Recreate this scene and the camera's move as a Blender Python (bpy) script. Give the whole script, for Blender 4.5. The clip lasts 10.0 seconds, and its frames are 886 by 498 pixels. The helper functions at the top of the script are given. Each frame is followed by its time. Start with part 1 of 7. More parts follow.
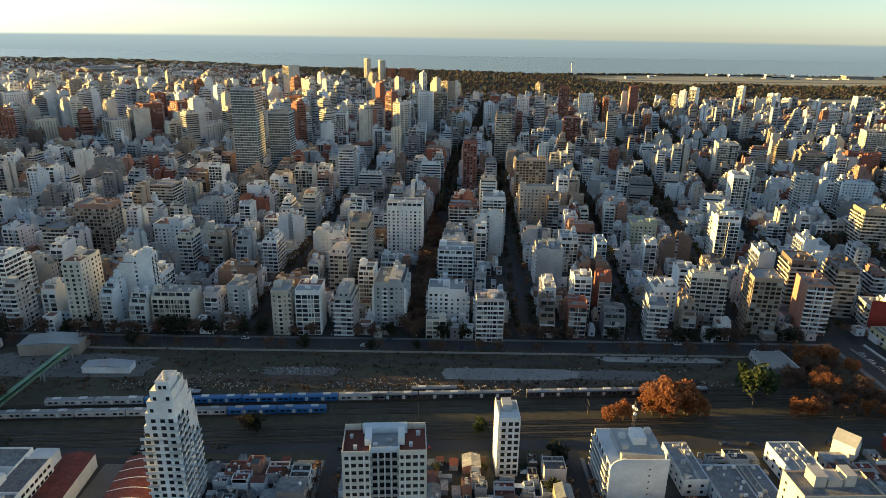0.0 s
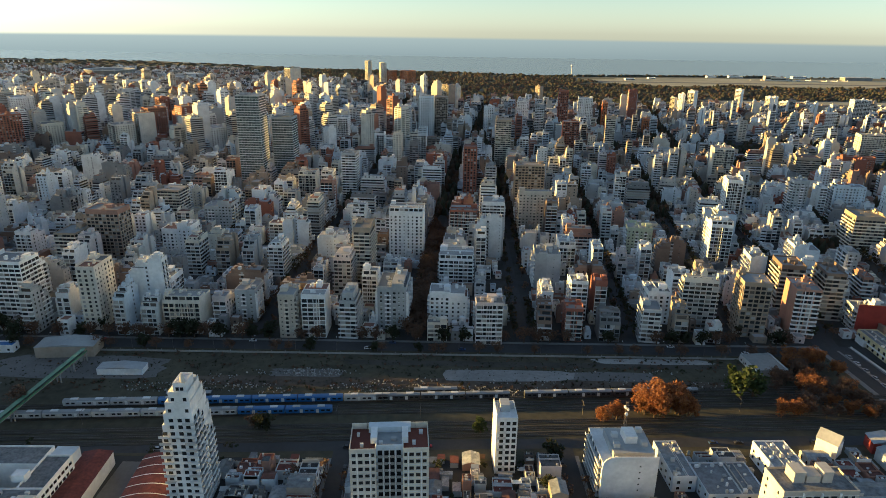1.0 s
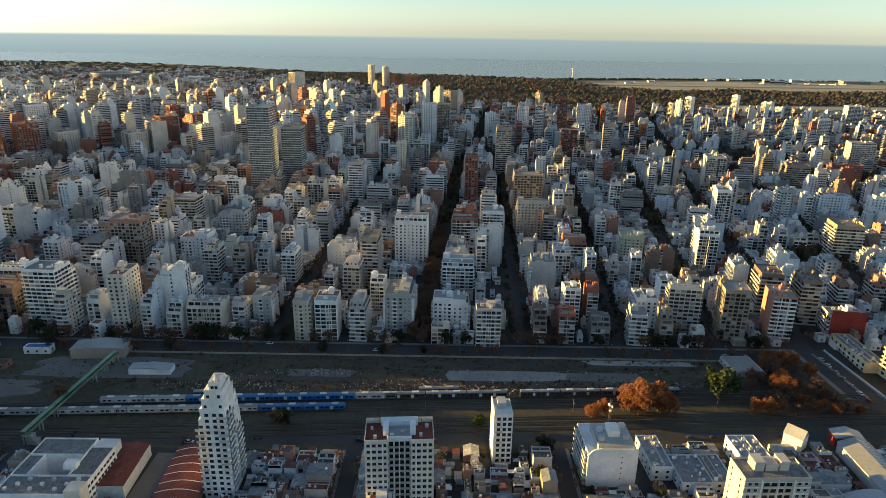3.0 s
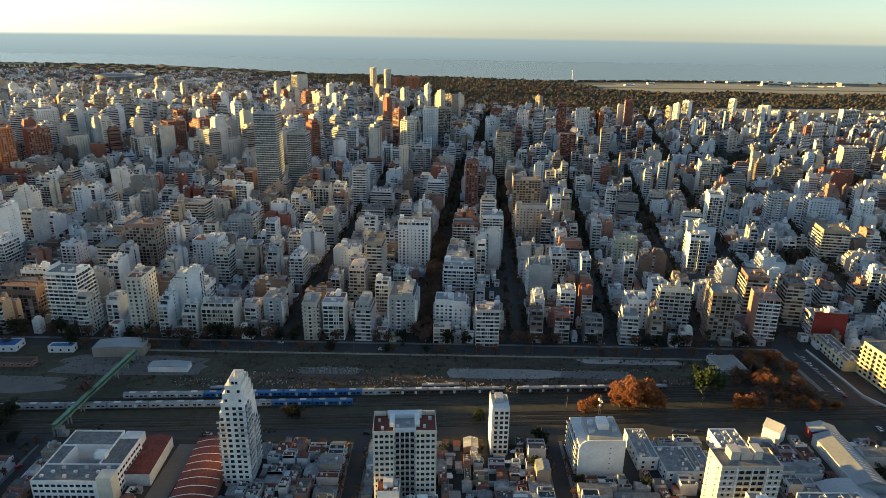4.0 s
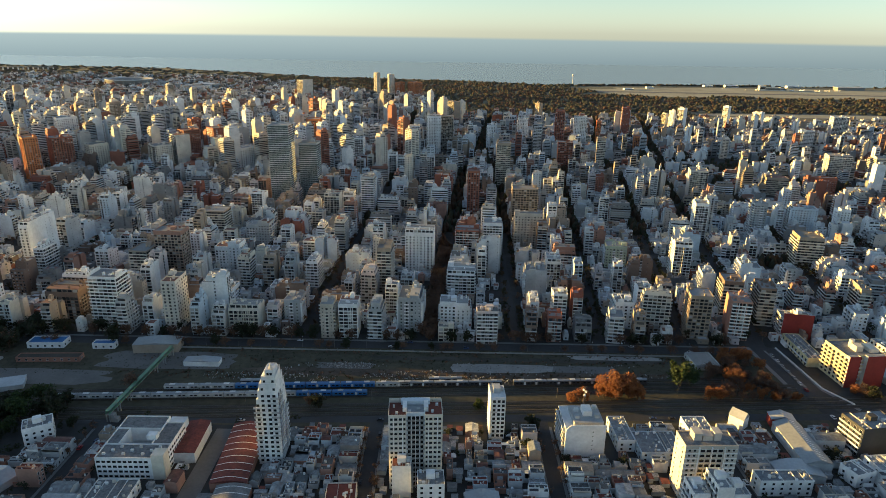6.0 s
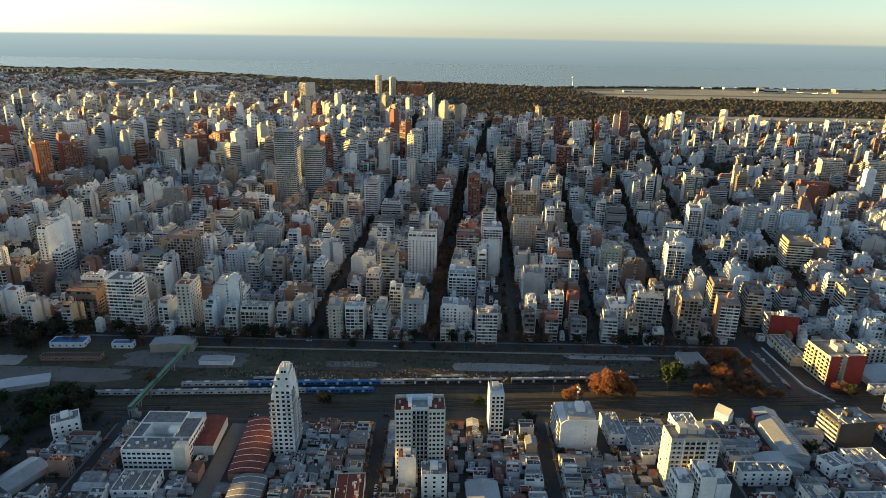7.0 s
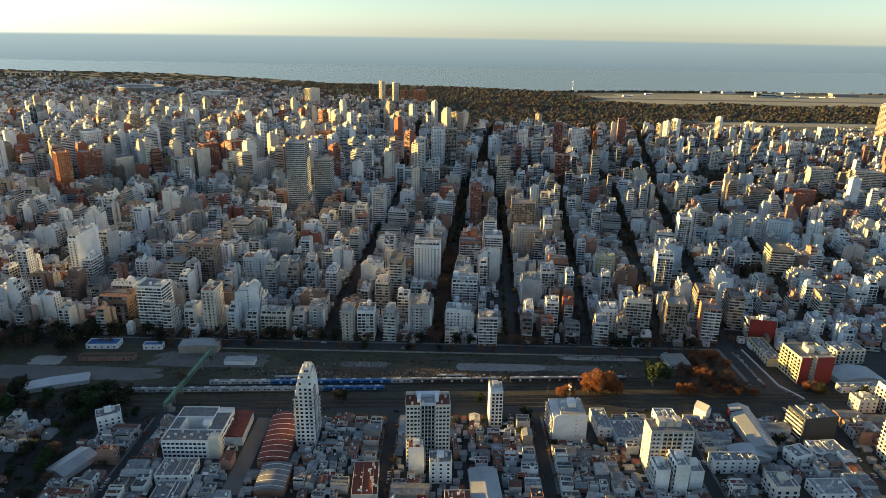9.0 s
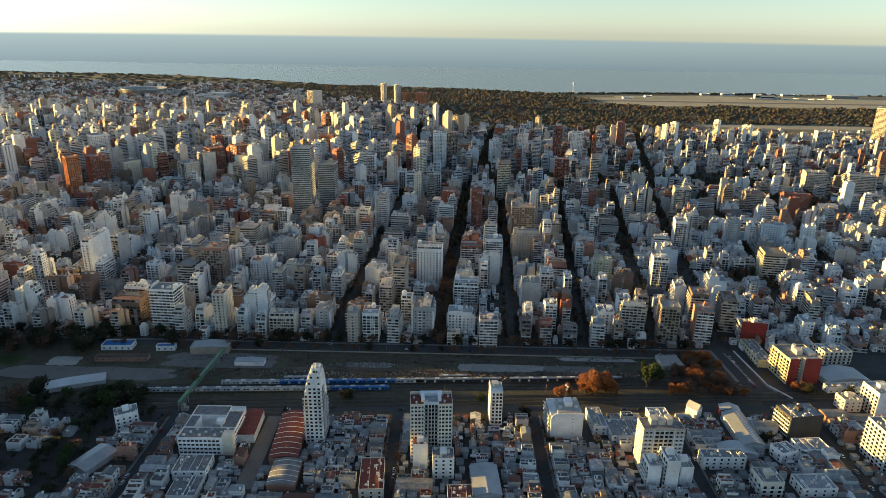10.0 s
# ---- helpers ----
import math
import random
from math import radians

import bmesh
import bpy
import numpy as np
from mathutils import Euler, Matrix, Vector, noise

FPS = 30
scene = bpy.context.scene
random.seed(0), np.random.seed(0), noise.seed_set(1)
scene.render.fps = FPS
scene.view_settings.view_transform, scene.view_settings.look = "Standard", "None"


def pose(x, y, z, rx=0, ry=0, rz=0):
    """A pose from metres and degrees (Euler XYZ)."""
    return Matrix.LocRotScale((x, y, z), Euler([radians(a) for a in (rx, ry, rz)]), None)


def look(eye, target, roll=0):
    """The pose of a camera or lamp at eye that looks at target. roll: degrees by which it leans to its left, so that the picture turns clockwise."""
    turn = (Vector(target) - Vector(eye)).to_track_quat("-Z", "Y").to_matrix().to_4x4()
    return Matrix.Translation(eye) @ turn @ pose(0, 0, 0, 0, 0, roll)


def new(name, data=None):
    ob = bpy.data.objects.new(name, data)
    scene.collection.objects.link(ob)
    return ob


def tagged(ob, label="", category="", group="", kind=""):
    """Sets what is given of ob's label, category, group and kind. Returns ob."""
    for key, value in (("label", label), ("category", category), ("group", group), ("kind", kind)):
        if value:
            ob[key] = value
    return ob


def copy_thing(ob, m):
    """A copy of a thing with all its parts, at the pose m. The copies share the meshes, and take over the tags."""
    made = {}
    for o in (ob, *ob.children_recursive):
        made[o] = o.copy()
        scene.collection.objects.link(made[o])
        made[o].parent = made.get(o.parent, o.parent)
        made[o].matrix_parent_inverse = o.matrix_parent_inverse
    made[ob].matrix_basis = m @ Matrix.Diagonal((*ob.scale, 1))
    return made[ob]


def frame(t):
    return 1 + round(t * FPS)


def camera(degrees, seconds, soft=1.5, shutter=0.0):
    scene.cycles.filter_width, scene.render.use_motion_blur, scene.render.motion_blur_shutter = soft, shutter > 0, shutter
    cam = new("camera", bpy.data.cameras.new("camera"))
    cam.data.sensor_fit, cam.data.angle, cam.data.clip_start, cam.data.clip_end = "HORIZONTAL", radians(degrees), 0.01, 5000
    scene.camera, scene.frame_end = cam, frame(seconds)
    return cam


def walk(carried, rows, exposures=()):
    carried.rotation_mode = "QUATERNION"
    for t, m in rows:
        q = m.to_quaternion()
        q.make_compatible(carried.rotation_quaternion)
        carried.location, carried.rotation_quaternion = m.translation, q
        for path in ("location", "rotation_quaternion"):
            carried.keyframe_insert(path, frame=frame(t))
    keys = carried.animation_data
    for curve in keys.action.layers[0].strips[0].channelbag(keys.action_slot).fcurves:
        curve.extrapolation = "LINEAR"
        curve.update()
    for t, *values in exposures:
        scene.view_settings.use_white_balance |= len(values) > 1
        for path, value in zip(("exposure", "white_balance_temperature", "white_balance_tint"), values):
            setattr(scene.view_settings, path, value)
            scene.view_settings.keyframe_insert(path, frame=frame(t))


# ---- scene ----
cam = camera(70.0, 10.0, soft=0.5)
# seconds, eye x y z, yaw, pitch, roll
ROWS = [
    (0, 0.00, 0.00, 171.11, -0.059, -18.962, 0.867),
    (0.5, -0.21, -5.54, 174.91, -0.037, -18.957, 0.857),
    (1, -0.33, -11.28, 178.53, -0.013, -18.956, 0.855),
    (1.5, -0.43, -16.91, 182.17, 0.016, -18.955, 0.862),
    (2, -0.57, -22.75, 185.83, 0.060, -18.964, 0.878),
    (2.5, -0.91, -29.58, 189.86, 0.104, -18.968, 0.880),
    (4, -1.59, -58.50, 204.68, 0.233, -18.972, 0.881),
    (4.5, -1.95, -68.91, 209.70, 0.276, -18.975, 0.896),
    (5, -2.50, -79.50, 214.70, 0.320, -18.981, 0.913),
    (5.5, -3.00, -90.18, 219.78, 0.351, -18.987, 0.921),
    (7, -4.50, -122.17, 236.05, 0.439, -18.977, 0.935),
    (7.5, -5.03, -132.56, 241.41, 0.475, -18.970, 0.939),
    (8, -5.56, -142.64, 246.63, 0.511, -18.967, 0.942),
    (8.5, -6.12, -151.76, 251.87, 0.546, -18.967, 0.935),
    (9, -6.78, -160.18, 257.34, 0.583, -18.961, 0.924),
    (9.5, -7.42, -168.58, 262.78, 0.622, -18.964, 0.916),
    (10, -7.88, -177.50, 267.92, 0.657, -18.978, 0.917),
]


def aim(x, y, z, yaw, pitch, roll):
    a, p = radians(yaw), radians(pitch)
    ahead = Vector((-math.sin(a) * math.cos(p), math.cos(a) * math.cos(p), math.sin(p)))
    return look((x, y, z), Vector((x, y, z)) + 100 * ahead, roll)


EXPOSURE, KELVIN, TINT = 1.06, 4830, 2
walk(cam, [(t, aim(*row)) for t, *row in ROWS], exposures=[(0.0, EXPOSURE, KELVIN, TINT), (10.0, EXPOSURE, KELVIN, TINT)])

# ---------------------------------------------------------------- light
SUN_EL, SUN_AZ = 4.9, -79.0  # low winter sun, almost square from the side
to_sun = Vector((math.sin(radians(SUN_AZ)) * math.cos(radians(SUN_EL)), math.cos(radians(SUN_AZ)) * math.cos(radians(SUN_EL)), math.sin(radians(SUN_EL))))
sun = new("sun", bpy.data.lights.new("sun", "SUN"))
sun.data.energy, sun.data.angle, sun.data.color = 9.4, radians(0.6), (1.0, 0.51, 0.09)
sun.matrix_world = look(to_sun * 500 + Vector((0, 500, 200)), (0, 500, 200))

world = bpy.data.worlds.new("sky")
scene.world = world
world.use_nodes = True
wn, wl = world.node_tree.nodes, world.node_tree.links
wn.clear()
sky = wn.new("ShaderNodeTexSky")
sky.sky_type, sky.sun_disc = "NISHITA", False
sky.sun_elevation, sky.sun_rotation = radians(SUN_EL), radians(SUN_AZ % 360)
sky.altitude, sky.air_density, sky.dust_density, sky.ozone_density = 100, 1.0, 0.3, 1.0
sky_light = wn.new("ShaderNodeBackground")
sky_light.inputs["Strength"].default_value = 0.094
coord = wn.new("ShaderNodeTexCoord")
split = wn.new("ShaderNodeSeparateXYZ")
wl.new(coord.outputs["Generated"], split.inputs[0])
pale = wn.new("ShaderNodeHueSaturation")  # thin winter haze pales the sky and lightens it towards the horizon
pale.inputs["Hue"].default_value = 0.515
haze = wn.new("ShaderNodeMapRange")
haze.interpolation_type = "SMOOTHSTEP"
haze.inputs["From Min"].default_value, haze.inputs["From Max"].default_value = 0.0, 0.5
haze.inputs["To Min"].default_value, haze.inputs["To Max"].default_value = 1.28, 1.12
wl.new(split.outputs["Z"], haze.inputs["Value"])
depth = wn.new("ShaderNodeMapRange")  # paler at the horizon, bluer overhead
depth.inputs["From Min"].default_value, depth.inputs["From Max"].default_value = 0.0, 0.5
depth.inputs["To Min"].default_value, depth.inputs["To Max"].default_value = 0.64, 0.44
wl.new(split.outputs["Z"], depth.inputs["Value"])
wl.new(depth.outputs[0], pale.inputs["Saturation"])
wl.new(haze.outputs[0], pale.inputs["Value"])
wl.new(sky.outputs[0], pale.inputs["Color"])
wl.new(pale.outputs[0], sky_light.inputs["Color"])
# past the modelled water the river is painted into the backdrop, paler up to the horizon
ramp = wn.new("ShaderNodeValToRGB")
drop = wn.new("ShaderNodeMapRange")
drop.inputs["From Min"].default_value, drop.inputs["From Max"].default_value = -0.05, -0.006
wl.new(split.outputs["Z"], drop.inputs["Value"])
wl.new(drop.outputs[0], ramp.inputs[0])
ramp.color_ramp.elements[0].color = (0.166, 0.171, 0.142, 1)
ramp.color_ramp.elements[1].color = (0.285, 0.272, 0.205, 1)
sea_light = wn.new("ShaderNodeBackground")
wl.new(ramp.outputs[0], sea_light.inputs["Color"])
away = wn.new("ShaderNodeMapRange")  # painted river sheen: brighter on the side of the low sun
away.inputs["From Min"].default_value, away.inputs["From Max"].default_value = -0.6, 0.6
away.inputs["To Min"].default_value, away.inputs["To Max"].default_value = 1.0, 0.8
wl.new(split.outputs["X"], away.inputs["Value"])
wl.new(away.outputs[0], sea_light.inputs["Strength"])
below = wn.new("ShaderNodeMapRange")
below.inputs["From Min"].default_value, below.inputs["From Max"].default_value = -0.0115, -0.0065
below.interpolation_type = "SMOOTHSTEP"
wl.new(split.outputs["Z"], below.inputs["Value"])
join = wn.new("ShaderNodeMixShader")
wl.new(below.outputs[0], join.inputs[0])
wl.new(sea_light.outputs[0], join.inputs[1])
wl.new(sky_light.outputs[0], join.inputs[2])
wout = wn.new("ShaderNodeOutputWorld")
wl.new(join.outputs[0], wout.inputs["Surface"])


# ---------------------------------------------------------------- materials
def mat(name, colours, rough=0.85, metal=0.0, by="object", grain=0.6, stain=0.06, bump=0.15, spread=0.12):
    """A weathered paint or stone: colours chosen by thing or by island, fine grain, large stains and relief."""
    m = bpy.data.materials.new(name)
    m.use_nodes = True
    n, l = m.node_tree.nodes, m.node_tree.links
    bsdf = n["Principled BSDF"]
    bsdf.inputs["Roughness"].default_value, bsdf.inputs["Metallic"].default_value = rough, metal
    geo = n.new("ShaderNodeNewGeometry")
    if by == "object":
        pick = n.new("ShaderNodeObjectInfo").outputs["Random"]
    else:
        pick = geo.outputs["Random Per Island"]
    cr = n.new("ShaderNodeValToRGB")
    cr.color_ramp.interpolation = "CONSTANT"
    while len(cr.color_ramp.elements) < len(colours):
        cr.color_ramp.elements.new(0.5)
    for i, c in enumerate(colours):
        cr.color_ramp.elements[i].position = i / len(colours)
        cr.color_ramp.elements[i].color = (*c, 1)
    l.new(pick, cr.inputs[0])
    pos = geo.outputs["Position"]
    fine = n.new("ShaderNodeTexNoise")
    fine.inputs["Scale"].default_value, fine.inputs["Detail"].default_value = grain, 4
    l.new(pos, fine.inputs["Vector"])
    wide = n.new("ShaderNodeTexNoise")
    wide.inputs["Scale"].default_value, wide.inputs["Detail"].default_value = stain, 3
    l.new(pos, wide.inputs["Vector"])
    mul = n.new("ShaderNodeMath")
    mul.operation = "MULTIPLY_ADD"
    l.new(fine.outputs["Fac"], mul.inputs[0])
    mul.inputs[1].default_value = spread * 3
    l.new(wide.outputs["Fac"], mul.inputs[2])
    val = n.new("ShaderNodeMapRange")
    val.inputs["From Min"].default_value, val.inputs["From Max"].default_value = 0.2 + spread, 0.8 + spread * 2
    val.inputs["To Min"].default_value, val.inputs["To Max"].default_value = 1 - spread * 1.6, 1 + spread
    l.new(mul.outputs[0], val.inputs["Value"])
    hsv = n.new("ShaderNodeHueSaturation")
    l.new(cr.outputs[0], hsv.inputs["Color"])
    l.new(val.outputs[0], hsv.inputs["Value"])
    l.new(hsv.outputs[0], bsdf.inputs["Base Color"])
    if bump:
        b = n.new("ShaderNodeBump")
        b.inputs["Strength"].default_value, b.inputs["Distance"].default_value = bump, 0.1
        l.new(fine.outputs["Fac"], b.inputs["Height"])
        l.new(b.outputs[0], bsdf.inputs["Normal"])
    return m


PAINT = {
    "white": [(0.82, 0.82, 0.81), (0.79, 0.795, 0.79), (0.83, 0.82, 0.79)],
    "chalk": [(0.65, 0.655, 0.65), (0.68, 0.68, 0.66)],
    "bluewhite": [(0.64, 0.69, 0.74), (0.60, 0.65, 0.70)],
    "palegrey": [(0.52, 0.535, 0.54), (0.56, 0.565, 0.56)],
    "cream": [(0.68, 0.63, 0.52), (0.65, 0.61, 0.53)],
    "beige": [(0.53, 0.48, 0.40), (0.56, 0.52, 0.45)],
    "grey": [(0.40, 0.41, 0.41), (0.45, 0.46, 0.46)],
    "darkgrey": [(0.19, 0.195, 0.20), (0.24, 0.24, 0.24)],
    "tan": [(0.34, 0.28, 0.21), (0.38, 0.32, 0.25)],
    "brown": [(0.20, 0.14, 0.105), (0.23, 0.17, 0.13)],
    "pinkish": [(0.62, 0.55, 0.52), (0.64, 0.58, 0.56)],
    "salmon": [(0.42, 0.23, 0.16), (0.46, 0.27, 0.19)],
    "brick": [(0.31, 0.17, 0.12), (0.33, 0.20, 0.15)],
    "redbrick": [(0.28, 0.11, 0.07), (0.31, 0.13, 0.08)],
    "orange": [(0.55, 0.22, 0.08), (0.49, 0.20, 0.08)],
    "red": [(0.24, 0.035, 0.026)],
    "palegreen": [(0.48, 0.52, 0.38)],
    "yellow": [(0.64, 0.56, 0.33)],
    "black": [(0.06, 0.06, 0.06)],
}
WALL = {k: mat("paint_" + k, v, rough=0.88, stain=0.11, spread=0.19) for k, v in PAINT.items()}
WALL["mixed"] = mat("paint_mixed", [c for k in ("white", "chalk", "palegrey", "grey", "bluewhite", "beige") for c in PAINT[k]], rough=0.88, by="island", stain=0.11, spread=0.17)
# what the city's houses are painted, the common paints named more often
CITY_PAINT = ("white",) * 10 + ("chalk",) * 4 + ("bluewhite",) * 4 + ("palegrey",) * 3 + ("grey",) * 4 + ("cream",) * 3 + ("beige",) * 2 + ("tan",) * 3 + ("darkgrey",) * 4 + ("brown",) * 3 + ("brick",) * 2 + ("pinkish", "redbrick")
TRIM = mat("balcony_paint", [(0.63, 0.635, 0.63), (0.55, 0.555, 0.55), (0.70, 0.70, 0.69), (0.45, 0.45, 0.44)], rough=0.8)
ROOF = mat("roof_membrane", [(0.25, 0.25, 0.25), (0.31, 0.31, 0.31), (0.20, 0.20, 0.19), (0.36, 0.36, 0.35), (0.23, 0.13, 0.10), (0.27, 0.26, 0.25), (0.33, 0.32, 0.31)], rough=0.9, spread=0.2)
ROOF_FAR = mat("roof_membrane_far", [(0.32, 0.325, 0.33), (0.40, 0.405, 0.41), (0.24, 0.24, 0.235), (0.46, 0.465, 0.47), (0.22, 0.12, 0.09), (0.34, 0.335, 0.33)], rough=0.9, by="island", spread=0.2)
TILE_RED = mat("red_roof_tile", [(0.16, 0.045, 0.032), (0.13, 0.045, 0.033), (0.19, 0.065, 0.042)], rough=0.85, spread=0.22)
SHEET = mat("corrugated_sheet", [(0.41, 0.43, 0.45), (0.36, 0.38, 0.39)], rough=0.45, metal=0.4, spread=0.2)
SHEET_OLD = mat("weathered_sheet", [(0.17, 0.17, 0.175), (0.21, 0.21, 0.21)], rough=0.7, metal=0.2, grain=1.2, stain=0.2, spread=0.35)
SHEET_RED = mat("red_sheet_roof", [(0.135, 0.035, 0.026)], rough=0.8, grain=0.9, stain=0.25, spread=0.4)
OLD_ROOF = mat("stained_roof", [(0.17, 0.175, 0.18), (0.20, 0.205, 0.21)], rough=0.85, grain=0.8, stain=0.3, spread=0.42)
PALE_ROOF = mat("pale_sheet_roofing", [(0.26, 0.275, 0.29), (0.32, 0.33, 0.345), (0.21, 0.22, 0.235)], rough=0.7, grain=0.8, stain=0.3, spread=0.32)
CONCRETE = mat("concrete", [(0.32, 0.31, 0.29)], rough=0.9, spread=0.2)
ASPHALT = mat("asphalt", [(0.045, 0.045, 0.047)], rough=0.85, grain=0.4, spread=0.25)
PAVING = mat("pavement", [(0.155, 0.148, 0.138)], rough=0.9, spread=0.2)
SOIL = mat("yard_soil", [(0.062, 0.056, 0.044)], rough=0.95, grain=0.15, stain=0.03, spread=0.35)
GRASS = mat("grass", [(0.072, 0.066, 0.040)], rough=0.95, grain=0.25, stain=0.035, spread=0.4)
WEEDS = mat("dry_weeds", [(0.10, 0.078, 0.055)], rough=0.95, grain=0.3, stain=0.05, spread=0.4)
GRAVEL = mat("gravel", [(0.27, 0.26, 0.245)], rough=0.95, grain=0.5, spread=0.25)
RUBBLE = mat("rubble", [(0.42, 0.41, 0.39), (0.30, 0.285, 0.26), (0.17, 0.15, 0.125), (0.36, 0.35, 0.33)], rough=0.95, by="island")
STEEL = mat("rail_steel", [(0.22, 0.20, 0.18)], rough=0.5, metal=0.8)
DARK = mat("dark_metal", [(0.04, 0.04, 0.045)], rough=0.6)
BARK = mat("bark", [(0.10, 0.07, 0.05)], rough=0.95, spread=0.3)
PARK = mat("park_soil", [(0.15, 0.145, 0.09)], rough=0.95, grain=0.05, stain=0.01, spread=0.35)
FIELD = mat("dry_field_grass", [(0.38, 0.36, 0.25)], rough=0.95, grain=0.03, stain=0.006, spread=0.25)
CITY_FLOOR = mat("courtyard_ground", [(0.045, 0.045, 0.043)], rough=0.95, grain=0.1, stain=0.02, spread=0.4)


def glass(name, colours, rough, by):
    m = mat(name, colours, rough=rough, by=by, bump=0, spread=0.1)
    m.node_tree.nodes["Principled BSDF"].inputs["Specular IOR Level"].default_value = 0.4
    return m


PANES = [(0.025, 0.03, 0.035), (0.04, 0.045, 0.05), (0.03, 0.035, 0.04), (0.42, 0.41, 0.39), (0.06, 0.06, 0.06), (0.02, 0.022, 0.025), (0.14, 0.12, 0.10), (0.028, 0.03, 0.033), (0.26, 0.25, 0.23)]
PANE = glass("window_glass", PANES, 0.18, "island")
CURTAIN = glass("curtain_wall_glass", [(0.10, 0.125, 0.12), (0.14, 0.165, 0.155), (0.075, 0.095, 0.09)], 0.12, "island")


def leaf(name, colours, stain=0.06, spread=0.25, through_=0.45):
    m = mat(name, colours, rough=0.75, by="island", bump=0, spread=spread, stain=stain)
    n, l = m.node_tree.nodes, m.node_tree.links
    thin, both = n.new("ShaderNodeBsdfTranslucent"), n.new("ShaderNodeMixShader")
    hue = next(x for x in n if x.bl_idname == "ShaderNodeHueSaturation")
    l.new(hue.outputs[0], thin.inputs["Color"])
    both.inputs[0].default_value = through_
    l.new(n["Principled BSDF"].outputs[0], both.inputs[1])
    l.new(thin.outputs[0], both.inputs[2])
    l.new(both.outputs[0], n["Material Output"].inputs["Surface"])
    return m


LEAF = {
    "orange": leaf("autumn_leaves", [(0.34, 0.145, 0.045), (0.27, 0.11, 0.038), (0.36, 0.17, 0.055), (0.20, 0.09, 0.04)]),
    "brown": leaf("brown_leaves", [(0.15, 0.088, 0.055), (0.12, 0.078, 0.052), (0.18, 0.095, 0.05), (0.105, 0.074, 0.052)], through_=0.25),
    "green": leaf("green_leaves", [(0.045, 0.07, 0.018), (0.06, 0.085, 0.02), (0.035, 0.055, 0.018)]),
    "dark": leaf("dark_leaves", [(0.03, 0.04, 0.018), (0.04, 0.05, 0.02), (0.05, 0.045, 0.025)]),
    "street": leaf("street_leaves", [(0.055, 0.055, 0.028), (0.075, 0.058, 0.033), (0.05, 0.055, 0.025), (0.10, 0.06, 0.03)], 0.02),
    # far woods: distance haze is put into these lighter leaf colours
    "wood": leaf("hazy_wood_leaves", [(0.12, 0.125, 0.085), (0.145, 0.14, 0.095), (0.11, 0.115, 0.08), (0.165, 0.13, 0.085), (0.13, 0.13, 0.09), (0.18, 0.115, 0.075)], 0.009, 0.25, 0.55),
}

# river
WATER = bpy.data.materials.new("river_water")
WATER.use_nodes = True
b = WATER.node_tree.nodes["Principled BSDF"]
b.inputs["Base Color"].default_value, b.inputs["Roughness"].default_value = (0.185, 0.183, 0.152, 1), 0.25
wv = WATER.node_tree.nodes.new("ShaderNodeTexNoise")
wv.inputs["Scale"].default_value = 0.05
wb = WATER.node_tree.nodes.new("ShaderNodeBump")
wb.inputs["Strength"].default_value, wb.inputs["Distance"].default_value = 0.08, 1.0
WATER.node_tree.links.new(wv.outputs["Fac"], wb.inputs["Height"])
WATER.node_tree.links.new(wb.outputs[0], b.inputs["Normal"])


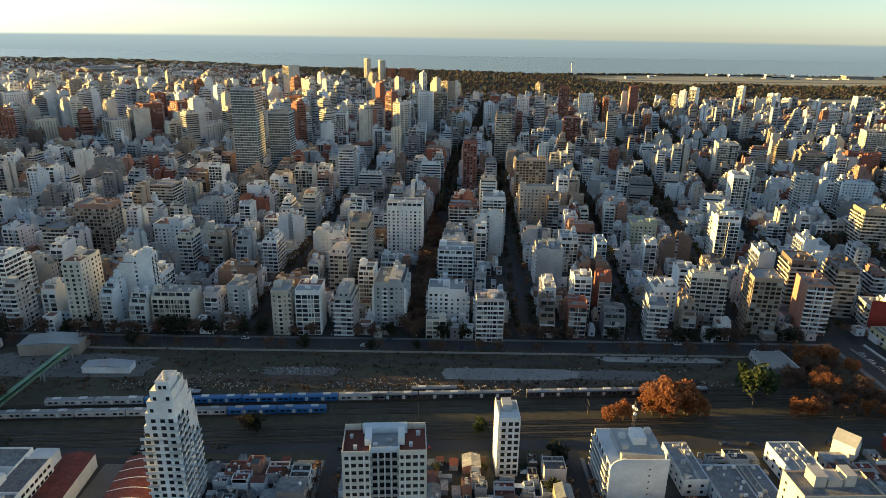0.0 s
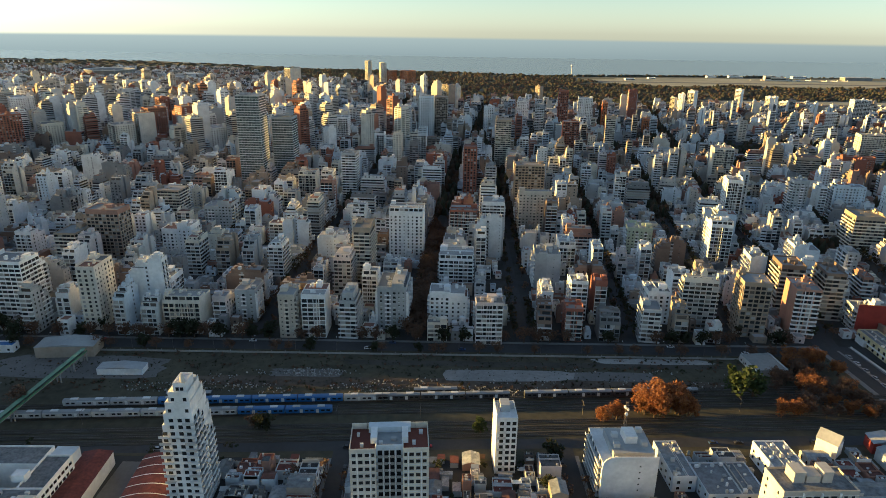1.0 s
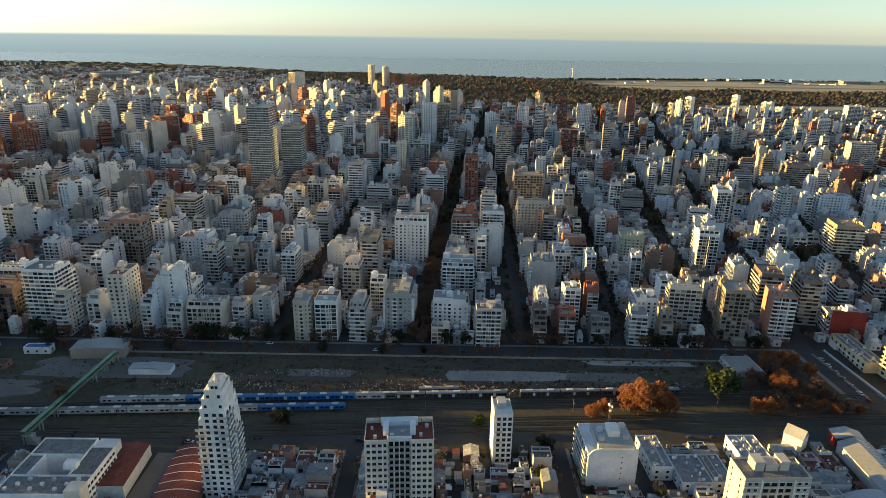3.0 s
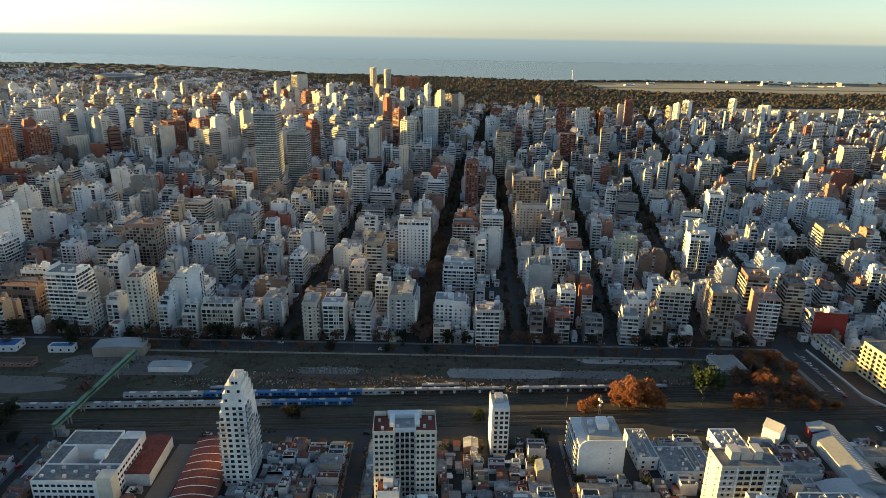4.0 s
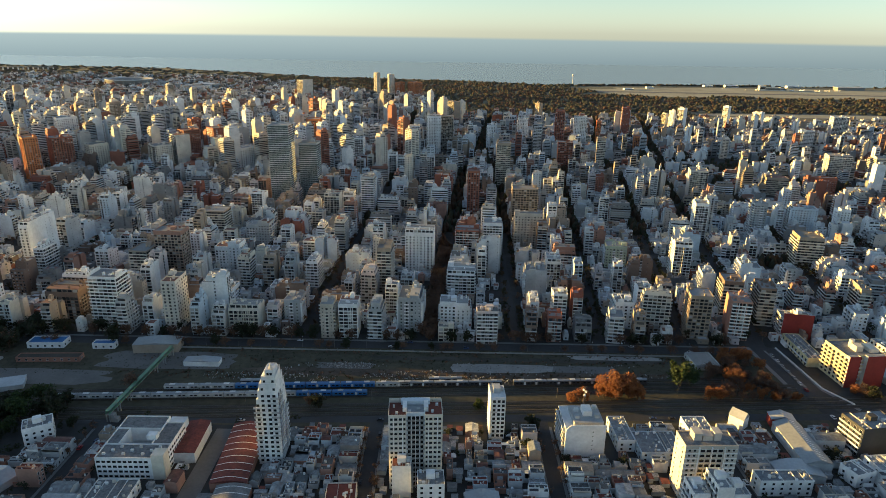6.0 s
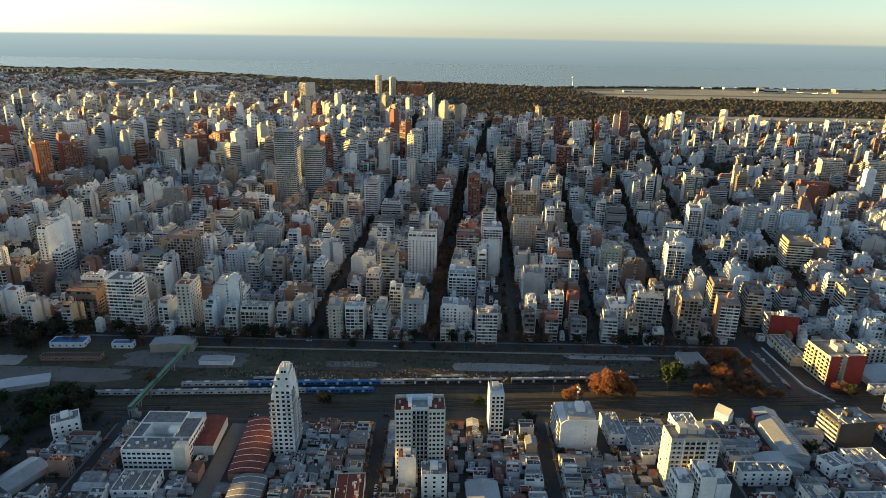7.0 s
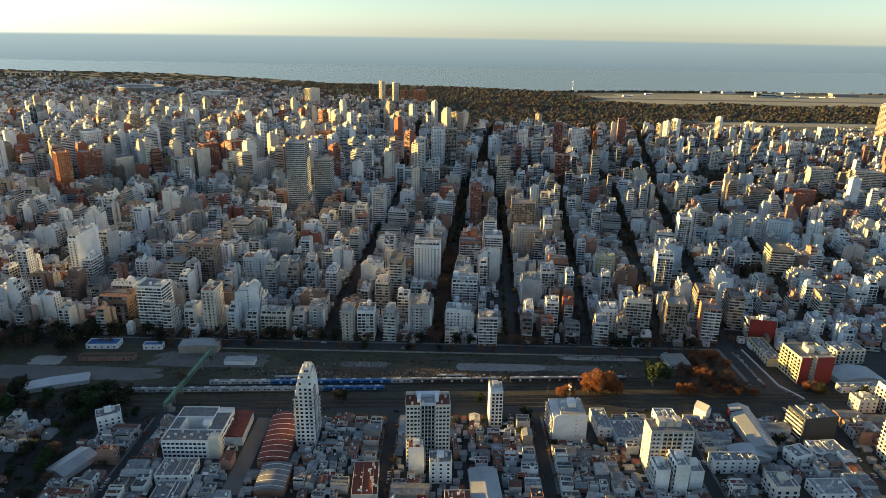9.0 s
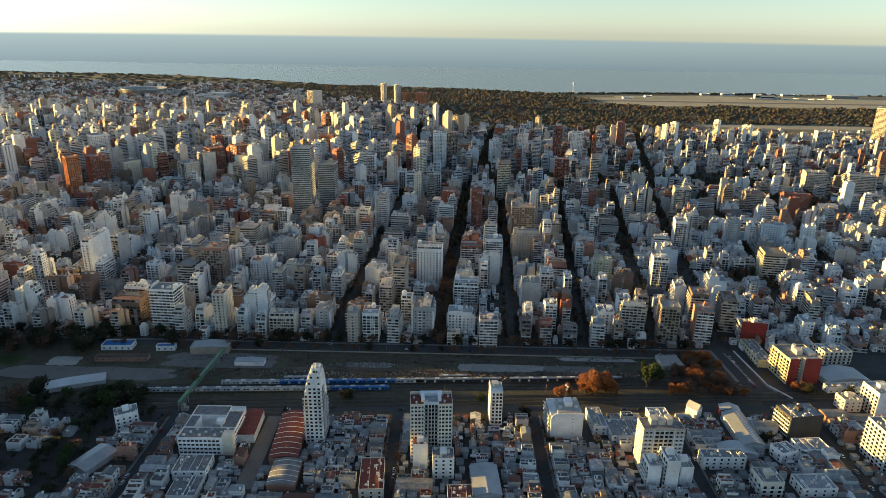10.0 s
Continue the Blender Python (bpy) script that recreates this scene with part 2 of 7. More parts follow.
# ---------------------------------------------------------------- mesh helpers
class Geo:
    def __init__(self):
        self.v, self.f, self.m = [], [], []

    def box(self, x0, y0, z0, x1, y1, z1, m=0):
        n = len(self.v)
        self.v += [(x0, y0, z0), (x1, y0, z0), (x1, y1, z0), (x0, y1, z0), (x0, y0, z1), (x1, y0, z1), (x1, y1, z1), (x0, y1, z1)]
        self.f += [(n, n + 1, n + 5, n + 4), (n + 1, n + 2, n + 6, n + 5), (n + 2, n + 3, n + 7, n + 6), (n + 3, n, n + 4, n + 7), (n + 4, n + 5, n + 6, n + 7), (n + 3, n + 2, n + 1, n)]
        self.m += [m] * 6
        return self

    def tray(self, x0, y0, x1, y1, z, zp, t=0.25, base=0.0):
        """A solid body with a flat roof at z behind a parapet up to zp, in one piece."""
        n = len(self.v)
        for a, b, c, d, h in ((x0, y0, x1, y1, base), (x0, y0, x1, y1, zp), (x0 + t, y0 + t, x1 - t, y1 - t, zp), (x0 + t, y0 + t, x1 - t, y1 - t, z)):
            self.v += [(a, b, h), (c, b, h), (c, d, h), (a, d, h)]
        for k in (0, 4, 8):
            self.f += [(n + k + i, n + k + (i + 1) % 4, n + k + 4 + (i + 1) % 4, n + k + 4 + i) for i in range(4)]
        self.f.append((n + 12, n + 13, n + 14, n + 15))
        self.m += [0] * 13
        return self

    def poly(self, pts, m=0):
        n = len(self.v)
        self.v += [tuple(p) for p in pts]
        self.f.append(tuple(range(n, n + len(pts))))
        self.m.append(m)
        return self

    def prism(self, ring, z0, z1, m=0):
        n, k = len(self.v), len(ring)
        self.v += [(x, y, z0) for x, y in ring] + [(x, y, z1) for x, y in ring]
        self.f += [(n + i, n + (i + 1) % k, n + k + (i + 1) % k, n + k + i) for i in range(k)] + [tuple(n + k + i for i in range(k))]
        self.m += [m] * (k + 1)
        return self

    def tube(self, a, b, ra, rb, k=7, m=0):
        a, b = Vector(a), Vector(b)
        q = (b - a).to_track_quat("Z", "Y")
        n = len(self.v)
        for p, r in ((a, ra), (b, rb)):
            self.v += [tuple(p + q @ Vector((r * math.cos(6.2832 * i / k), r * math.sin(6.2832 * i / k), 0))) for i in range(k)]
        self.f += [(n + i, n + (i + 1) % k, n + k + (i + 1) % k, n + k + i) for i in range(k)] + [tuple(n + k + i for i in range(k)), tuple(n + k - 1 - i for i in range(k))]
        self.m += [m] * (k + 2)
        return self

    def add(self, other, mtx=None, m=None):
        n = len(self.v)
        if mtx is None:
            self.v += other.v
        else:
            a = np.array(other.v) @ np.array(mtx.to_3x3()).T + np.array(mtx.translation)
            self.v += [tuple(p) for p in a.tolist()]
        self.f += [tuple(i + n for i in f) for f in other.f]
        self.m += other.m if m is None else [m] * len(other.f)
        return self

    def mesh(self, name, mats):
        me = bpy.data.meshes.new(name)
        me.from_pydata(self.v, [], self.f)
        for x in mats if isinstance(mats, (list, tuple)) else [mats]:
            me.materials.append(x)
        if any(self.m):
            me.polygons.foreach_set("material_index", self.m)
        me.update()
        return me


def part(name, geo, mats, parent, label=""):
    ob = new(name, geo.mesh(name, mats) if isinstance(geo, Geo) else geo)
    ob.parent = parent
    return tagged(ob, label)


def thing(name, label, category, m, group=""):
    ob = new(name)
    ob.empty_display_size = 0.5
    ob.matrix_basis = m
    return tagged(ob, label, category, group)


def setting(name, geo, mats, label, category, kind="structure"):
    return tagged(new(name, geo.mesh(name, mats)), label, category, kind=kind)


def at(x, y, z=0.0, rz=0.0):
    return pose(x, y, z, 0, 0, rz)


TAKEN = []  # footprints already built on: x0, y0, x1, y1


def take(x, y, w, d, pad=0.5):
    TAKEN.append((x - w / 2 - pad, y - d / 2 - pad, x + w / 2 + pad, y + d / 2 + pad))


def is_free(x, y, w, d):
    x0, y0, x1, y1 = x - w / 2, y - d / 2, x + w / 2, y + d / 2
    return all(x1 <= a or x0 >= c or y1 <= b or y0 >= e for a, b, c, e in TAKEN)


# ---------------------------------------------------------------- buildings
def on(g, face, W, D, u0, u1, z0, z1, o0, o1, flat=False, m=0):
    """A box, or a flat pane, on one face of a W x D body: u along the face, o outwards."""
    if face in "SN":
        s = -1 if face == "S" else 1
        if flat:
            y = s * (D / 2 + o1)
            p = [(u0, y, z0), (u1, y, z0), (u1, y, z1), (u0, y, z1)]
            return g.poly(p if s < 0 else p[::-1], m)
        ya, yb = sorted((s * (D / 2 + o0), s * (D / 2 + o1)))
        return g.box(u0, ya, z0, u1, yb, z1, m)
    s = -1 if face == "W" else 1
    if flat:
        x = s * (W / 2 + o1)
        p = [(x, u0, z0), (x, u1, z0), (x, u1, z1), (x, u0, z1)]
        return g.poly(p if s > 0 else p[::-1], m)
    xa, xb = sorted((s * (W / 2 + o0), s * (W / 2 + o1)))
    return g.box(xa, u0, z0, xb, u1, z1, m)


FH = 2.85


def shelf(g, face, W, D, u0, u1, z0, z1, o):
    """A plain balcony: its front, its top and its underside."""
    s = -1 if face in "SW" else 1
    a, b = ((D / 2) if face in "SN" else (W / 2)) * s, ((D / 2 + o) if face in "SN" else (W / 2 + o)) * s
    pts = [(u0, a, z0), (u1, a, z0), (u1, b, z0), (u0, b, z0), (u0, b, z1), (u1, b, z1), (u1, a, z1), (u0, a, z1)]
    if face in "WE":
        pts = [(q, p, r) for p, q, r in pts]
    n = len(g.v)
    g.v += pts
    g.f += [(n, n + 1, n + 2, n + 3), (n + 3, n + 2, n + 5, n + 4), (n + 4, n + 5, n + 6, n + 7)]
    g.m += [0] * 3



def facade(face, W, D, H, style, rng, coarse, z_from=0.0):
    """Panes and trim of one face, storey by storey: a list of (panes, trim)."""
    L = (W if face in "SN" else D) - 0.4
    n = max(1, int((H - 0.4 - z_from) / FH))
    rows = []
    bays = max(1, int(round(L / (3.4 if not coarse else (4.0 if coarse == 1 else 7.5)))))
    pitch = L / bays
    shape = [rng.choice((0, 0, 1, 1, 2)) for _ in range(bays)]
    stacks = rng.random() < 0.7
    rail = rng.choice((0.12, 0.12, 0.45, 0.85, 0.85))
    span0, span1 = (-L / 2, L / 2) if rng.random() < 0.6 else (-L / 2, rng.uniform(-0.05, 0.2) * L)
    fins, full = max(1, int((span1 - span0) / rng.choice((3.6, 5.5, 7.5)))), rng.random() < 0.5
    for i in range(n):
        z = z_from + i * FH + (0.25 if z_from == 0 else 0)
        p, t = Geo(), Geo()
        if style == "slab":
            for k in range(bays):
                c = -L / 2 + (k + 0.5) * pitch
                if shape[k] == 1 and stacks and i and coarse < 2:  # a stack of small balconies
                    on(p, face, W, D, c - 0.8, c + 0.8, z + 0.1, z + 2.2, 0, 0.05, True)
                    if coarse:
                        shelf(t, face, W, D, c - pitch * 0.46, c + pitch * 0.46, z - 0.12, z + rail, 0.9)
                    else:
                        on(t, face, W, D, c - pitch * 0.46, c + pitch * 0.46, z - 0.12, z + 0.05, 0, 1.0)
                        on(t, face, W, D, c - pitch * 0.46, c + pitch * 0.46, z + 0.05, z + 0.9, 0.9, 1.0)
                    continue
                hw = (0.6, 0.85, 0.4)[shape[k]] if coarse < 2 else pitch * 0.36
                low_ = (0.85, 0.7, 1.3)[shape[k]]
                on(p, face, W, D, c - hw, c + hw, z + low_, z + 2.2, 0, 0.05, coarse or face == "N")
                if not coarse and face == "S":
                    on(t, face, W, D, c - hw - 0.1, c + hw + 0.1, z + low_ - 0.12, z + low_, 0, 0.16)
        elif style == "balcony":
            for k in range(bays):
                c = -L / 2 + (k + 0.5) * pitch
                on(p, face, W, D, c - pitch * 0.43, c + pitch * 0.43, z + 0.1, z + 2.4, 0, 0.05, True)
            a, b = (span0, span1) if i else (-L / 2, -L / 2 + 0.1)
            if i:
                if coarse:
                    shelf(t, face, W, D, a, b, z - 0.16, z + rail, 1.35)
                else:
                    on(t, face, W, D, a, b, z - 0.14, z + 0.04, 0, 1.5)
                    on(t, face, W, D, a, b, z + 0.04, z + 0.1 + rail, 1.4, 1.5)
                    for q in range(fins + 1):
                        c = a + (b - a - 0.14) * q / fins
                        on(t, face, W, D, c, c + 0.14, z + 0.04, z + (FH - 0.14 if 0 < q < fins or full else 0.95), 0, 1.4)
        elif style == "stripe":
            if coarse:
                on(p, face, W, D, -L / 2, L / 2, z + 1.0, z + 2.5, 0, 0.05, True)
            else:
                for k in range(bays):
                    c = -L / 2 + (k + 0.5) * pitch
                    on(p, face, W, D, c - pitch * 0.44, c + pitch * 0.44, z + 0.2, z + 2.4, 0, 0.05, True)
            if coarse:
                shelf(t, face, W, D, -L / 2 - 1.0, L / 2 + 1.0, z - 0.15, z + 0.95, 1.0)
            else:
                on(t, face, W, D, -L / 2 - 1.1, L / 2 + 1.1, z - 0.15, z + 0.95, 0.9, 1.05)
                on(t, face, W, D, -L / 2, L / 2, z - 0.15, z + 0.05, 0, 0.9)
        elif style == "grid":
            for k in range(bays):
                c = -L / 2 + (k + 0.5) * pitch
                on(p, face, W, D, c - pitch * 0.38, c + pitch * 0.38, z + 0.5, z + 2.3, 0, 0.05, True)
                on(t, face, W, D, c - pitch * 0.5 - 0.2, c - pitch * 0.5 + 0.2, z - 0.2, z + FH - 0.2, 0, 0.6)
            on(t, face, W, D, -L / 2, L / 2, z - 0.25, z + 0.25, 0, 0.62)
        elif style == "pier":
            for k in range(bays):
                c = -L / 2 + (k + 0.5) * pitch
                on(p, face, W, D, c - pitch * 0.3, c + pitch * 0.3, z + 0.55, z + 2.5, 0, 0.05, True)
                on(t, face, W, D, c - pitch * 0.5 - 0.25, c - pitch * 0.5 + 0.25, z - 0.2, z + FH - 0.2, 0, 0.55)
        elif style == "glass":
            for k in range(bays):
                c = -L / 2 + (k + 0.5) * pitch
                on(p, face, W, D, c - pitch * 0.47, c + pitch * 0.47, z + 0.55, z + 2.75, 0, 0.06, True)
            on(t, face, W, D, -L / 2, L / 2, z - 0.05, z + 0.45, 0, 0.12)
        elif style == "few":
            for k in range(bays):
                if shape[k] == 2 and 0 < k:
                    c = -L / 2 + (k + 0.5) * pitch
                    on(p, face, W, D, c - 0.3, c + 0.3, z + 1.2, z + 1.9, 0, 0.05, True)
        rows.append((p, t))
    return rows


def shifted(g, dx, dy):
    g.v = [(x + dx, y + dy, z) for x, y, z in g.v]
    return g


OPPOSITE = {"S": "N", "N": "S", "W": "E", "E": "W"}


def bodies(A, B, H, style, rng, coarse, even):
    """The stacked volumes of one house in its own frame, a along the street and b away from it: (role, a0, a1, b0, b1, z0, z1)."""
    n = int(H / FH)
    if style in ("stripe", "grid", "pier", "glass") or (A > 12.5 and H > 44):
        if n > 7 and style in ("stripe", "slab", "balcony") and not even:
            q = rng.choice((1, 1, 2)) * FH
            i0, i1 = rng.uniform(0.8, 2.5), rng.uniform(0.8, 2.5)
            return [("front", -A / 2, A / 2, 0, B, 0, H - q), ("attic", -A / 2 + i0, A / 2 - i1, i1, B - i0, H - q, H)]
        return [("front", -A / 2, A / 2, 0, B, 0, H)]
    if n < 4 or B < 11:
        if B > 10 and not even and rng.random() < 0.7:
            c = B * rng.uniform(0.45, 0.7)
            s = rng.choice((-1, 1))
            return [("front", -A / 2, A / 2, 0, c, 0, H), ("back", -A / 2 if s < 0 else -A / 2 + A * 0.35, A / 2 if s > 0 else A / 2 - A * 0.35, c, B, 0, max(2.9, H - FH * rng.choice((0, 1, 1))))]
        return [("front", -A / 2, A / 2, 0, B, 0, H)]
    steps = rng.choice((0, 0, 1, 1)) if even else rng.choice((0, 0, 1, 1, 2, 2, 3))
    steps = min(steps, n - 3)
    c = B * rng.uniform(0.42, 0.56)
    gap = B * rng.uniform(0.12, 0.2)
    out = [("front", -A / 2, A / 2, 0, c, 0, H - steps * FH)]
    inset = 0.0
    for k in range(steps):
        inset += rng.choice((1.6, 2.0, 2.4))
        if c - inset > 3.2:
            l, r = (0.02, 0.02) if k < 1 or rng.random() < 0.6 else (A * 0.2, 0.02)
            out.append(("attic", -A / 2 + l, A / 2 - r, inset, c, H - (steps - k) * FH, H - (steps - k - 1) * FH))
    side = rng.choice((-1, 1))
    if even:
        out.append(("back", -A / 2, A / 2, c, B, 0, H - FH * rng.choice((0, 1))))
        return out
    w = A * rng.uniform(0.34, 0.5)
    out.append(("core", -A / 2 if side < 0 else A / 2 - w, A / 2 if side > 0 else -A / 2 + w, c, c + gap, 0, H - FH * rng.choice((0, 0, 1)) + 0.3))
    drop = rng.choice((0, 0, 0, 1, 2)) * FH
    cut = rng.choice((0, 0, 1, 2)) if not coarse == 2 else 0
    top = max(2 * FH, H - drop - cut * FH)
    out.append(("back", -A / 2, A / 2, c + gap, B, 0, top))
    d = 0.0
    for k in range(cut):
        d += 2.0
        if B - d - c - gap > 3:
            out.append(("attic_back", -A / 2 + 0.02, A / 2 - 0.02, c + gap, B - d, top + k * FH, top + (k + 1) * FH))
    return out


def building(W, D, H, style, rng, faces="SWE", coarse=False, top=True, front="S", even=False):
    """Local geometry of one building: a list of (part, geo, kind) with the kinds wall, roof, pane and trim."""
    out = []
    if style == "blank" and front in "SN":
        front = "E" if "E" in faces else "W"
    A, B = (W, D) if front in "SN" else (D, W)

    def place(a0, a1, b0, b1):
        if front == "S":
            return a0, -D / 2 + b0, a1, -D / 2 + b1
        if front == "N":
            return a0, D / 2 - b1, a1, D / 2 - b0
        if front == "W":
            return -W / 2 + b0, a0, -W / 2 + b1, a1
        return W / 2 - b1, a0, W / 2 - b0, a1

    vols = bodies(A, B, H, style, rng, coarse, even)
    par = rng.uniform(0.5, 1.1)
    bare = rng.random() < (0.65 if not even else 0.4)
    rear_style = rng.choice(("balcony", "slab", "slab"))
    for role, a0, a1, b0, b1, z0, z1 in vols:
        x0, y0, x1, y1 = place(a0, a1, b0, b1)
        wall, roof = Geo(), Geo()
        if coarse == 2 or role in ("attic", "attic_back"):
            wall.box(x0, y0, z0, x1, y1, z1 + 0.02)
        else:
            wall.tray(x0, y0, x1, y1, z1, z1 + par, 0.25, z0)
        roof.poly([(x0 + 0.28, y0 + 0.28, z1 + 0.05), (x1 - 0.28, y0 + 0.28, z1 + 0.05), (x1 - 0.28, y1 - 0.28, z1 + 0.05), (x0 + 0.28, y1 - 0.28, z1 + 0.05)])
        out += [({"front": "wall", "back": "rear_wing", "core": "stair_core"}.get(role, "upper_floor"), wall, "wall"), ("roof", roof, "roof")]
        w, d, cx, cy = x1 - x0, y1 - y0, (x0 + x1) / 2, (y0 + y1) / 2
        for face in faces:
            if style in ("stripe", "grid", "pier", "glass"):
                st = style if role == "front" else "slab"
            elif face == front:
                st = {"front": "slab" if style == "slab" else "balcony", "attic": "loft"}.get(role, "")
            elif face == OPPOSITE[front]:
                st = {"back": rear_style, "attic_back": "loft", "front": rear_style if len(vols) == 1 else ""}.get(role, "")
            elif role == "core":
                st = "slab" if coarse < 2 else ""
            elif role in ("attic", "attic_back"):
                st = ""
            else:
                st = "few" if bare or coarse else "slab"
                if style == "slab" and len(vols) < 3 and face in "WE":
                    st = "slab"
            if not st or w < 2.2 or d < 2.2:
                continue
            if st == "loft":
                p = Geo()
                L = (w if face in "SN" else d) / 2 - 0.5
                k = max(1, int(L / 1.9))
                for q in range(k):
                    c = -L + (q + 0.5) * 2 * L / k
                    on(p, face, w, d, c - L / k * 0.8, c + L / k * 0.8, z0 + 0.25, z0 + 2.3, 0, 0.04, True)
                out.append(("window_row", shifted(p, cx, cy), "pane"))
                continue
            for p, t in facade(face, w, d, z1, st, rng, coarse, z0):
                if p.v:
                    out.append(("window_row", shifted(p, cx, cy), "pane"))
                if t.v:
                    out.append(("balcony" if st in ("balcony", "stripe") else "ledge", shifted(t, cx, cy), "trim"))
    if top:
        role, a0, a1, b0, b1, z0, z1 = max((v for v in vols), key=lambda v: (v[6], (v[2] - v[1]) * (v[4] - v[3])))
        x0, y0, x1, y1 = place(a0, a1, b0, b1)
        w, d = x1 - x0, y1 - y0
        rw, rd, rh = min(w * 0.6, rng.uniform(2.6, 5.4)), min(d * 0.65, rng.uniform(2.8, 5.5)), rng.uniform(2.2, 2.9)
        cx, cy = (x0 + x1) / 2 + rng.choice((-1, 1, 0.3)) * (w / 2 - rw / 2 - 0.35), (y0 + y1) / 2 + rng.uniform(-0.4, 1) * (d / 2 - rd / 2 - 0.4)
        house, tank = Geo(), Geo()
        house.box(cx - rw / 2, cy - rd / 2, z1, cx + rw / 2, cy + rd / 2, z1 + rh)
        if rng.random() < 0.22:
            q = rw * 0.55
            house.box(cx - q / 2, cy - rd / 2 + 0.2, z1 + rh, cx + q / 2, cy + rd * 0.2, z1 + rh + rng.uniform(1.2, 2.4))
        if not coarse:
            house.box(cx - rw / 2 - 0.15, cy - rd / 2 - 0.15, z1 + rh, cx + rw / 2 + 0.15, cy + rd / 2 + 0.15, z1 + rh + 0.15)
        out.append(("roof_house", house, "wall"))
        if rng.random() < 0.35:
            q = rng.uniform(1.2, 1.9)
            tx, ty = cx, cy + (rd / 2 + q if cy < (y0 + y1) / 2 else -rd / 2 - q)
            tank.box(tx - q / 2, ty - q / 2, z1, tx + q / 2, ty + q / 2, z1 + q * 1.3)
            out.append(("water_tank", tank, "trim"))
        if coarse < 2:
            clutter = Geo()
            for role, a0, a1, b0, b1, z0, z1 in vols:
                if role == "core":
                    continue
                x0, y0, x1, y1 = place(a0, a1, b0, b1)
                for _ in range(rng.randint(0, 3) if coarse else rng.randint(2, 4)):
                    s, q = rng.uniform(0.25, 1.3), rng.uniform(0.25, 1.2)
                    if x1 - x0 > 2 * s + 1 and y1 - y0 > 2 * q + 1 and (role != "front" or len(vols) < 2 or vols[1][0] != "attic"):
                        ax, ay = rng.uniform(x0 + s + 0.3, x1 - s - 0.3), rng.uniform(y0 + q + 0.3, y1 - q - 0.3)
                        clutter.box(ax - s, ay - q, z1, ax + s, ay + q, z1 + rng.uniform(0.5, 2.6))
            role, a0, a1, b0, b1, z0, z1 = vols[0]
            if role == "front" and rng.random() < 0.55 and style not in ("grid", "glass", "pier"):
                sd = rng.choice((-1, 1))  # a party wall that stands above the roof
                x0, y0, x1, y1 = place(a1 - 0.24 if sd > 0 else a0, a1 if sd > 0 else a0 + 0.24, b0 + (b1 - b0) * 0.25, b1)
                clutter.box(x0, y0, z1 + par, x1, y1, z1 + par + rng.uniform(0.8, 2.4))
            if clutter.v:
                out.append(("roof_clutter", clutter, "wall"))
    return out


def merge(parts, floors=False):
    """Joins the storeys' panes, and unless floors are kept apart their trim, into one piece each."""
    keep, pane, trim = [], Geo(), Geo()
    for name, g, k in parts:
        if name == "roof":
            keep[-1][1].add(g, None, 1)
        elif name == "window_row":
            pane.add(g)
        elif name in ("balcony", "ledge") and not (floors and name == "balcony"):
            trim.add(g)
        else:
            keep.append((name, g, k))
    return keep + ([("window_glazing", pane, "pane")] if pane.v else []) + ([("facade_trim", trim, "trim")] if trim.v else [])


def raise_building(name, label, category, x, y, W, D, H, style, colour, rz=0.0, split=True, group="", seed=0, trim=None, faces="SWE", pane=None, front=True, roof=None, street="S"):
    """One building as a thing with its parts. x, y: the middle of its front."""
    rng = random.Random(seed)
    cy = y + D / 2 if front else y
    parts = building(W, D, H, style, rng, faces, front=street, even=front)
    parts = merge(parts, split)
    top = thing(name, label, category, at(x, cy, 0, rz), group)
    use = {"wall": WALL[colour], "roof": roof or ROOF, "pane": pane or PANE, "trim": trim or TRIM}
    for pn, g, k in parts:
        ob = part(pn, g, [use["wall"], use["roof"]] if k == "wall" else use[k], top)
        if pn in ("window_glazing", "facade_trim", "roof_clutter"):
            ob["kind"] = "stuff"
    take(x, cy, W, D)
    return top

# ---------------------------------------------------------------- ground, river, roads
STREETS = [(-113 - 93 * k, 0.045) for k in range(24, 0, -1)] + [(-113, 0.045), (-18, 0.066), (50, 0.045), (115, 0.11), (178, 0.165)]
STREETS += [(235 + 93 * k, 0.182) for k in range(18)]
STREET_X = [a for a, _ in STREETS]
HALF = {-18: 9.0, 50: 9.0, -113: 8.5, 235: 10.0, 178: 8.5}  # half the gap between the fronts
CROSS_Y = [338 + 101 * k for k in range(29)]


def street_at(k, y):
    bend = 0.0 if y < 930 else min(1.0, (y - 930) / 140) * (22 if k % 2 else -20) + max(0.0, y - 1250) * (0.05 if k % 3 else -0.06)
    return STREETS[k][0] + STREETS[k][1] * (y - 338) + bend


def shore(x):
    """Where the land meets the river."""
    pts = [(-6000, 3950), (-2650, 3750), (-1650, 3680), (-1100, 3420), (-660, 3180), (0, 3080), (500, 2880), (900, 2960), (1350, 3000), (2200, 3050), (6000, 3200)]
    for (a, ya), (b_, yb) in zip(pts, pts[1:]):
        if a <= x <= b_:
            return ya + (yb - ya) * (x - a) / (b_ - a)
    return pts[0][1] if x < 0 else pts[-1][1]


def wood_edge(x):
    """Where the houses end and the woods of the park begin."""
    if x < -100:
        return min(3120.0, 2450 + 0.9 * max(0.0, -280 - x))
    if x < 80:
        return 2450 - 780 * (x + 100) / 180
    return 1670 + 0.1 * x if x < 560 else max(1690.0, 1726 - 0.2 * (x - 560))


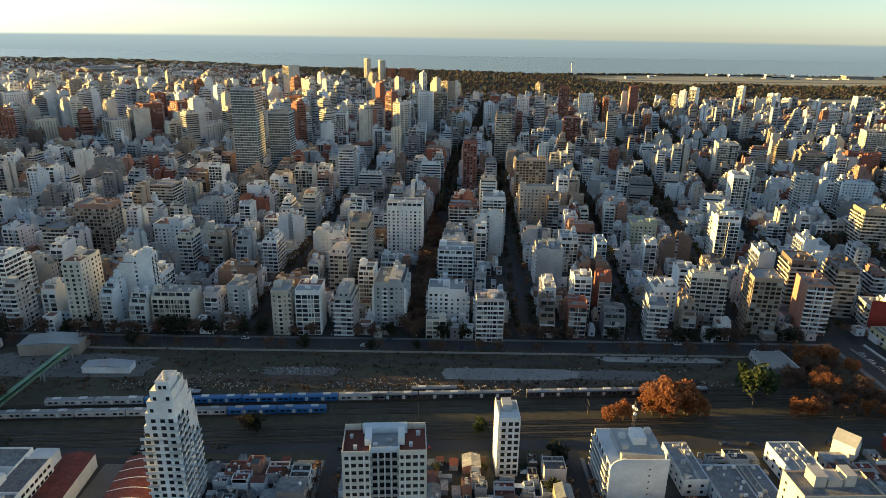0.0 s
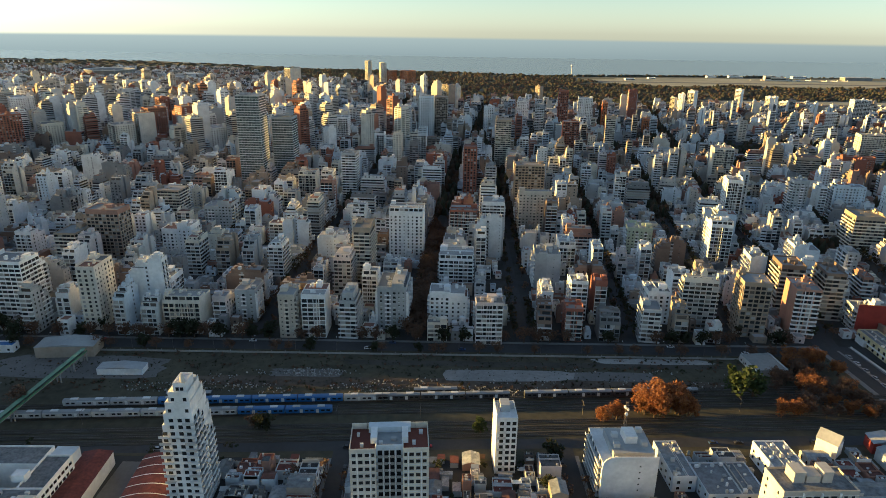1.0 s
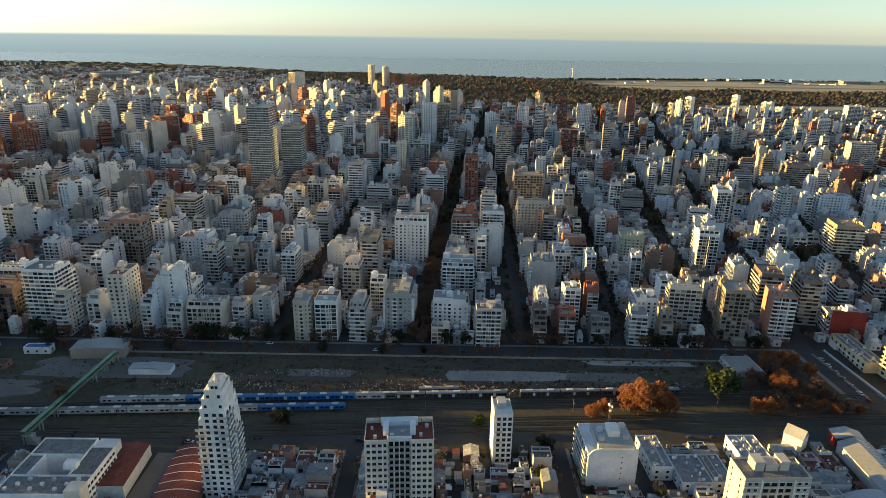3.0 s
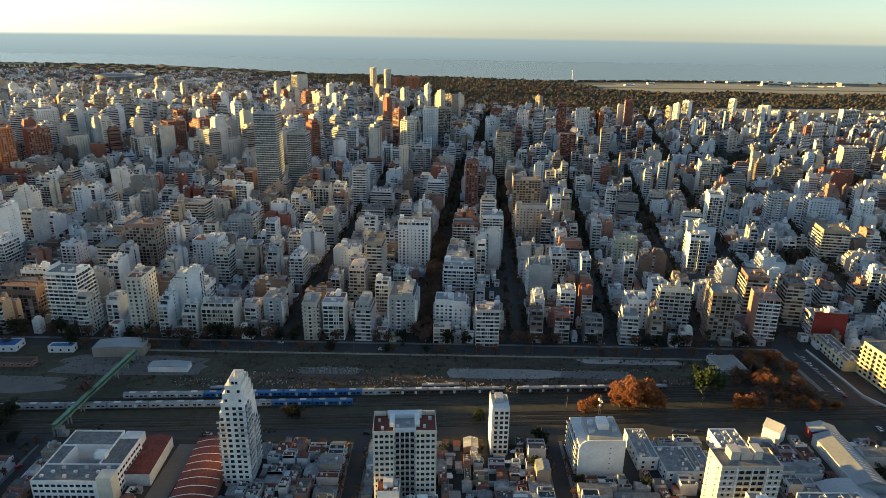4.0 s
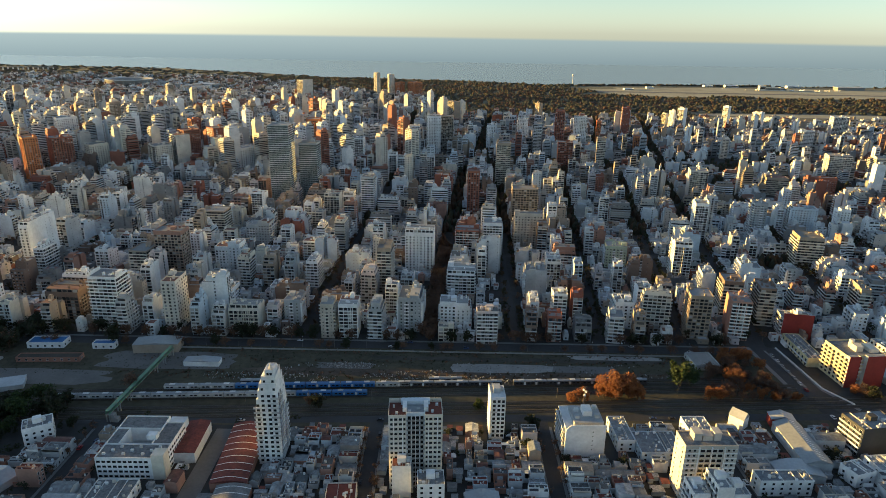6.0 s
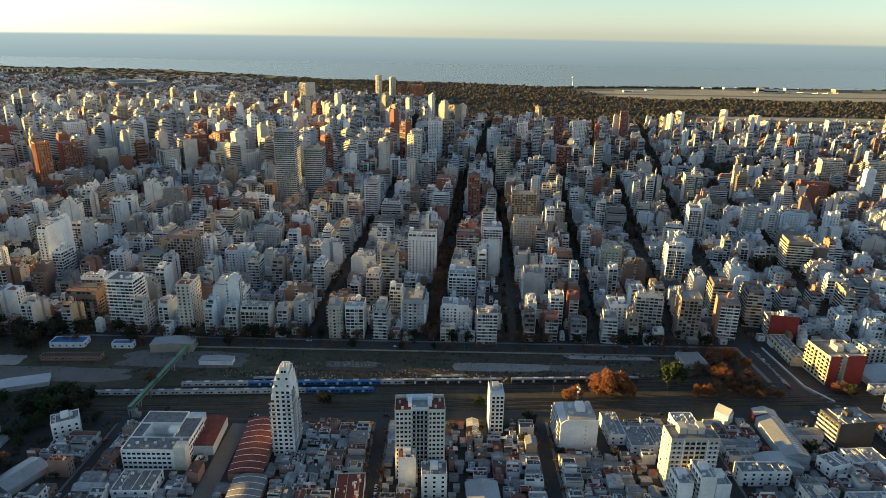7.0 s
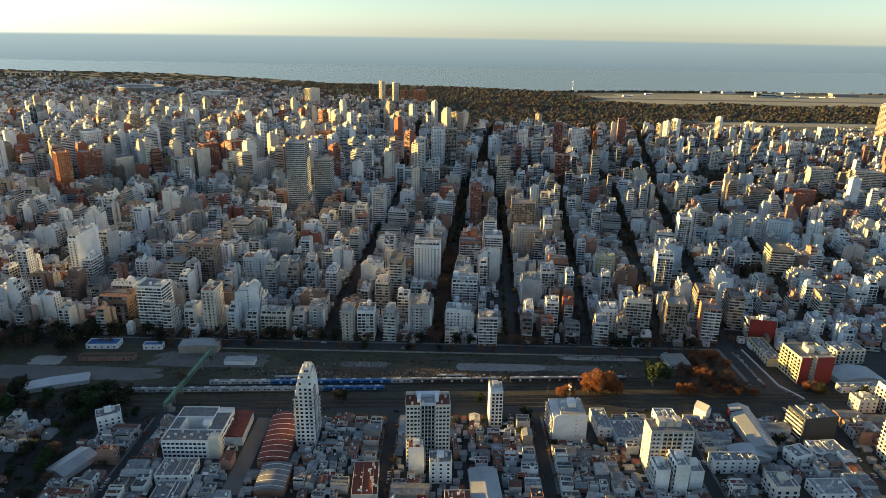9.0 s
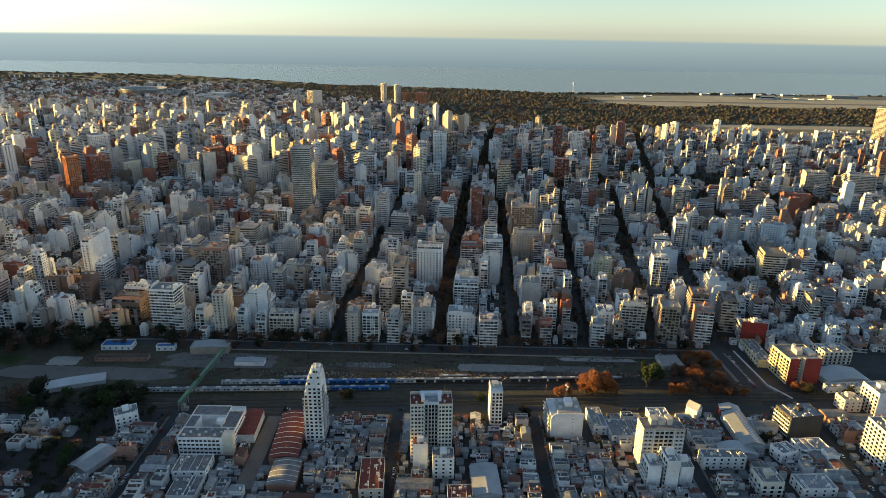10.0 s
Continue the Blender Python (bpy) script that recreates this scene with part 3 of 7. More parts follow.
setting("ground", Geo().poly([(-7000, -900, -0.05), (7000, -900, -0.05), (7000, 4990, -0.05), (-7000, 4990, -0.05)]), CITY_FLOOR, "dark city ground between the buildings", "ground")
g = Geo()
xs = list(range(-6000, 6001, 120))
for a, c in zip(xs, xs[1:]):
    g.poly([(a, shore(a) + 12 * math.sin(a * 0.011), 0.4), (c, shore(c) + 12 * math.sin(c * 0.011), 0.4), (c, 4990, 0.4), (a, 4990, 0.4)])
setting("water", g, WATER, "wide calm grey-blue river beyond the city", "river")
g = Geo()
for a, c in zip(xs, xs[1:]):
    g.poly([(a, wood_edge(a), 0.02), (c, wood_edge(c), 0.02), (c, shore(c) + 14, 0.02), (a, shore(a) + 14, 0.02)])
setting("park_ground", g, PARK, "dry olive grass of the wooded riverside park", "ground")
setting("yard_ground", Geo().box(-560, 222, -0.5, 236, 326, 0.03), GRASS, "dark rough grass of the railway yard", "ground")
setting("front_road", Geo().poly([(-600, 322, 0.06), (600, 322, 0.06), (600, 333, 0.06), (-600, 333, 0.06)]), ASPHALT, "asphalt avenue along the railway yard", "road")
setting("near_road", Geo().poly([(-520, 208, 0.06), (255, 240, 0.06), (255, 247, 0.06), (-520, 216, 0.06)]), ASPHALT, "narrow asphalt street beside the tracks", "road")
g = Geo()
for k in range(len(STREET_X)):
    wd = 7.5 if STREET_X[k] == 235 else 4.0
    for y0, y1 in ((334, 1200), (1200, 2440)):
        if y0 > 400 and abs(STREET_X[k]) > 900:
            continue
        g.poly([(street_at(k, y0) - wd, y0, 0.05), (street_at(k, y0) + wd, y0, 0.05), (street_at(k, y1) + wd, y1, 0.05), (street_at(k, y1) - wd, y1, 0.05)])
for y in CROSS_Y[1:]:
    g.poly([(-1800, y - 10, 0.045), (1800, y - 10, 0.045), (1800, y - 3, 0.045), (-1800, y - 3, 0.045)])
setting("city_streets", g, ASPHALT, "asphalt grid of narrow city streets", "road")
g = Geo()
for x in (-205, -44, 56, 155):
    g.poly([(x - 4, 60, 0.05), (x + 4, 60, 0.05), (x + 4, 231 + x * 0.042, 0.05), (x - 4, 231 + x * 0.042, 0.05)])
g.poly([(229, 335, 0.07), (247, 335, 0.07), (250, 275, 0.07), (262, 250, 0.07), (263, 215, 0.07), (268, 60, 0.07), (256, 60, 0.07), (250, 215, 0.07), (248, 248, 0.07), (232, 275, 0.07)])
setting("side_streets", g, ASPHALT, "asphalt side streets between low houses", "road")

# ---------------------------------------------------------------- landmark buildings
STYLE_WORDS = {"slab": "with rows of small windows", "balcony": "with long front balconies", "pier": "with tall brick piers", "stripe": "banded by balconies on every floor", "grid": "with a projecting concrete grid",
               "blank": "with a blank party wall", "glass": "with a glass curtain wall", "stepped": "with stepped terraces"}
COLOUR_WORDS = {"chalk": "chalk-white", "palegrey": "pale grey", "darkgrey": "dark grey", "bluewhite": "pale bluish-white", "palegreen": "pale green", "redbrick": "dark red brick", "brick": "brown brick", "pinkish": "pale pink", "salmon": "salmon brick"}
COUNT = [0]


def landmark(x, y, W, D, H, style, colour, rz=0.0):
    COUNT[0] += 1
    if (x < -300 and y > 650) or y > 1400:
        rz = -46.0  # this quarter is turned against the rest
        W = D = W * 0.72
    elif abs(x) > 60:
        W = max(W * 0.52, W - 0.8 * D * abs(x) / (y + 90))  # part of the breadth is the flank
    if style == "slab" and COUNT[0] % 3:
        style = "balcony"
    size = "tower" if H > 34 else "building"
    label = f"{COLOUR_WORDS.get(colour, colour)} apartment {size} {STYLE_WORDS[style]}"
    trim = WALL["cream" if colour in ("tan", "cream", "beige") else "white"] if style not in ("grid", "pier") else WALL[colour]
    if colour in ("brick", "brown"):
        trim = WALL["beige" if style == "stripe" else "tan"]
    raise_building("apartment_" + size, label, "apartment building", x, y, W, D, H, "balcony" if style == "stepped" else style, colour, rz,
                   split=y < 395, seed=COUNT[0], trim=trim, pane=CURTAIN if style == "glass" else None, faces="SE" if x < -60 else ("SW" if x > 60 else "SWE"))


def red_wall_building():
    """White building whose blank front wall is painted dark red."""
    t = raise_building("apartment_building", "white building with a dark red party wall", "apartment building", 274, 352, 22, 18, 18, "blank", "white", -10, seed=77)
    part("party_wall", Geo().box(-11, -9.35, 0, 11, -9.0, 20.5), WALL["red"], t, "dark red bare party wall")


red_wall_building()


landmark(28, 332, 16, 18, 27, "balcony", "pinkish")
landmark(-3, 335, 12, 14, 12, "balcony", "cream")
landmark(-94, 337, 13, 18, 28, "blank", "beige")
landmark(-78, 338, 17, 18, 28, "balcony", "white")
landmark(-159, 341, 28, 18, 24, "balcony", "cream")
landmark(-216, 344, 20, 22, 41, "slab", "cream")
landmark(194, 347, 23, 18, 36, "grid", "tan", -8)
landmark(226, 347, 23, 20, 32, "slab", "salmon", -10)
landmark(-31, 351, 18, 26, 31, "blank", "grey", -3)
landmark(-139, 351, 13, 18, 20, "slab", "pinkish", -3)
landmark(-270, 351, 31, 18, 41, "stripe", "white", -3)
landmark(-238, 353, 16, 18, 23, "balcony", "white", -3)
landmark(4, 356, 24, 14, 23, "blank", "white", -3)
landmark(326, 357, 19, 18, 19, "blank", "bluewhite", -10)
landmark(-125, 358, 17, 18, 22, "blank", "grey", -3)
landmark(-310, 361, 38, 20, 26, "balcony", "brown", -3)
landmark(68, 364, 10, 22, 21, "blank", "white", -3)
landmark(140, 364, 19, 18, 22, "blank", "white", -3)
landmark(89, 368, 14, 20, 27, "slab", "white", -3)
landmark(104, 372, 11, 18, 26, "slab", "redbrick", -3)
landmark(-183, 372, 16, 20, 23, "blank", "white", -3)
landmark(259, 374, 22, 22, 32, "stripe", "brown", -10)
landmark(-48, 376, 10, 16, 29, "balcony", "white", -3)
landmark(232, 378, 23, 20, 36, "stripe", "brown", -10)
landmark(165, 393, 17, 20, 24, "balcony", "white", -8)
landmark(351, 393, 15, 22, 25, "stripe", "tan", -10)
landmark(183, 395, 17, 18, 25, "balcony", "tan", -8)
landmark(224, 408, 18, 20, 31, "blank", "bluewhite", -10)
landmark(76, 417, 21, 22, 28, "blank", "grey", -3)
landmark(10, 424, 25, 20, 24, "balcony", "white", -3)
landmark(-59, 427, 12, 24, 43, "stripe", "tan", -3)
landmark(269, 429, 25, 18, 33, "blank", "bluewhite", -10)
landmark(362, 434, 24, 18, 22, "balcony", "white", -10)
landmark(-288, 446, 27, 24, 29, "stripe", "tan", -3)
landmark(319, 451, 16, 18, 21, "blank", "grey", -10)
landmark(-398, 458, 17, 40, 51, "slab", "white", -3)
landmark(-330, 461, 21, 16, 25, "slab", "white", -3)
landmark(30, 462, 8, 16, 31, "balcony", "white", -3)
landmark(-267, 464, 33, 18, 43, "grid", "brick", -3)
landmark(99, 465, 16, 20, 22, "balcony", "white", -3)
landmark(224, 471, 24, 24, 39, "slab", "white", -10)
landmark(-88, 476, 18, 18, 22, "blank", "grey", -3)
landmark(-217, 479, 30, 18, 26, "blank", "white", -3)
landmark(10, 481, 18, 18, 20, "blank", "bluewhite", -3)
landmark(-30, 482, 28, 18, 43, "slab", "white", -3)
landmark(169, 505, 25, 18, 22, "blank", "palegreen", -8)
landmark(-395, 508, 21, 24, 39, "balcony", "grey", -3)
landmark(366, 508, 35, 24, 34, "stripe", "tan", -10)
landmark(18, 527, 24, 22, 29, "stepped", "redbrick", -3)
landmark(256, 539, 23, 14, 29, "blank", "bluewhite", -10)
landmark(45, 540, 20, 18, 34, "stripe", "white", -3)
landmark(-402, 552, 17, 20, 23, "slab", "bluewhite", -3)
landmark(-209, 554, 31, 20, 25, "blank", "grey", -3)
landmark(85, 559, 32, 16, 40, "slab", "beige", -3)
landmark(-264, 574, 32, 22, 32, "stripe", "tan", -3)
landmark(286, 594, 21, 20, 45, "slab", "white", -10)
landmark(466, 621, 21, 20, 34, "slab", "white", -10)
landmark(367, 623, 23, 20, 39, "blank", "grey", -10)
landmark(392, 625, 14, 20, 32, "slab", "white", -10)
landmark(421, 627, 38, 18, 35, "blank", "bluewhite", -10)
landmark(89, 634, 32, 18, 49, "grid", "tan", -3)
landmark(-233, 637, 19, 22, 38, "slab", "white", -3)
landmark(-143, 638, 21, 18, 38, "balcony", "cream", -3)
landmark(-127, 663, 15, 18, 33, "slab", "white", -3)
landmark(-103, 665, 17, 20, 53, "stripe", "grey", -3)
landmark(29, 683, 14, 18, 59, "pier", "redbrick", -3)
landmark(53, 693, 11, 18, 36, "stripe", "grey", -3)
landmark(-226, 725, 33, 26, 106, "glass", "grey", -3)
landmark(-194, 750, 29, 24, 79, "glass", "grey", -3)
landmark(347, 767, 31, 22, 47, "slab", "cream", -10)
landmark(-619, 810, 27, 24, 70, "pier", "orange", -3)
landmark(553, 826, 49, 18, 28, "slab", "redbrick", -10)
landmark(488, 828, 39, 20, 26, "stripe", "tan", -10)
landmark(79, 842, 22, 20, 68, "balcony", "tan", -3)
landmark(-600, 849, 40, 24, 64, "pier", "redbrick", -3)
landmark(-466, 893, 38, 24, 47, "slab", "cream", -3)
landmark(-99, 897, 27, 20, 42, "balcony", "white", -3)
landmark(-574, 901, 40, 24, 45, "slab", "cream", -3)
landmark(-440, 912, 32, 24, 61, "balcony", "cream", -3)
landmark(-76, 916, 20, 20, 34, "balcony", "white", -3)
landmark(-341, 920, 36, 22, 41, "balcony", "white", -3)
landmark(-433, 930, 37, 20, 66, "pier", "redbrick", -3)
landmark(-548, 939, 42, 24, 55, "slab", "white", -3)
landmark(644, 939, 47, 22, 41, "balcony", "cream", -10)
landmark(711, 945, 27, 22, 35, "stripe", "tan", -10)
landmark(253, 960, 18, 18, 60, "slab", "tan", -10)
landmark(-396, 961, 38, 24, 66, "slab", "redbrick", -3)
landmark(-174, 961, 20, 18, 28, "pier", "orange", -3)
landmark(-161, 963, 30, 22, 53, "balcony", "white", -3)
landmark(229, 972, 14, 18, 29, "slab", "cream", -10)
landmark(197, 979, 28, 20, 49, "grid", "redbrick", -8)
landmark(-461, 1032, 24, 20, 71, "pier", "redbrick", -3)
landmark(-702, 1037, 47, 26, 68, "slab", "white", -3)
landmark(-391, 1055, 36, 24, 51, "slab", "grey", -3)
landmark(-632, 1055, 46, 24, 58, "balcony", "white", -3)
landmark(-690, 1085, 26, 24, 49, "slab", "redbrick", -3)
landmark(-71, 1096, 25, 20, 56, "stripe", "white", -3)
landmark(-143, 1101, 21, 20, 55, "balcony", "white", -3)
landmark(-33, 1124, 26, 22, 71, "slab", "white", -3)
landmark(169, 1131, 18, 22, 59, "balcony", "grey", -8)
landmark(-268, 1138, 30, 22, 60, "pier", "orange", -3)
landmark(80, 1159, 18, 22, 51, "slab", "white", -3)
landmark(-7, 1164, 24, 22, 66, "balcony", "tan", -3)
landmark(218, 1173, 21, 22, 79, "pier", "redbrick", -10)
landmark(265, 1204, 30, 20, 64, "slab", "white", -10)
landmark(394, 1210, 32, 22, 26, "pier", "orange", -10)
landmark(741, 1224, 35, 20, 42, "slab", "white", -10)
landmark(309, 1229, 13, 20, 54, "pier", "orange", -10)
landmark(-707, 1231, 29, 22, 74, "slab", "tan", -3)
landmark(-668, 1235, 41, 22, 71, "slab", "tan", -3)
landmark(153, 1248, 24, 22, 52, "slab", "white", -8)
landmark(726, 1270, 26, 20, 36, "slab", "cream", -10)
landmark(899, 1380, 45, 24, 52, "balcony", "white", -10)
landmark(406, 1385, 22, 22, 65, "slab", "redbrick", -10)
landmark(-1026, 1400, 37, 24, 53, "slab", "white", -3)
landmark(544, 1409, 22, 22, 63, "balcony", "white", -10)
landmark(-993, 1414, 33, 24, 65, "balcony", "white", -3)
landmark(750, 1414, 20, 20, 43, "slab", "white", -10)
landmark(7, 1438, 30, 22, 66, "slab", "tan", -3)
landmark(532, 1443, 16, 22, 53, "slab", "white", -10)
landmark(524, 1470, 15, 22, 44, "slab", "cream", -10)
landmark(673, 1470, 19, 24, 63, "slab", "white", -10)
landmark(215, 1472, 18, 24, 63, "slab", "tan", -10)
landmark(-238, 1477, 36, 26, 49, "slab", "cream", -3)
landmark(141, 1483, 21, 22, 37, "slab", "cream", -3)
landmark(-737, 1498, 37, 26, 61, "slab", "white", -3)
landmark(786, 1539, 31, 24, 42, "slab", "white", -10)
landmark(-516, 2177, 55, 26, 55, "slab", "cream", -3)
landmark(-131, 2267, 53, 26, 48, "pier", "orange", -3)
landmark(-187, 2279, 33, 26, 46, "pier", "orange", -3)
landmark(-271, 2286, 23, 26, 78, "slab", "cream", -3)
landmark(-221, 2295, 25, 26, 72, "slab", "cream", -3)

landmark(1066, 1424, 40, 26, 104, "balcony", "cream", -10)
landmark(712, 918, 54, 20, 42, "stripe", "cream", -10)

# ---------------------------------------------------------------- the blocks of the city
# squares and avenues with trees, kept free of houses: x, y, half width, half depth
GREENS = [(147, 1013, 55, 45), (350, 1125, 45, 30), (430, 1035, 50, 26), (530, 1020, 45, 32), (590, 880, 40, 24), (-36, 1071, 30, 24), (340, 520, 22, 14), (430, 574, 26, 13), (-228, 764, 20, 13)]
for x, y, a, c in GREENS:
    take(x, y, 2 * a, 2 * c)
STOREYS_LOW = (1, 1, 2, 2, 2, 3, 3, 4, 5, 6, 7, 8, 9)
STOREYS_MID = (1, 1, 2, 2, 3, 3, 4, 5, 6, 7, 7, 8, 8, 9, 9, 10, 12)
STOREYS_HIGH = (1, 2, 2, 3, 4, 5, 6, 7, 8, 9, 9, 10, 11, 12)
far_sink = {}
NEAR = [0]
city = random.Random(11)


def to_sink(parts, m, tile, colour):
    trim = city.choice(("white", "chalk", "palegrey", "grey", colour)) if colour not in ("white", "chalk", "bluewhite") else city.choice((colour, "white", "palegrey", "chalk"))
    for pn, g, k in parts:
        if k == "wall":  # no undersides
            g.f = [f for f in g.f if not (len(f) == 4 and f[0] == f[1] + 1 == f[2] + 2 == f[3] + 3)]
            g.m = [0] * len(g.f)
        key = (tile, "wall", colour) if k == "wall" else ((tile, "trim", trim) if k == "trim" else (tile, k, ""))
        far_sink.setdefault(key, Geo()).add(g, m)


def lot(x, y, W, D, rz, face, y_front):
    if W < 5 or D < 6 or not is_free(x, y, W, D):
        return
    pool = STOREYS_MID
    if x > 150 + 0.1 * y:
        pool = STOREYS_LOW
    elif y > 750 and x < 250:
        pool = STOREYS_HIGH
    n = city.choice(pool)
    if 150 < x - 0.17 * (y - 500) < 228 and 470 < y < 660:
        n = city.choice((1, 1, 2))  # the low market quarter
    tall = False
    if x < -0.16 * y and y < 870:
        n = min(n, 10) if city.random() < 0.92 else city.randint(10, 14)
    if 870 < y < 1750 and x < 0.12 * y - 150 and city.random() < (0.24 if x < -0.16 * y and y < 1500 else 0.06):
        n, tall = city.randint(16, 27), True
        W = D = city.uniform(13, 18)
    elif 560 < y < 1500 and x > -0.16 * y and city.random() < 0.055:
        n = city.randint(12, 18)
        W, D = min(W, city.uniform(10, 14)), min(D, city.uniform(11, 15))
    if y > 1750:
        n = max(1, int(n * 0.55))
    if y > 2300:
        if city.random() < 0.5:
            return
        n = city.choice((1, 2, 2, 3, 3, 5))
    H = n * FH + 0.8 + city.uniform(0, 0.6)
    # unseen houses on the sun's side, lowered to let more light past
    if x < -0.74 * (y + 200) - 90:
        H *= 0.6
    if n < 4 and city.random() < 0.2:
        return
    seed = city.random()
    style = city.choice(("balcony", "balcony", "balcony", "slab", "slab", "stripe"))
    if face in "WE":
        style = "blank" if style != "stripe" or n < 8 else "stripe"
    elif city.random() < 0.8:
        style = style if style != "slab" else "balcony"
    if tall:
        style = city.choice(("stripe", "slab", "balcony", "slab"))
    colour = city.choice(CITY_PAINT)
    if y > 650 and city.random() < 0.3:
        colour = city.choice(("tan", "tan", "brown", "beige", "cream", "brick", "darkgrey", "redbrick"))
    if tall:
        colour = city.choice(("cream", "cream", "cream", "beige", "beige", "tan", "tan", "white", "chalk", "white", "white", "grey", "palegrey", "white", "redbrick"))
    if 236 < x < 300 and y < 362:
        return  # the open corner before the red wall
    seen = "SE" if x < -40 else ("SW" if x > 40 else "SWE")
    if y < 560 and NEAR[0] < 165 and abs(x) < 0.72 * (y + 180) + 10:
        NEAR[0] += 1
        words = {"blank": "with a bare side wall", "balcony": "with street balconies", "slab": "with plain windows", "stripe": "with wrap-around balconies"}[style]
        raise_building("apartment_house" if n > 3 else "row_house", f"{'' if n > 3 else 'low '}{COLOUR_WORDS.get(colour, colour)} plastered city building {words}", "building", x, y, W, D, H, style, colour, rz,
                       split=False, group="city blocks", seed=seed, front=False, faces=seen, street=face)
    else:
        rng = random.Random(seed)
        tile = "near" if y < 800 else ("middle" if y < 1250 else "far")
        ps = building(W, D, H, style, rng, "SE" if tall else seen[:2] if y < 1250 else ("SW" if x > 0 else "SE"), coarse=1 if y < 900 else 2, top=n > 1, front=face)
        to_sink(ps, at(x, y, 0, -46 if tall else rz), tile, colour)


for j, y0 in enumerate(CROSS_Y):
    y1 = y0 + 88
    for k in range(len(STREET_X) - 1):
        ym = (y0 + y1) / 2
        xa, xb = street_at(k, ym) + HALF.get(STREET_X[k], 7.0), street_at(k + 1, ym) - HALF.get(STREET_X[k + 1], 7.0)
        xm = (xa + xb) / 2
        LEAN_X = (STREETS[k][1] + STREETS[k + 1][1]) / 2
        RZ = -math.degrees(math.atan(LEAN_X))
        reach = 0.74 * (ym + 200) + 80
        # rows left of the view are unseen, added for their long shadows
        if xm > reach or xm < -reach - (420 if ym < 1400 else 60):
            continue
        if ym > min(wood_edge(xm), wood_edge(xm + 60)) - 40:
            continue
        big = 1.0 if y0 < 900 else (1.15 if y0 < 1350 else 1.5)
        dep = min(26.0, (xb - xa) / 2 - 0.5)
        # rows that face the side streets
        for face, xc in (("W", xa + dep / 2), ("E", xb - dep / 2)):
            y = y0 + 21
            while y < y1 - 26:
                wd = city.uniform(6.8, 12.5) * big
                d2 = dep * city.uniform(0.8, 1.0)
                xo = xc - (dep - d2) / 2 if face == "W" else xc + (dep - d2) / 2
                lot(xo + LEAN_X * (y + wd / 2 - ym), y + wd / 2, d2, wd - 0.4, RZ, face, y0)
                y += wd
        # rows that face the cross streets
        for face, yc in (("S", y0 + 10), ("N", y1 - 12)):
            x = xa
            while x < xb - 6:
                wd = min(city.uniform(7, 13) * big, xb - x)
                d2 = city.uniform(15, 20)
                lot(x + wd / 2 + LEAN_X * (yc - ym), yc + (d2 / 2 - 10 if face == "S" else 10 - d2 / 2), wd - 0.4, d2, RZ, face, y0)
                x += wd
        # sheds and low roofs inside the block
        if xb - xa > 60 and y0 < 900:
            for _ in range(5):
                px_, py_ = city.uniform(xa + dep, xb - dep), city.uniform(y0 + 26, y1 - 28)
                if is_free(px_, py_, 9, 10):
                    to_sink(building(city.uniform(6, 12), city.uniform(7, 12), city.uniform(3, 8), "few", city, "S", 1, False), at(px_, py_, 0, RZ), "near", city.choice(CITY_PAINT))

# unseen tall blocks, added in the west to shade the yard and low quarter
for x in (-462, -440):
    y = 40.0
    while y < 336:
        wd = city.uniform(11, 16)
        if not 200 < y + wd / 2 < 216:
            to_sink(building(18, wd - 0.5, city.randint(11, 15) * FH + 1, "blank", city, "E", 2, True, "E"), at(x, y + wd / 2), "near", city.choice(CITY_PAINT))
        y += wd

# low houses, workshops and yards between the taller fronts
for _ in range(9000):
    y = city.uniform(338, 700)
    x = city.uniform(-1, 1) * (0.72 * (y + 180) + 20)
    w, d, h = city.uniform(3.5, 8), city.uniform(3.5, 9), city.choice((3.2, 3.6, 4, 6.4, 6.8, 7, 9.6))
    if any(abs(x - street_at(k, y)) < HALF.get(STREET_X[k], 7.0) + w / 2 for k in range(len(STREET_X))) or any(-11 - d / 2 < y - c < d / 2 - 2 for c in CROSS_Y[1:]):
        continue
    if is_free(x, y, w, d):
        to_sink(building(w, d, h, "slab", city, "S", 1, city.random() < 0.4), at(x, y, 0, -3.0), "near", city.choice(CITY_PAINT))
        take(x, y, w, d, 0.1)

WORD = {"wall": "building_walls", "roof": "flat_roofs", "pane": "window_panes", "trim": "balconies"}
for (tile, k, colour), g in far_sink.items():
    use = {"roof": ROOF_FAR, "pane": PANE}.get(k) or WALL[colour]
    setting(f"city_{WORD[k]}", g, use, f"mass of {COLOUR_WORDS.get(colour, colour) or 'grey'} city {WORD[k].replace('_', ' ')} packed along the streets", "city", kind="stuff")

# ---------------------------------------------------------------- foreground towers and houses
PANE_MESH = {}


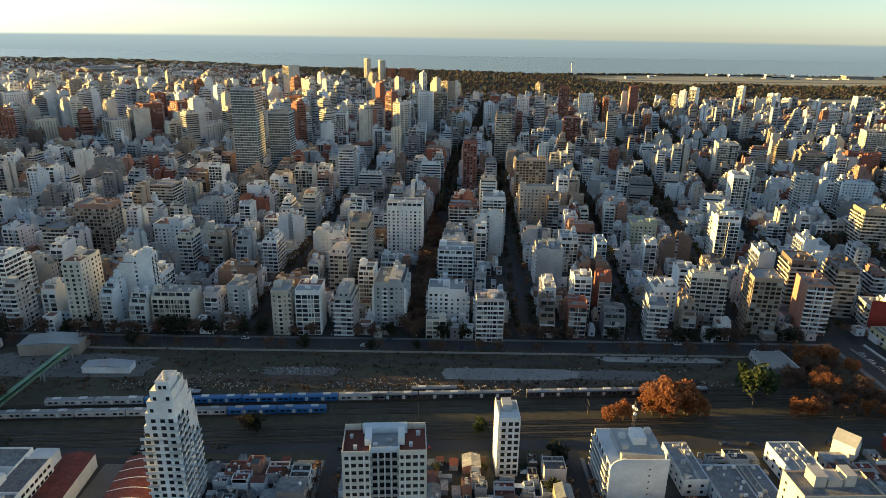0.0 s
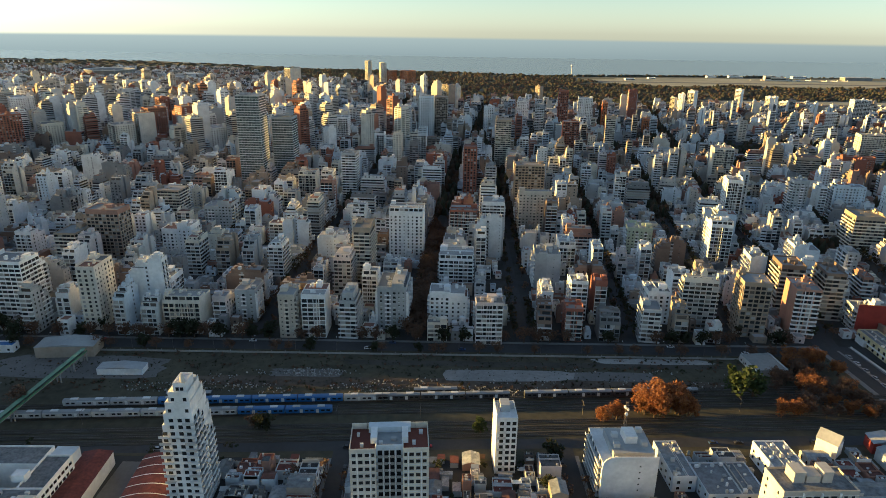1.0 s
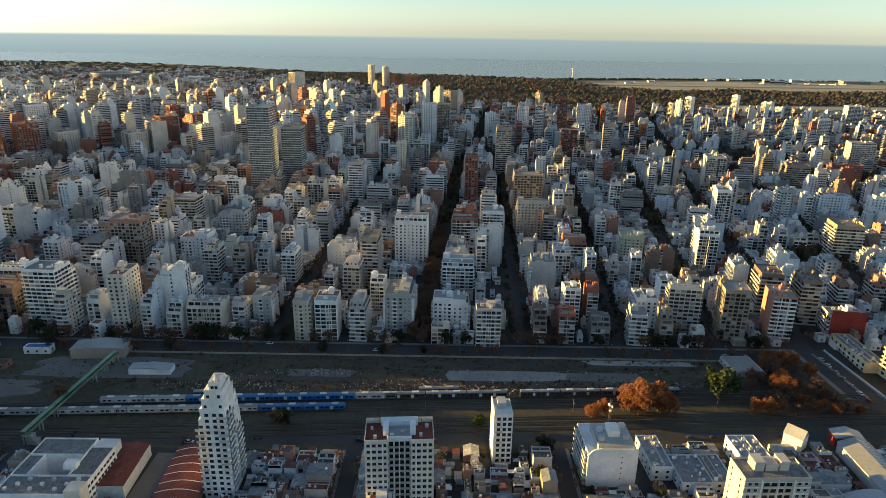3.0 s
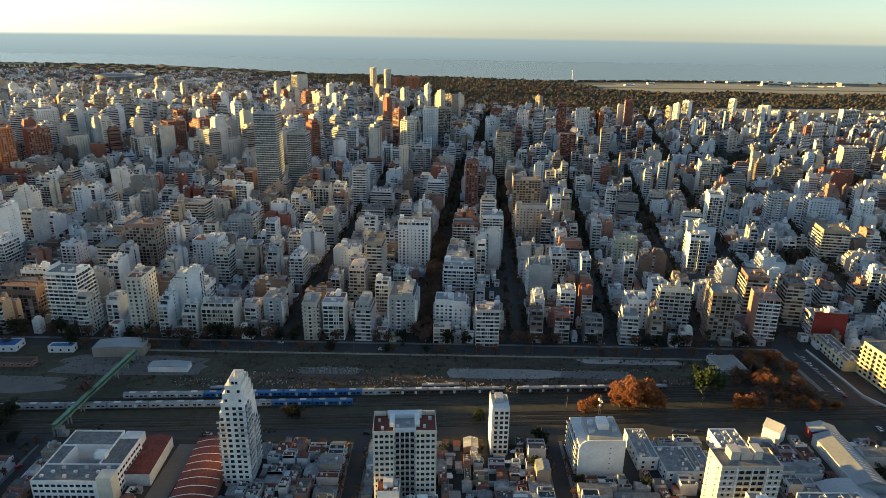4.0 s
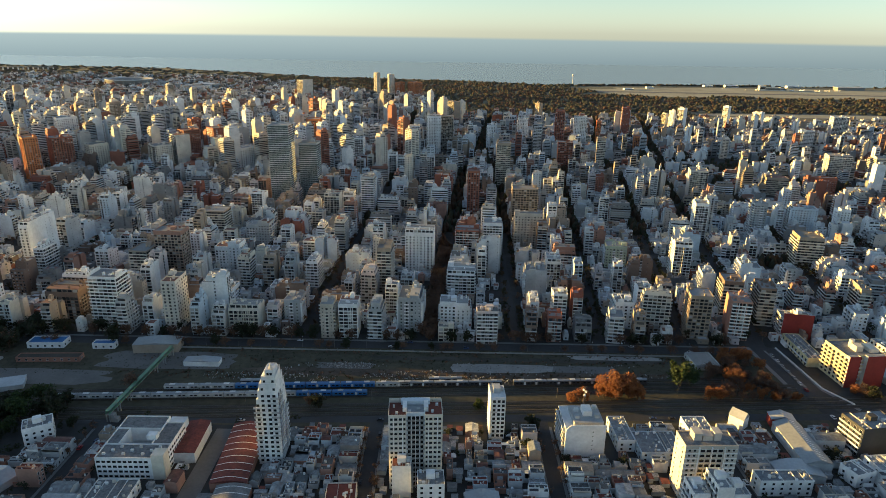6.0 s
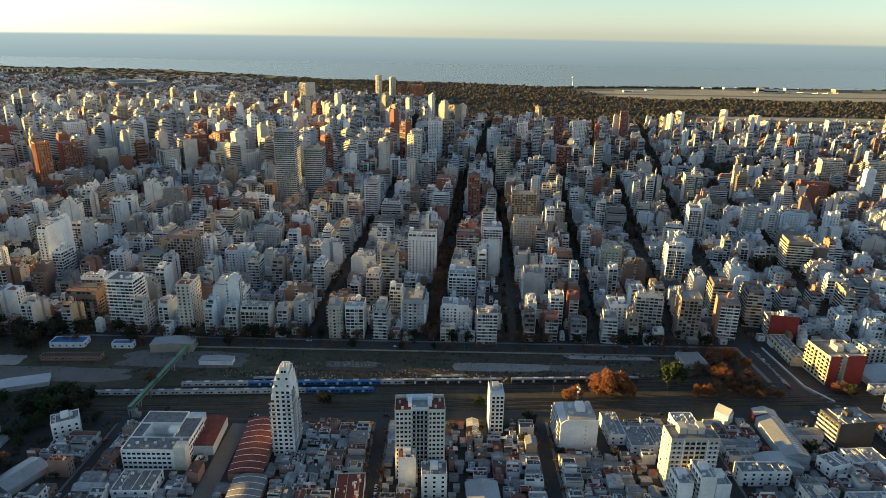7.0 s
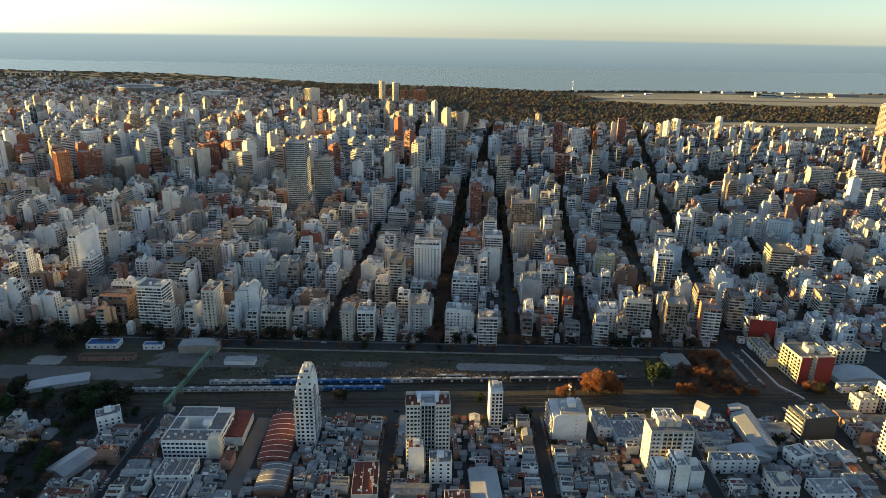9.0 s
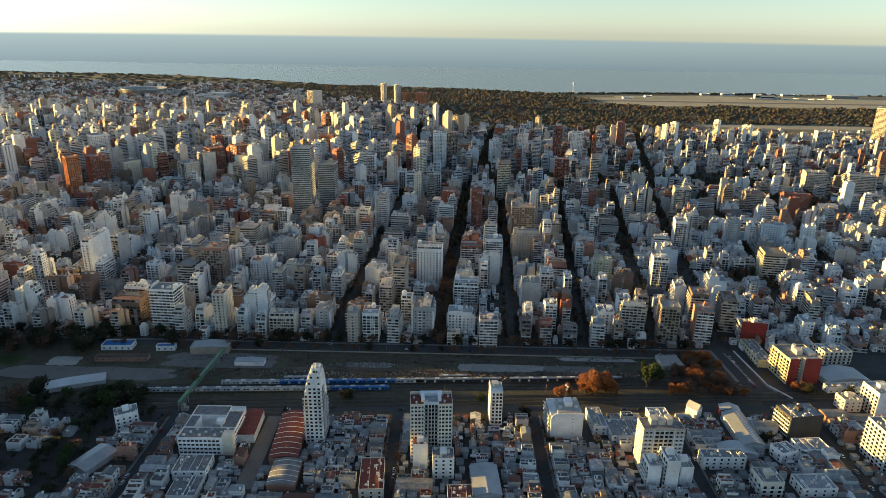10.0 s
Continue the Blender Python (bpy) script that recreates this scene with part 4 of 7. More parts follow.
def window(parent, face, W, D, u, z, w=1.2, h=1.4):
    """One window as a part: a dark pane in a pale frame over a sill, on a face of a W x D body."""
    key = (w, h)
    if key not in PANE_MESH:
        g = Geo()
        g.box(-w / 2, -0.05, 0, w / 2, 0, h, 0)
        for a in ((-w / 2 - 0.09, -0.09, -0.1, w / 2 + 0.09, 0, 0.0), (-w / 2 - 0.09, -0.09, h, w / 2 + 0.09, 0, h + 0.09), (-w / 2 - 0.09, -0.09, 0, -w / 2, 0, h), (w / 2, -0.09, 0, w / 2 + 0.09, 0, h)):
            g.box(*a, 1)
        PANE_MESH[key] = g.mesh("window", [PANE, TRIM])
    ob = new("window", PANE_MESH[key])
    ob.parent = parent
    x, y, rz = {"S": (u, -D / 2, 0), "N": (u, D / 2, 180), "E": (W / 2, u, 90), "W": (-W / 2, u, -90)}[face]
    ob.matrix_basis = at(x, y, z, rz)
    return ob


def balcony(parent, face, W, D, u0, u1, z, out=1.2, mats=None, label=""):
    g = Geo()
    on(g, face, W, D, u0, u1, z - 0.14, z + 0.04, 0, out)
    on(g, face, W, D, u0, u1, z + 0.04, z + 0.95, out - 0.1, out)
    return part("balcony", g, mats or TRIM, parent, label)


def tower_red_terraces():
    """Cream tower with a recessed middle and red roof terraces."""
    W, D, H = 27.2, 14, 46
    t = thing("apartment_tower", "cream apartment tower with red tiled roof terraces", "apartment building", at(-18, 176.8, 0, 3.6))
    wing = Geo().tray(-4.5, -7, 4.5, 7, H - 3, H - 1.6)
    for s in (-1, 1):
        w = part("wing", wing, WALL["cream"], t)
        w.matrix_basis = at(s * 9.1, 0)
        r = part("roof_terrace", Geo().box(-4.2, -6.7, H - 3, 4.2, 6.7, H - 2.9), TILE_RED, w, "red tiled roof terrace")
        part("terrace_wall", Geo().box(-4.4, 6.4, H - 2.9, 4.4, 6.8, H - 0.6), WALL["cream"], w)
    part("core", Geo().tray(-4.6, -5.6, 4.6, 7.2, H - 2.4, H - 1.2), WALL["bluewhite"], t)
    part("core_roof", Geo().box(-4.3, -5.3, H - 2.4, 4.3, 3.3, H - 2.3), SHEET, t, "pale sheet-metal roof")
    part("roof_house", Geo().box(-7.4, 3.4, H - 2.4, 7.4, 6.8, H - 0.3), WALL["bluewhite"], t)
    for x in (-5.4, 5.4):
        part("stair_head", Geo().box(x - 1.1, -3.0, H - 2.4, x + 1.1, 3.4, H + 0.1), WALL["white"], t)
    for x, y, q in ((-3, -3, 0.7), (1.5, -1, 0.9), (-9.5, -4, 0.6), (-11, 2, 0.5), (8.5, -3, 0.6), (11, 3, 0.7)):
        part("roof_unit", Geo().box(x - q, y - q * 0.7, H - 2.95, x + q, y + q * 0.7, H - 1.4), TRIM, t)
    for x in (-8.0, 9.0):
        part("antenna", Geo().tube((x, 5.5, H - 2.9), (x, 5.5, H + 4), 0.09, 0.04, 5), DARK, t)
    fh = 2.82
    for i in range(15):
        z = 1.0 + i * fh
        for s_ in (-1, 1):
            for u, w in ((12.1, 1.3), (9.9, 1.5), (7.6, 1.5), (5.6, 1.0)):
                window(t, "S", W, D, s_ * u, z + 0.75, w, 1.35)
            part("floor_band", Geo().box(min(s_ * 4.62, s_ * 13.6), -D / 2 - 0.12, z - 0.1, max(s_ * 4.62, s_ * 13.6), -D / 2, z + 0.12), WALL["chalk"], t)
        for u in (-3.2, -1.0, 1.0, 3.2):
            window(t, "S", W, D - 2.8, u, z + 0.1, 1.5, 2.1)
        balcony(t, "S", W, D - 2.8, -4.55, -0.4, z, 1.15, CONCRETE, "grey concrete balcony")
        balcony(t, "S", W, D - 2.8, 0.4, 4.55, z, 1.15, CONCRETE, "grey concrete balcony")
        for u in (-4, 0, 4):
            window(t, "E", W + 0.02, D, u, z + 0.8, 1.2, 1.35)
    for u in (-11.0, -6.6, 6.6, 11.0):
        part("pilaster", Geo().box(u - 0.16, -D / 2 - 0.22, 0, u + 0.16, -D / 2, H - 3), WALL["white"], t)
    for u in (-2.1, 0, 2.1):
        part("divider", Geo().box(u - 0.12, -D / 2 + 0.2, 0, u + 0.12, -D / 2 + 1.4, H - 2.4), WALL["chalk"], t)
    take(-18, 177, 29, 16)


def tower_stepped():
    """Slender white tower that steps up to a narrow crown."""
    W, D = 12.6, 18.5
    t = thing("apartment_tower", "slender white tower stepping up to a narrow crown", "apartment building", at(-97.6, 196.3, 0, 1.5))
    tiers = ((-6.3, -9.2, 6.3, 9.2, 28), (-5.9, -9.2, 6.3, 8.6, 34), (-5.2, -9.2, 6.3, 7.4, 39.5), (-4.3, -9.1, 6.2, 6.0, 44.5), (-3.2, -9.0, 6.0, 4.3, 49), (-1.8, -8.6, 5.6, 2.4, 53), (0.2, -8.0, 4.8, -0.2, 56.4))
    for i, (a, b_, c, d, h) in enumerate(tiers):
        low = 0 if i == 0 else tiers[i - 1][4]
        g = Geo().tray(a, b_, c, d, h - low, h - low + 0.9)
        ob = part("tier", g, WALL["white"], t)
        ob.matrix_basis = at(0, 0, low)
    part("crown", Geo().tube((2.9, -6, 56.4), (2.9, -6, 60.2), 1.2, 0.5, 8), WALL["cream"], t)
    for i, (a, b_, c, d, h) in enumerate(tiers[:-1]):
        part("terrace_rail", Geo().box(c - 0.1, d - 3.0, h + 0.9, c, d, h + 2.0).box(a, d - 0.1, h + 0.9, c, d, h + 1.6), TRIM, t)
        part("terrace_room", Geo().box(c - 3.2, d - 2.6, h, c - 0.6, d - 0.6, h + 2.3), WALL["chalk"], t)
    for i in range(15):
        z = 1.2 + i * 2.85
        for u in (-4.4, -1.6, 1.6, 4.4):
            if u > -4 or z < 36:
                window(t, "S", W, D, u, z + 0.6, 1.6, 1.5)
        for u in (-7, -3.5, 0, 3.5, 7):
            if z < 29 or u < 4 - (z - 30) * 0.45:
                window(t, "E", W, D, u, z + 0.5, 1.9, 1.7)
        if i:
            if z < 36:
                balcony(t, "S", W, D, -6.6, -2.8, z, 1.2)
            balcony(t, "S", W, D, 2.8, 6.9, z, 1.2)
            if z < 29:
                balcony(t, "E", W, D, -9.2, -1.0, z, 1.0)
                balcony(t, "E", W, D, 1.0, 8.6, z, 1.0)
            else:
                balcony(t, "E", W, D, -9.2, 2.6 - (z - 30) * 0.45, z, 0.9)
    for (a, b_, c, d, h), low_ in zip(tiers[4:], (44.5, 49, 53)):
        for u in (a + 1.5, c - 1.5):
            window(t, "S", W, -2 * b_, u, low_ + 1.2, 1.2, 1.4)
    take(-97.6, 196.3, 14, 21)


def slim_building():
    W, D, H = 8.6, 13, 27
    t = thing("apartment_building", "slim white building with a tall bare side wall", "apartment building", at(27.4, 220.4, 0, 2))
    part("wall", Geo().tray(-W / 2, -D / 2, W / 2, D / 2, H, H + 0.7), WALL["white"], t)
    part("side_wall", Geo().prism([(-W / 2 - 0.3, -D / 2 - 0.3), (-W / 2 + 0.1, -D / 2 - 0.3), (-W / 2 + 0.1, D / 2), (-W / 2 - 0.3, D / 2)], 0, H + 2.2), WALL["white"], t, "tall white windowless side wall")
    part("roof_house", Geo().box(-2.4, -1, H, 1.6, 4.5, H + 3.2), WALL["grey"], t)
    part("water_tank", Geo().box(1.9, 1, H, 3.6, 3, H + 2.1), WALL["grey"], t)
    for i in range(9):
        z = 0.8 + i * 2.85
        for u in (-2.3, 0.4, 2.9):
            window(t, "S", W, D, u, z + 0.5, 1.6, 1.7)
        balcony(t, "S", W, D, -3.9, -0.6, z, 0.9)
        for u in (-4, 0, 4):
            window(t, "E", W, D, u, z + 0.7)
    take(27.4, 220.4, 10, 15)


def curved_wall_building():
    """White building with a bare front wall, rounded at one shoulder, and balconies along its side."""
    t = thing("apartment_building", "white building with bare rounded wall and side balconies", "apartment building", at(75.2, 211, 0, 1.5))
    W, D, H = 22.5, 24, 20.5
    ring = [(-11.2, 0), (11.2, 0), (11.2, H), (-6.5, H)] + [(-6.5 - 4.7 * math.sin(a), H - 4.5 + 4.5 * math.cos(a)) for a in (0.4, 0.8, 1.2, 1.57)]
    g = Geo()
    n = len(ring)
    g.v += [(x, -D / 2 - 0.25, z) for x, z in ring] + [(x, -D / 2 + 0.2, z) for x, z in ring]
    g.f += [tuple(range(n)), tuple(range(2 * n - 1, n - 1, -1))] + [(i, i + n, (i + 1) % n + n, (i + 1) % n) for i in range(n)]
    g.m += [0] * (n + 2)
    part("front_wall", g, WALL["white"], t, "bare white party wall")
    part("body", Geo().tray(-11, -D / 2 + 0.2, 11, D / 2, H - 3.6, H - 3.0), WALL["white"], t)
    part("upper_floor", Geo().box(-6, -9, H - 3.6, 10.5, 8, H - 0.3), WALL["grey"], t)
    part("roof_house", Geo().box(0, -3, H - 0.3, 5, 4, H + 3), WALL["white"], t)
    for x, y in ((-3, 2), (7.5, -4), (8, 5), (-4, -5)):
        part("water_tank", Geo().box(x - 1.2, y - 1, H - 0.3, x + 1.2, y + 1, H + 1.7), TRIM, t)
    for i in range(6):
        z = 0.6 + i * 2.85
        balcony(t, "W", 22, D, -11, 11.5, z, 1.4)
        for u in (-9, -5, -1, 3, 7, 10.5):
            window(t, "W", 22, D, u, z + 0.15, 2.2, 2.0)
        if i:
            for u in (4.0,):
                window(t, "S", W, D + 0.5, u, z + 1.0, 0.6, 0.6)
    m = thing("antenna_mast", "tall grey lattice radio mast with dishes on a roof", "antenna", at(77, 216, 0))
    for k in range(3):
        a = 2.094 * k
        part("leg", Geo().tube((math.cos(a) * 0.8, math.sin(a) * 0.8, 20), (math.cos(a) * 0.35, math.sin(a) * 0.35, 35), 0.09, 0.07, 5), STEEL, m)
    for z in range(21, 35, 2):
        part("brace", Geo().tube((0.75, 0, z), (-0.4, 0.6, z + 1.8), 0.05, 0.05, 4).tube((-0.4, 0.6, z), (-0.4, -0.6, z + 1.8), 0.05, 0.05, 4).tube((-0.4, -0.6, z), (0.75, 0, z + 1.8), 0.05, 0.05, 4), STEEL, m)
    for z, a in ((31, 0.5), (32.5, 3.5), (29.5, 4.6)):
        part("dish", Geo().tube((math.cos(a) * 0.7, math.sin(a) * 0.7, z), (math.cos(a) * 1.1, math.sin(a) * 1.1, z), 0.75, 0.6, 10), WALL["white"], m)
    d = thing("satellite_dish", "white satellite dish on the roof edge", "dish", at(70.5, 200.8, 17.0))
    part("reflector", Geo().tube((0, 0, 1.0), (-0.2, -0.5, 1.2), 0.4, 1.4, 12), WALL["white"], d)
    part("pole", Geo().tube((0, 0, -0.1), (0, 0, 1.1), 0.09, 0.09, 6), STEEL, d)
    take(77, 211, 26, 26)


def ribbed_tower():
    """Grey-cream slab tower with fine floor bands."""
    W, D, H = 26.5, 13, 31
    BODY = WALL["beige"]
    t = thing("apartment_tower", "grey-cream slab tower with floor bands and roof houses", "apartment building", at(130.6, 173.5, 0, 2))
    part("wall", Geo().tray(-W / 2, -D / 2, W / 2, D / 2, H, H + 0.8), WALL["beige"], t)
    part("side_wall", Geo().box(-W / 2 - 0.15, -D / 2, 0, -W / 2, D / 2, H + 0.8), WALL["cream"], t, "cream plastered side wall")
    part("roof", Geo().poly([(-W / 2 + 0.3, -D / 2 + 0.3, H + 0.04), (W / 2 - 0.3, -D / 2 + 0.3, H + 0.04), (W / 2 - 0.3, D / 2 - 0.3, H + 0.04), (-W / 2 + 0.3, D / 2 - 0.3, H + 0.04)]), OLD_ROOF, t)
    for x, w, h in ((-5.5, 4.0, 4.2), (-0.4, 5, 2.8), (4.6, 3.6, 4.4)):
        part("roof_house", Geo().box(x - w / 2, -1.5, H + 0.04, x + w / 2, 4, H + h).box(x - w / 2 - 0.15, -1.65, H + h, x + w / 2 + 0.15, 4.15, H + h + 0.2), BODY, t)
    for i in range(10):
        z = 0.9 + i * 2.95
        part("floor_band", Geo().box(-W / 2, -D / 2 - 0.16, z - 0.3, W / 2, -D / 2, z + 0.15), WALL["white"], t)
        part("floor_band", Geo().box(-W / 2, -D / 2 - 0.14, z + 2.25, W / 2, -D / 2, z + 2.4), WALL["white"], t)
        for u in (-11.2, -8.6, 8.6, 11.2):
            window(t, "S", W, D, u, z + 0.9, 1.3, 1.3)
        for u in (-4.5, -1.5, 1.5, 4.5):
            window(t, "S", W, D, u, z + 0.2, 2.2, 2.0)
        balcony(t, "S", W, D, -6, -0.3, z, 0.7, WALL["beige"])
        balcony(t, "S", W, D, 0.3, 6, z, 0.7, WALL["beige"])
        for u in (-3.6, 3.6):
            window(t, "W", W + 0.3, D, u, z + 0.9, 0.9, 1.2)
    for u in (-6.5, 0, 6.5):
        part("fin", Geo().box(u - 0.2, -D / 2 - 0.75, 0, u + 0.2, -D / 2, H), WALL["white"], t)
    take(130.6, 173.5, 28, 15)


def simple(name, label, cat, x, y, W, D, H, style, colour, rz=0.0, trim=None, roof=None, busy=True):
    """A plain low or middle-sized building with separate windows."""
    t = thing(name, label, cat, at(x, y, 0, rz))
    roof = roof or (OLD_ROOF if x < 60 else PALE_ROOF)
    rng = random.Random(int(x * 31 + y * 7))
    part("wall", Geo().tray(-W / 2, -D / 2, W / 2, D / 2, H, H + 0.7), WALL[colour], t)
    part("roof", Geo().poly([(-W / 2 + 0.3, -D / 2 + 0.3, H + 0.04), (W / 2 - 0.3, -D / 2 + 0.3, H + 0.04), (W / 2 - 0.3, D / 2 - 0.3, H + 0.04), (-W / 2 + 0.3, D / 2 - 0.3, H + 0.04)]), roof or ROOF, t)
    if H > 9:
        part("roof_house", Geo().box(-2.2, -1, H + 0.04, 2.2, 3, H + 3), WALL[colour], t)
        part("water_tank", Geo().box(2.6, 0, H + 0.04, 4.2, 2, H + 2.0), TRIM, t)
    clutter = Geo()
    for _ in range(int(4 + W * D / 30) if busy else 0):
        a, b_, q = rng.uniform(-0.43, 0.43) * W, rng.uniform(-0.43, 0.43) * D, rng.uniform(0.25, 0.9)
        clutter.box(a - q, b_ - q * rng.uniform(0.4, 1), H, a + q, b_ + q * rng.uniform(0.4, 1), H + rng.uniform(0.5, 1.8))
    for _ in range(int(1 + W / 9) if busy else 0):
        a = rng.uniform(-0.4, 0.4) * W
        clutter.box(a - 0.1, -D / 2 + 0.4, H, a + 0.1, D / 2 - 0.4, H + rng.uniform(0.3, 0.9))
    if clutter.v:
        tagged(part("roof_clutter", clutter, WALL["mixed"], t), kind="stuff")
    side = "W" if x > 0 else "E"
    for i in range(int(H / 2.95)):
        z = 0.4 + i * 2.9
        for face, L in (("S", W), (side, D)):
            st = style if face == "S" or style != "side" else "bal"
            if style == "side" and face == "S":
                continue
            k = max(1, int(L / (3.6 if H > 9 else 4.6)))
            for j in range(k):
                window(t, face, W, D, -L / 2 + (j + 0.5) * L / k, z + (0.15 if st == "bal" else 0.8), 1.9 if st == "bal" else 1.3, 2.0 if st == "bal" else 1.3)
            if st == "bal" and i:
                balcony(t, face, W, D, -L / 2 + 0.3, L / 2 - 0.3, z, 1.2, trim)
    take(x, y, W + 1, D + 1)
    return t


def gable(name, label, cat, x, y, W, D, H, rise, wall, roofing, rz=0.0, along="y", ribs=0, arch=False, skylights=0):
    """A shed or hall with a pitched or barrel roof."""
    t = thing(name, label, cat, at(x, y, 0, rz))
    part("wall", Geo().box(-W / 2, -D / 2, 0, W / 2, D / 2, H), wall, t)
    k = 10 if arch else 2
    prof = [(-W / 2 - 0.3 + (W + 0.6) * i / k, H + rise * (math.sin(math.pi * i / k) if arch else 1 - abs(2 * i / k - 1))) for i in range(k + 1)]
    g = Geo()
    for (xa, za), (xb, zb) in zip(prof, prof[1:]):
        g.poly([(xa, -D / 2 - 0.3, za), (xb, -D / 2 - 0.3, zb), (xb, D / 2 + 0.3, zb), (xa, D / 2 + 0.3, za)])
    for yy in (-D / 2, D / 2):
        g.poly([(px, yy, pz - 0.02) for px, pz in (prof if yy < 0 else prof[::-1])] if k > 2 else [(prof[0][0], yy, H), (prof[2][0], yy, H), (prof[1][0], yy, H + rise - 0.02)])
    part("roof", g, roofing, t)
    for i in range(ribs):
        yy = -D / 2 + (i + 0.5) * D / ribs
        rib = Geo()
        for (xa, za), (xb, zb) in zip(prof, prof[1:]):
            rib.poly([(xa, yy - 0.22, za + 0.06), (xb, yy - 0.22, zb + 0.06), (xb, yy + 0.22, zb + 0.06), (xa, yy + 0.22, za + 0.06)])
        part("roof_rib", rib, WALL["white"], t, "pale band across the roof")
    for i in range(skylights):
        yy = -D / 2 + (i + 0.5) * D / skylights
        s = Geo().poly([(W * 0.06, yy - 0.35, H + rise * 0.88 + 0.06), (W * 0.30, yy - 0.35, H + rise * 0.40 + 0.06), (W * 0.30, yy + 0.35, H + rise * 0.40 + 0.06), (W * 0.06, yy + 0.35, H + rise * 0.88 + 0.06)])
        part("skylight", s, WALL["white"], t)
    take(x, y, W + 1, D + 1)
    return t


tower_red_terraces()
tower_stepped()
slim_building()
curved_wall_building()
ribbed_tower()
# white slabs in front of the ribbed tower
simple("apartment_building", "white apartment slab with balconies on its side", "apartment building", 121.5, 156.5, 8, 13, 16, "side", "white", 2)
simple("apartment_building", "white apartment slab with balconies on its side", "apartment building", 132.0, 156.0, 8, 15, 21, "side", "white", 2)
simple("apartment_building", "low white apartment slab with side balconies", "apartment building", 143.0, 160.0, 8, 13, 13, "side", "white", 2)


def office():
    """White four-storey office round a court."""
    t = thing("office_building", "white four-storey office building round a courtyard", "office building", at(-168.5, 190.5, 0, 1))
    H = 12.5
    for nm, a in (("front_wing", (-16.5, -18, 18.5, -6)), ("side_wing", (-16.5, -6, -9.5, 8)), ("side_wing", (8.0, -6, 18.5, 14)), ("rear_wing", (-16.5, 8, 8.0, 20))):
        w = part(nm, Geo().tray(a[0], a[1], a[2], a[3], H, H + 0.8), WALL["white"], t)
        part("roof", Geo().poly([(a[0] + 0.3, a[1] + 0.3, H + 0.04), (a[2] - 0.3, a[1] + 0.3, H + 0.04), (a[2] - 0.3, a[3] - 0.3, H + 0.04), (a[0] + 0.3, a[3] - 0.3, H + 0.04)]), OLD_ROOF, w)
    part("rear_block", Geo().box(8.0, 14, 0, 17, 22, H - 1), WALL["bluewhite"], t)
    part("roof_house", Geo().box(4, -2, H, 9, 2, H + 3), WALL["white"], t)
    part("stair_tower", Geo().box(13, -18.4, 0, 19.5, -12, H + 2.6), WALL["cream"], t, "cream stair tower")
    for k in range(9):
        x, y = -14 + k * 3.4, -15 + (k % 3) * 3
        part("roof_unit", Geo().box(x, y, H, x + 1.4, y + 1.1, H + 1.2), TRIM, t)
    for i in range(4):
        for k in range(10):
            window(t, "S", 35, 36, -14.8 + k * 2.75, 1.0 + i * 3.0, 1.9, 1.3)
        for k in range(9):
            window(t, "E", 37, 36, -10 + k * 2.7, 1.0 + i * 3.0, 1.9, 1.3)
    take(-168, 191, 37, 42)


office()
gable("warehouse", "low red-roofed warehouse beside the office", "warehouse", -145.5, 201, 12, 30, 6.6, 0.9, WALL["chalk"], SHEET_RED, 3)
gable("market_hall", "barrel-vaulted hall with red sheet roof and pale ribs", "hall", -115.0, 190, 18.5, 52, 5.5, 1.7, WALL["brick"], SHEET_RED, 4, ribs=9, arch=True)
gable("hall", "barrel-vaulted hall with weathered grey sheet roof", "hall", -109.0, 151, 17.5, 24, 5.0, 1.7, WALL["brick"], SHEET_OLD, 2, ribs=5, arch=True)
setting("service_lane", Geo().poly([(-138, 140, 0.1), (-127, 140, 0.1), (-128, 218, 0.1), (-138, 218, 0.1)]), PAVING, "worn concrete service lane between halls", "road")
simple("house", "white corner house with towers like a small castle", "house", -235, 205, 15, 11, 11, "win", "white", 30)
simple("building", "wide low building with pale flat roof", "building", -168.5, 156, 21, 17, 6, "win", "white", 2)
simple("building", "low building with pale flat roof", "building", -165, 135, 17, 18, 5.5, "win", "grey", 2)
gable("shed", "long shed with blue-grey sheet roof", "shed", -236, 162, 16, 24, 4, 2.2, WALL["grey"], SHEET, -22)
simple("apartment_building", "white apartment block with flat roof", "apartment building", -9.5, 159.5, 13.5, 11, 15, "win", "white", 3)
simple("building", "narrow building with red gabled roof and white wall", "building", -24.5, 166.0, 9.5, 8, 19, "side", "white", 3, roof=TILE_RED)
simple("building", "flat building with red tiled terrace roof", "building", -53.5, 149, 15, 30, 7, "win", "cream", 4, roof=TILE_RED)
gable("shed", "wide shed with blue-grey sheet roof", "shed", 17, 147, 17, 28, 6, 2.2, WALL["grey"], SHEET, 4)
simple("building", "low building with dark red roof and dormers", "building", 1, 133, 15, 12, 8, "win", "grey", 3, roof=TILE_RED)
gable("warehouse", "long warehouse with pale sheet roof and skylights", "warehouse", 201.5, 208, 15, 39, 6, 2.6, WALL["grey"], SHEET, -1, skylights=16)
gable("shed", "white gabled house with steep roof", "house", 176, 232, 7, 9, 7, 4, WALL["white"], SHEET, 40)
gable("shed", "shed with red walls and sheet roof", "shed", 203, 234, 14, 8, 5.5, 2.4, WALL["red"], SHEET, -8)
simple("apartment_building", "building with a black bare wall and pale balconies", "apartment building", 242, 213, 25, 17, 18, "side", "black", 10)
simple("building", "white modern low building with flat roof", "building", 219, 184, 13, 11, 7.5, "win", "white", 18)
simple("building", "white modern low building with flat roof", "building", 240, 190, 20, 13, 6.5, "win", "white", 6)
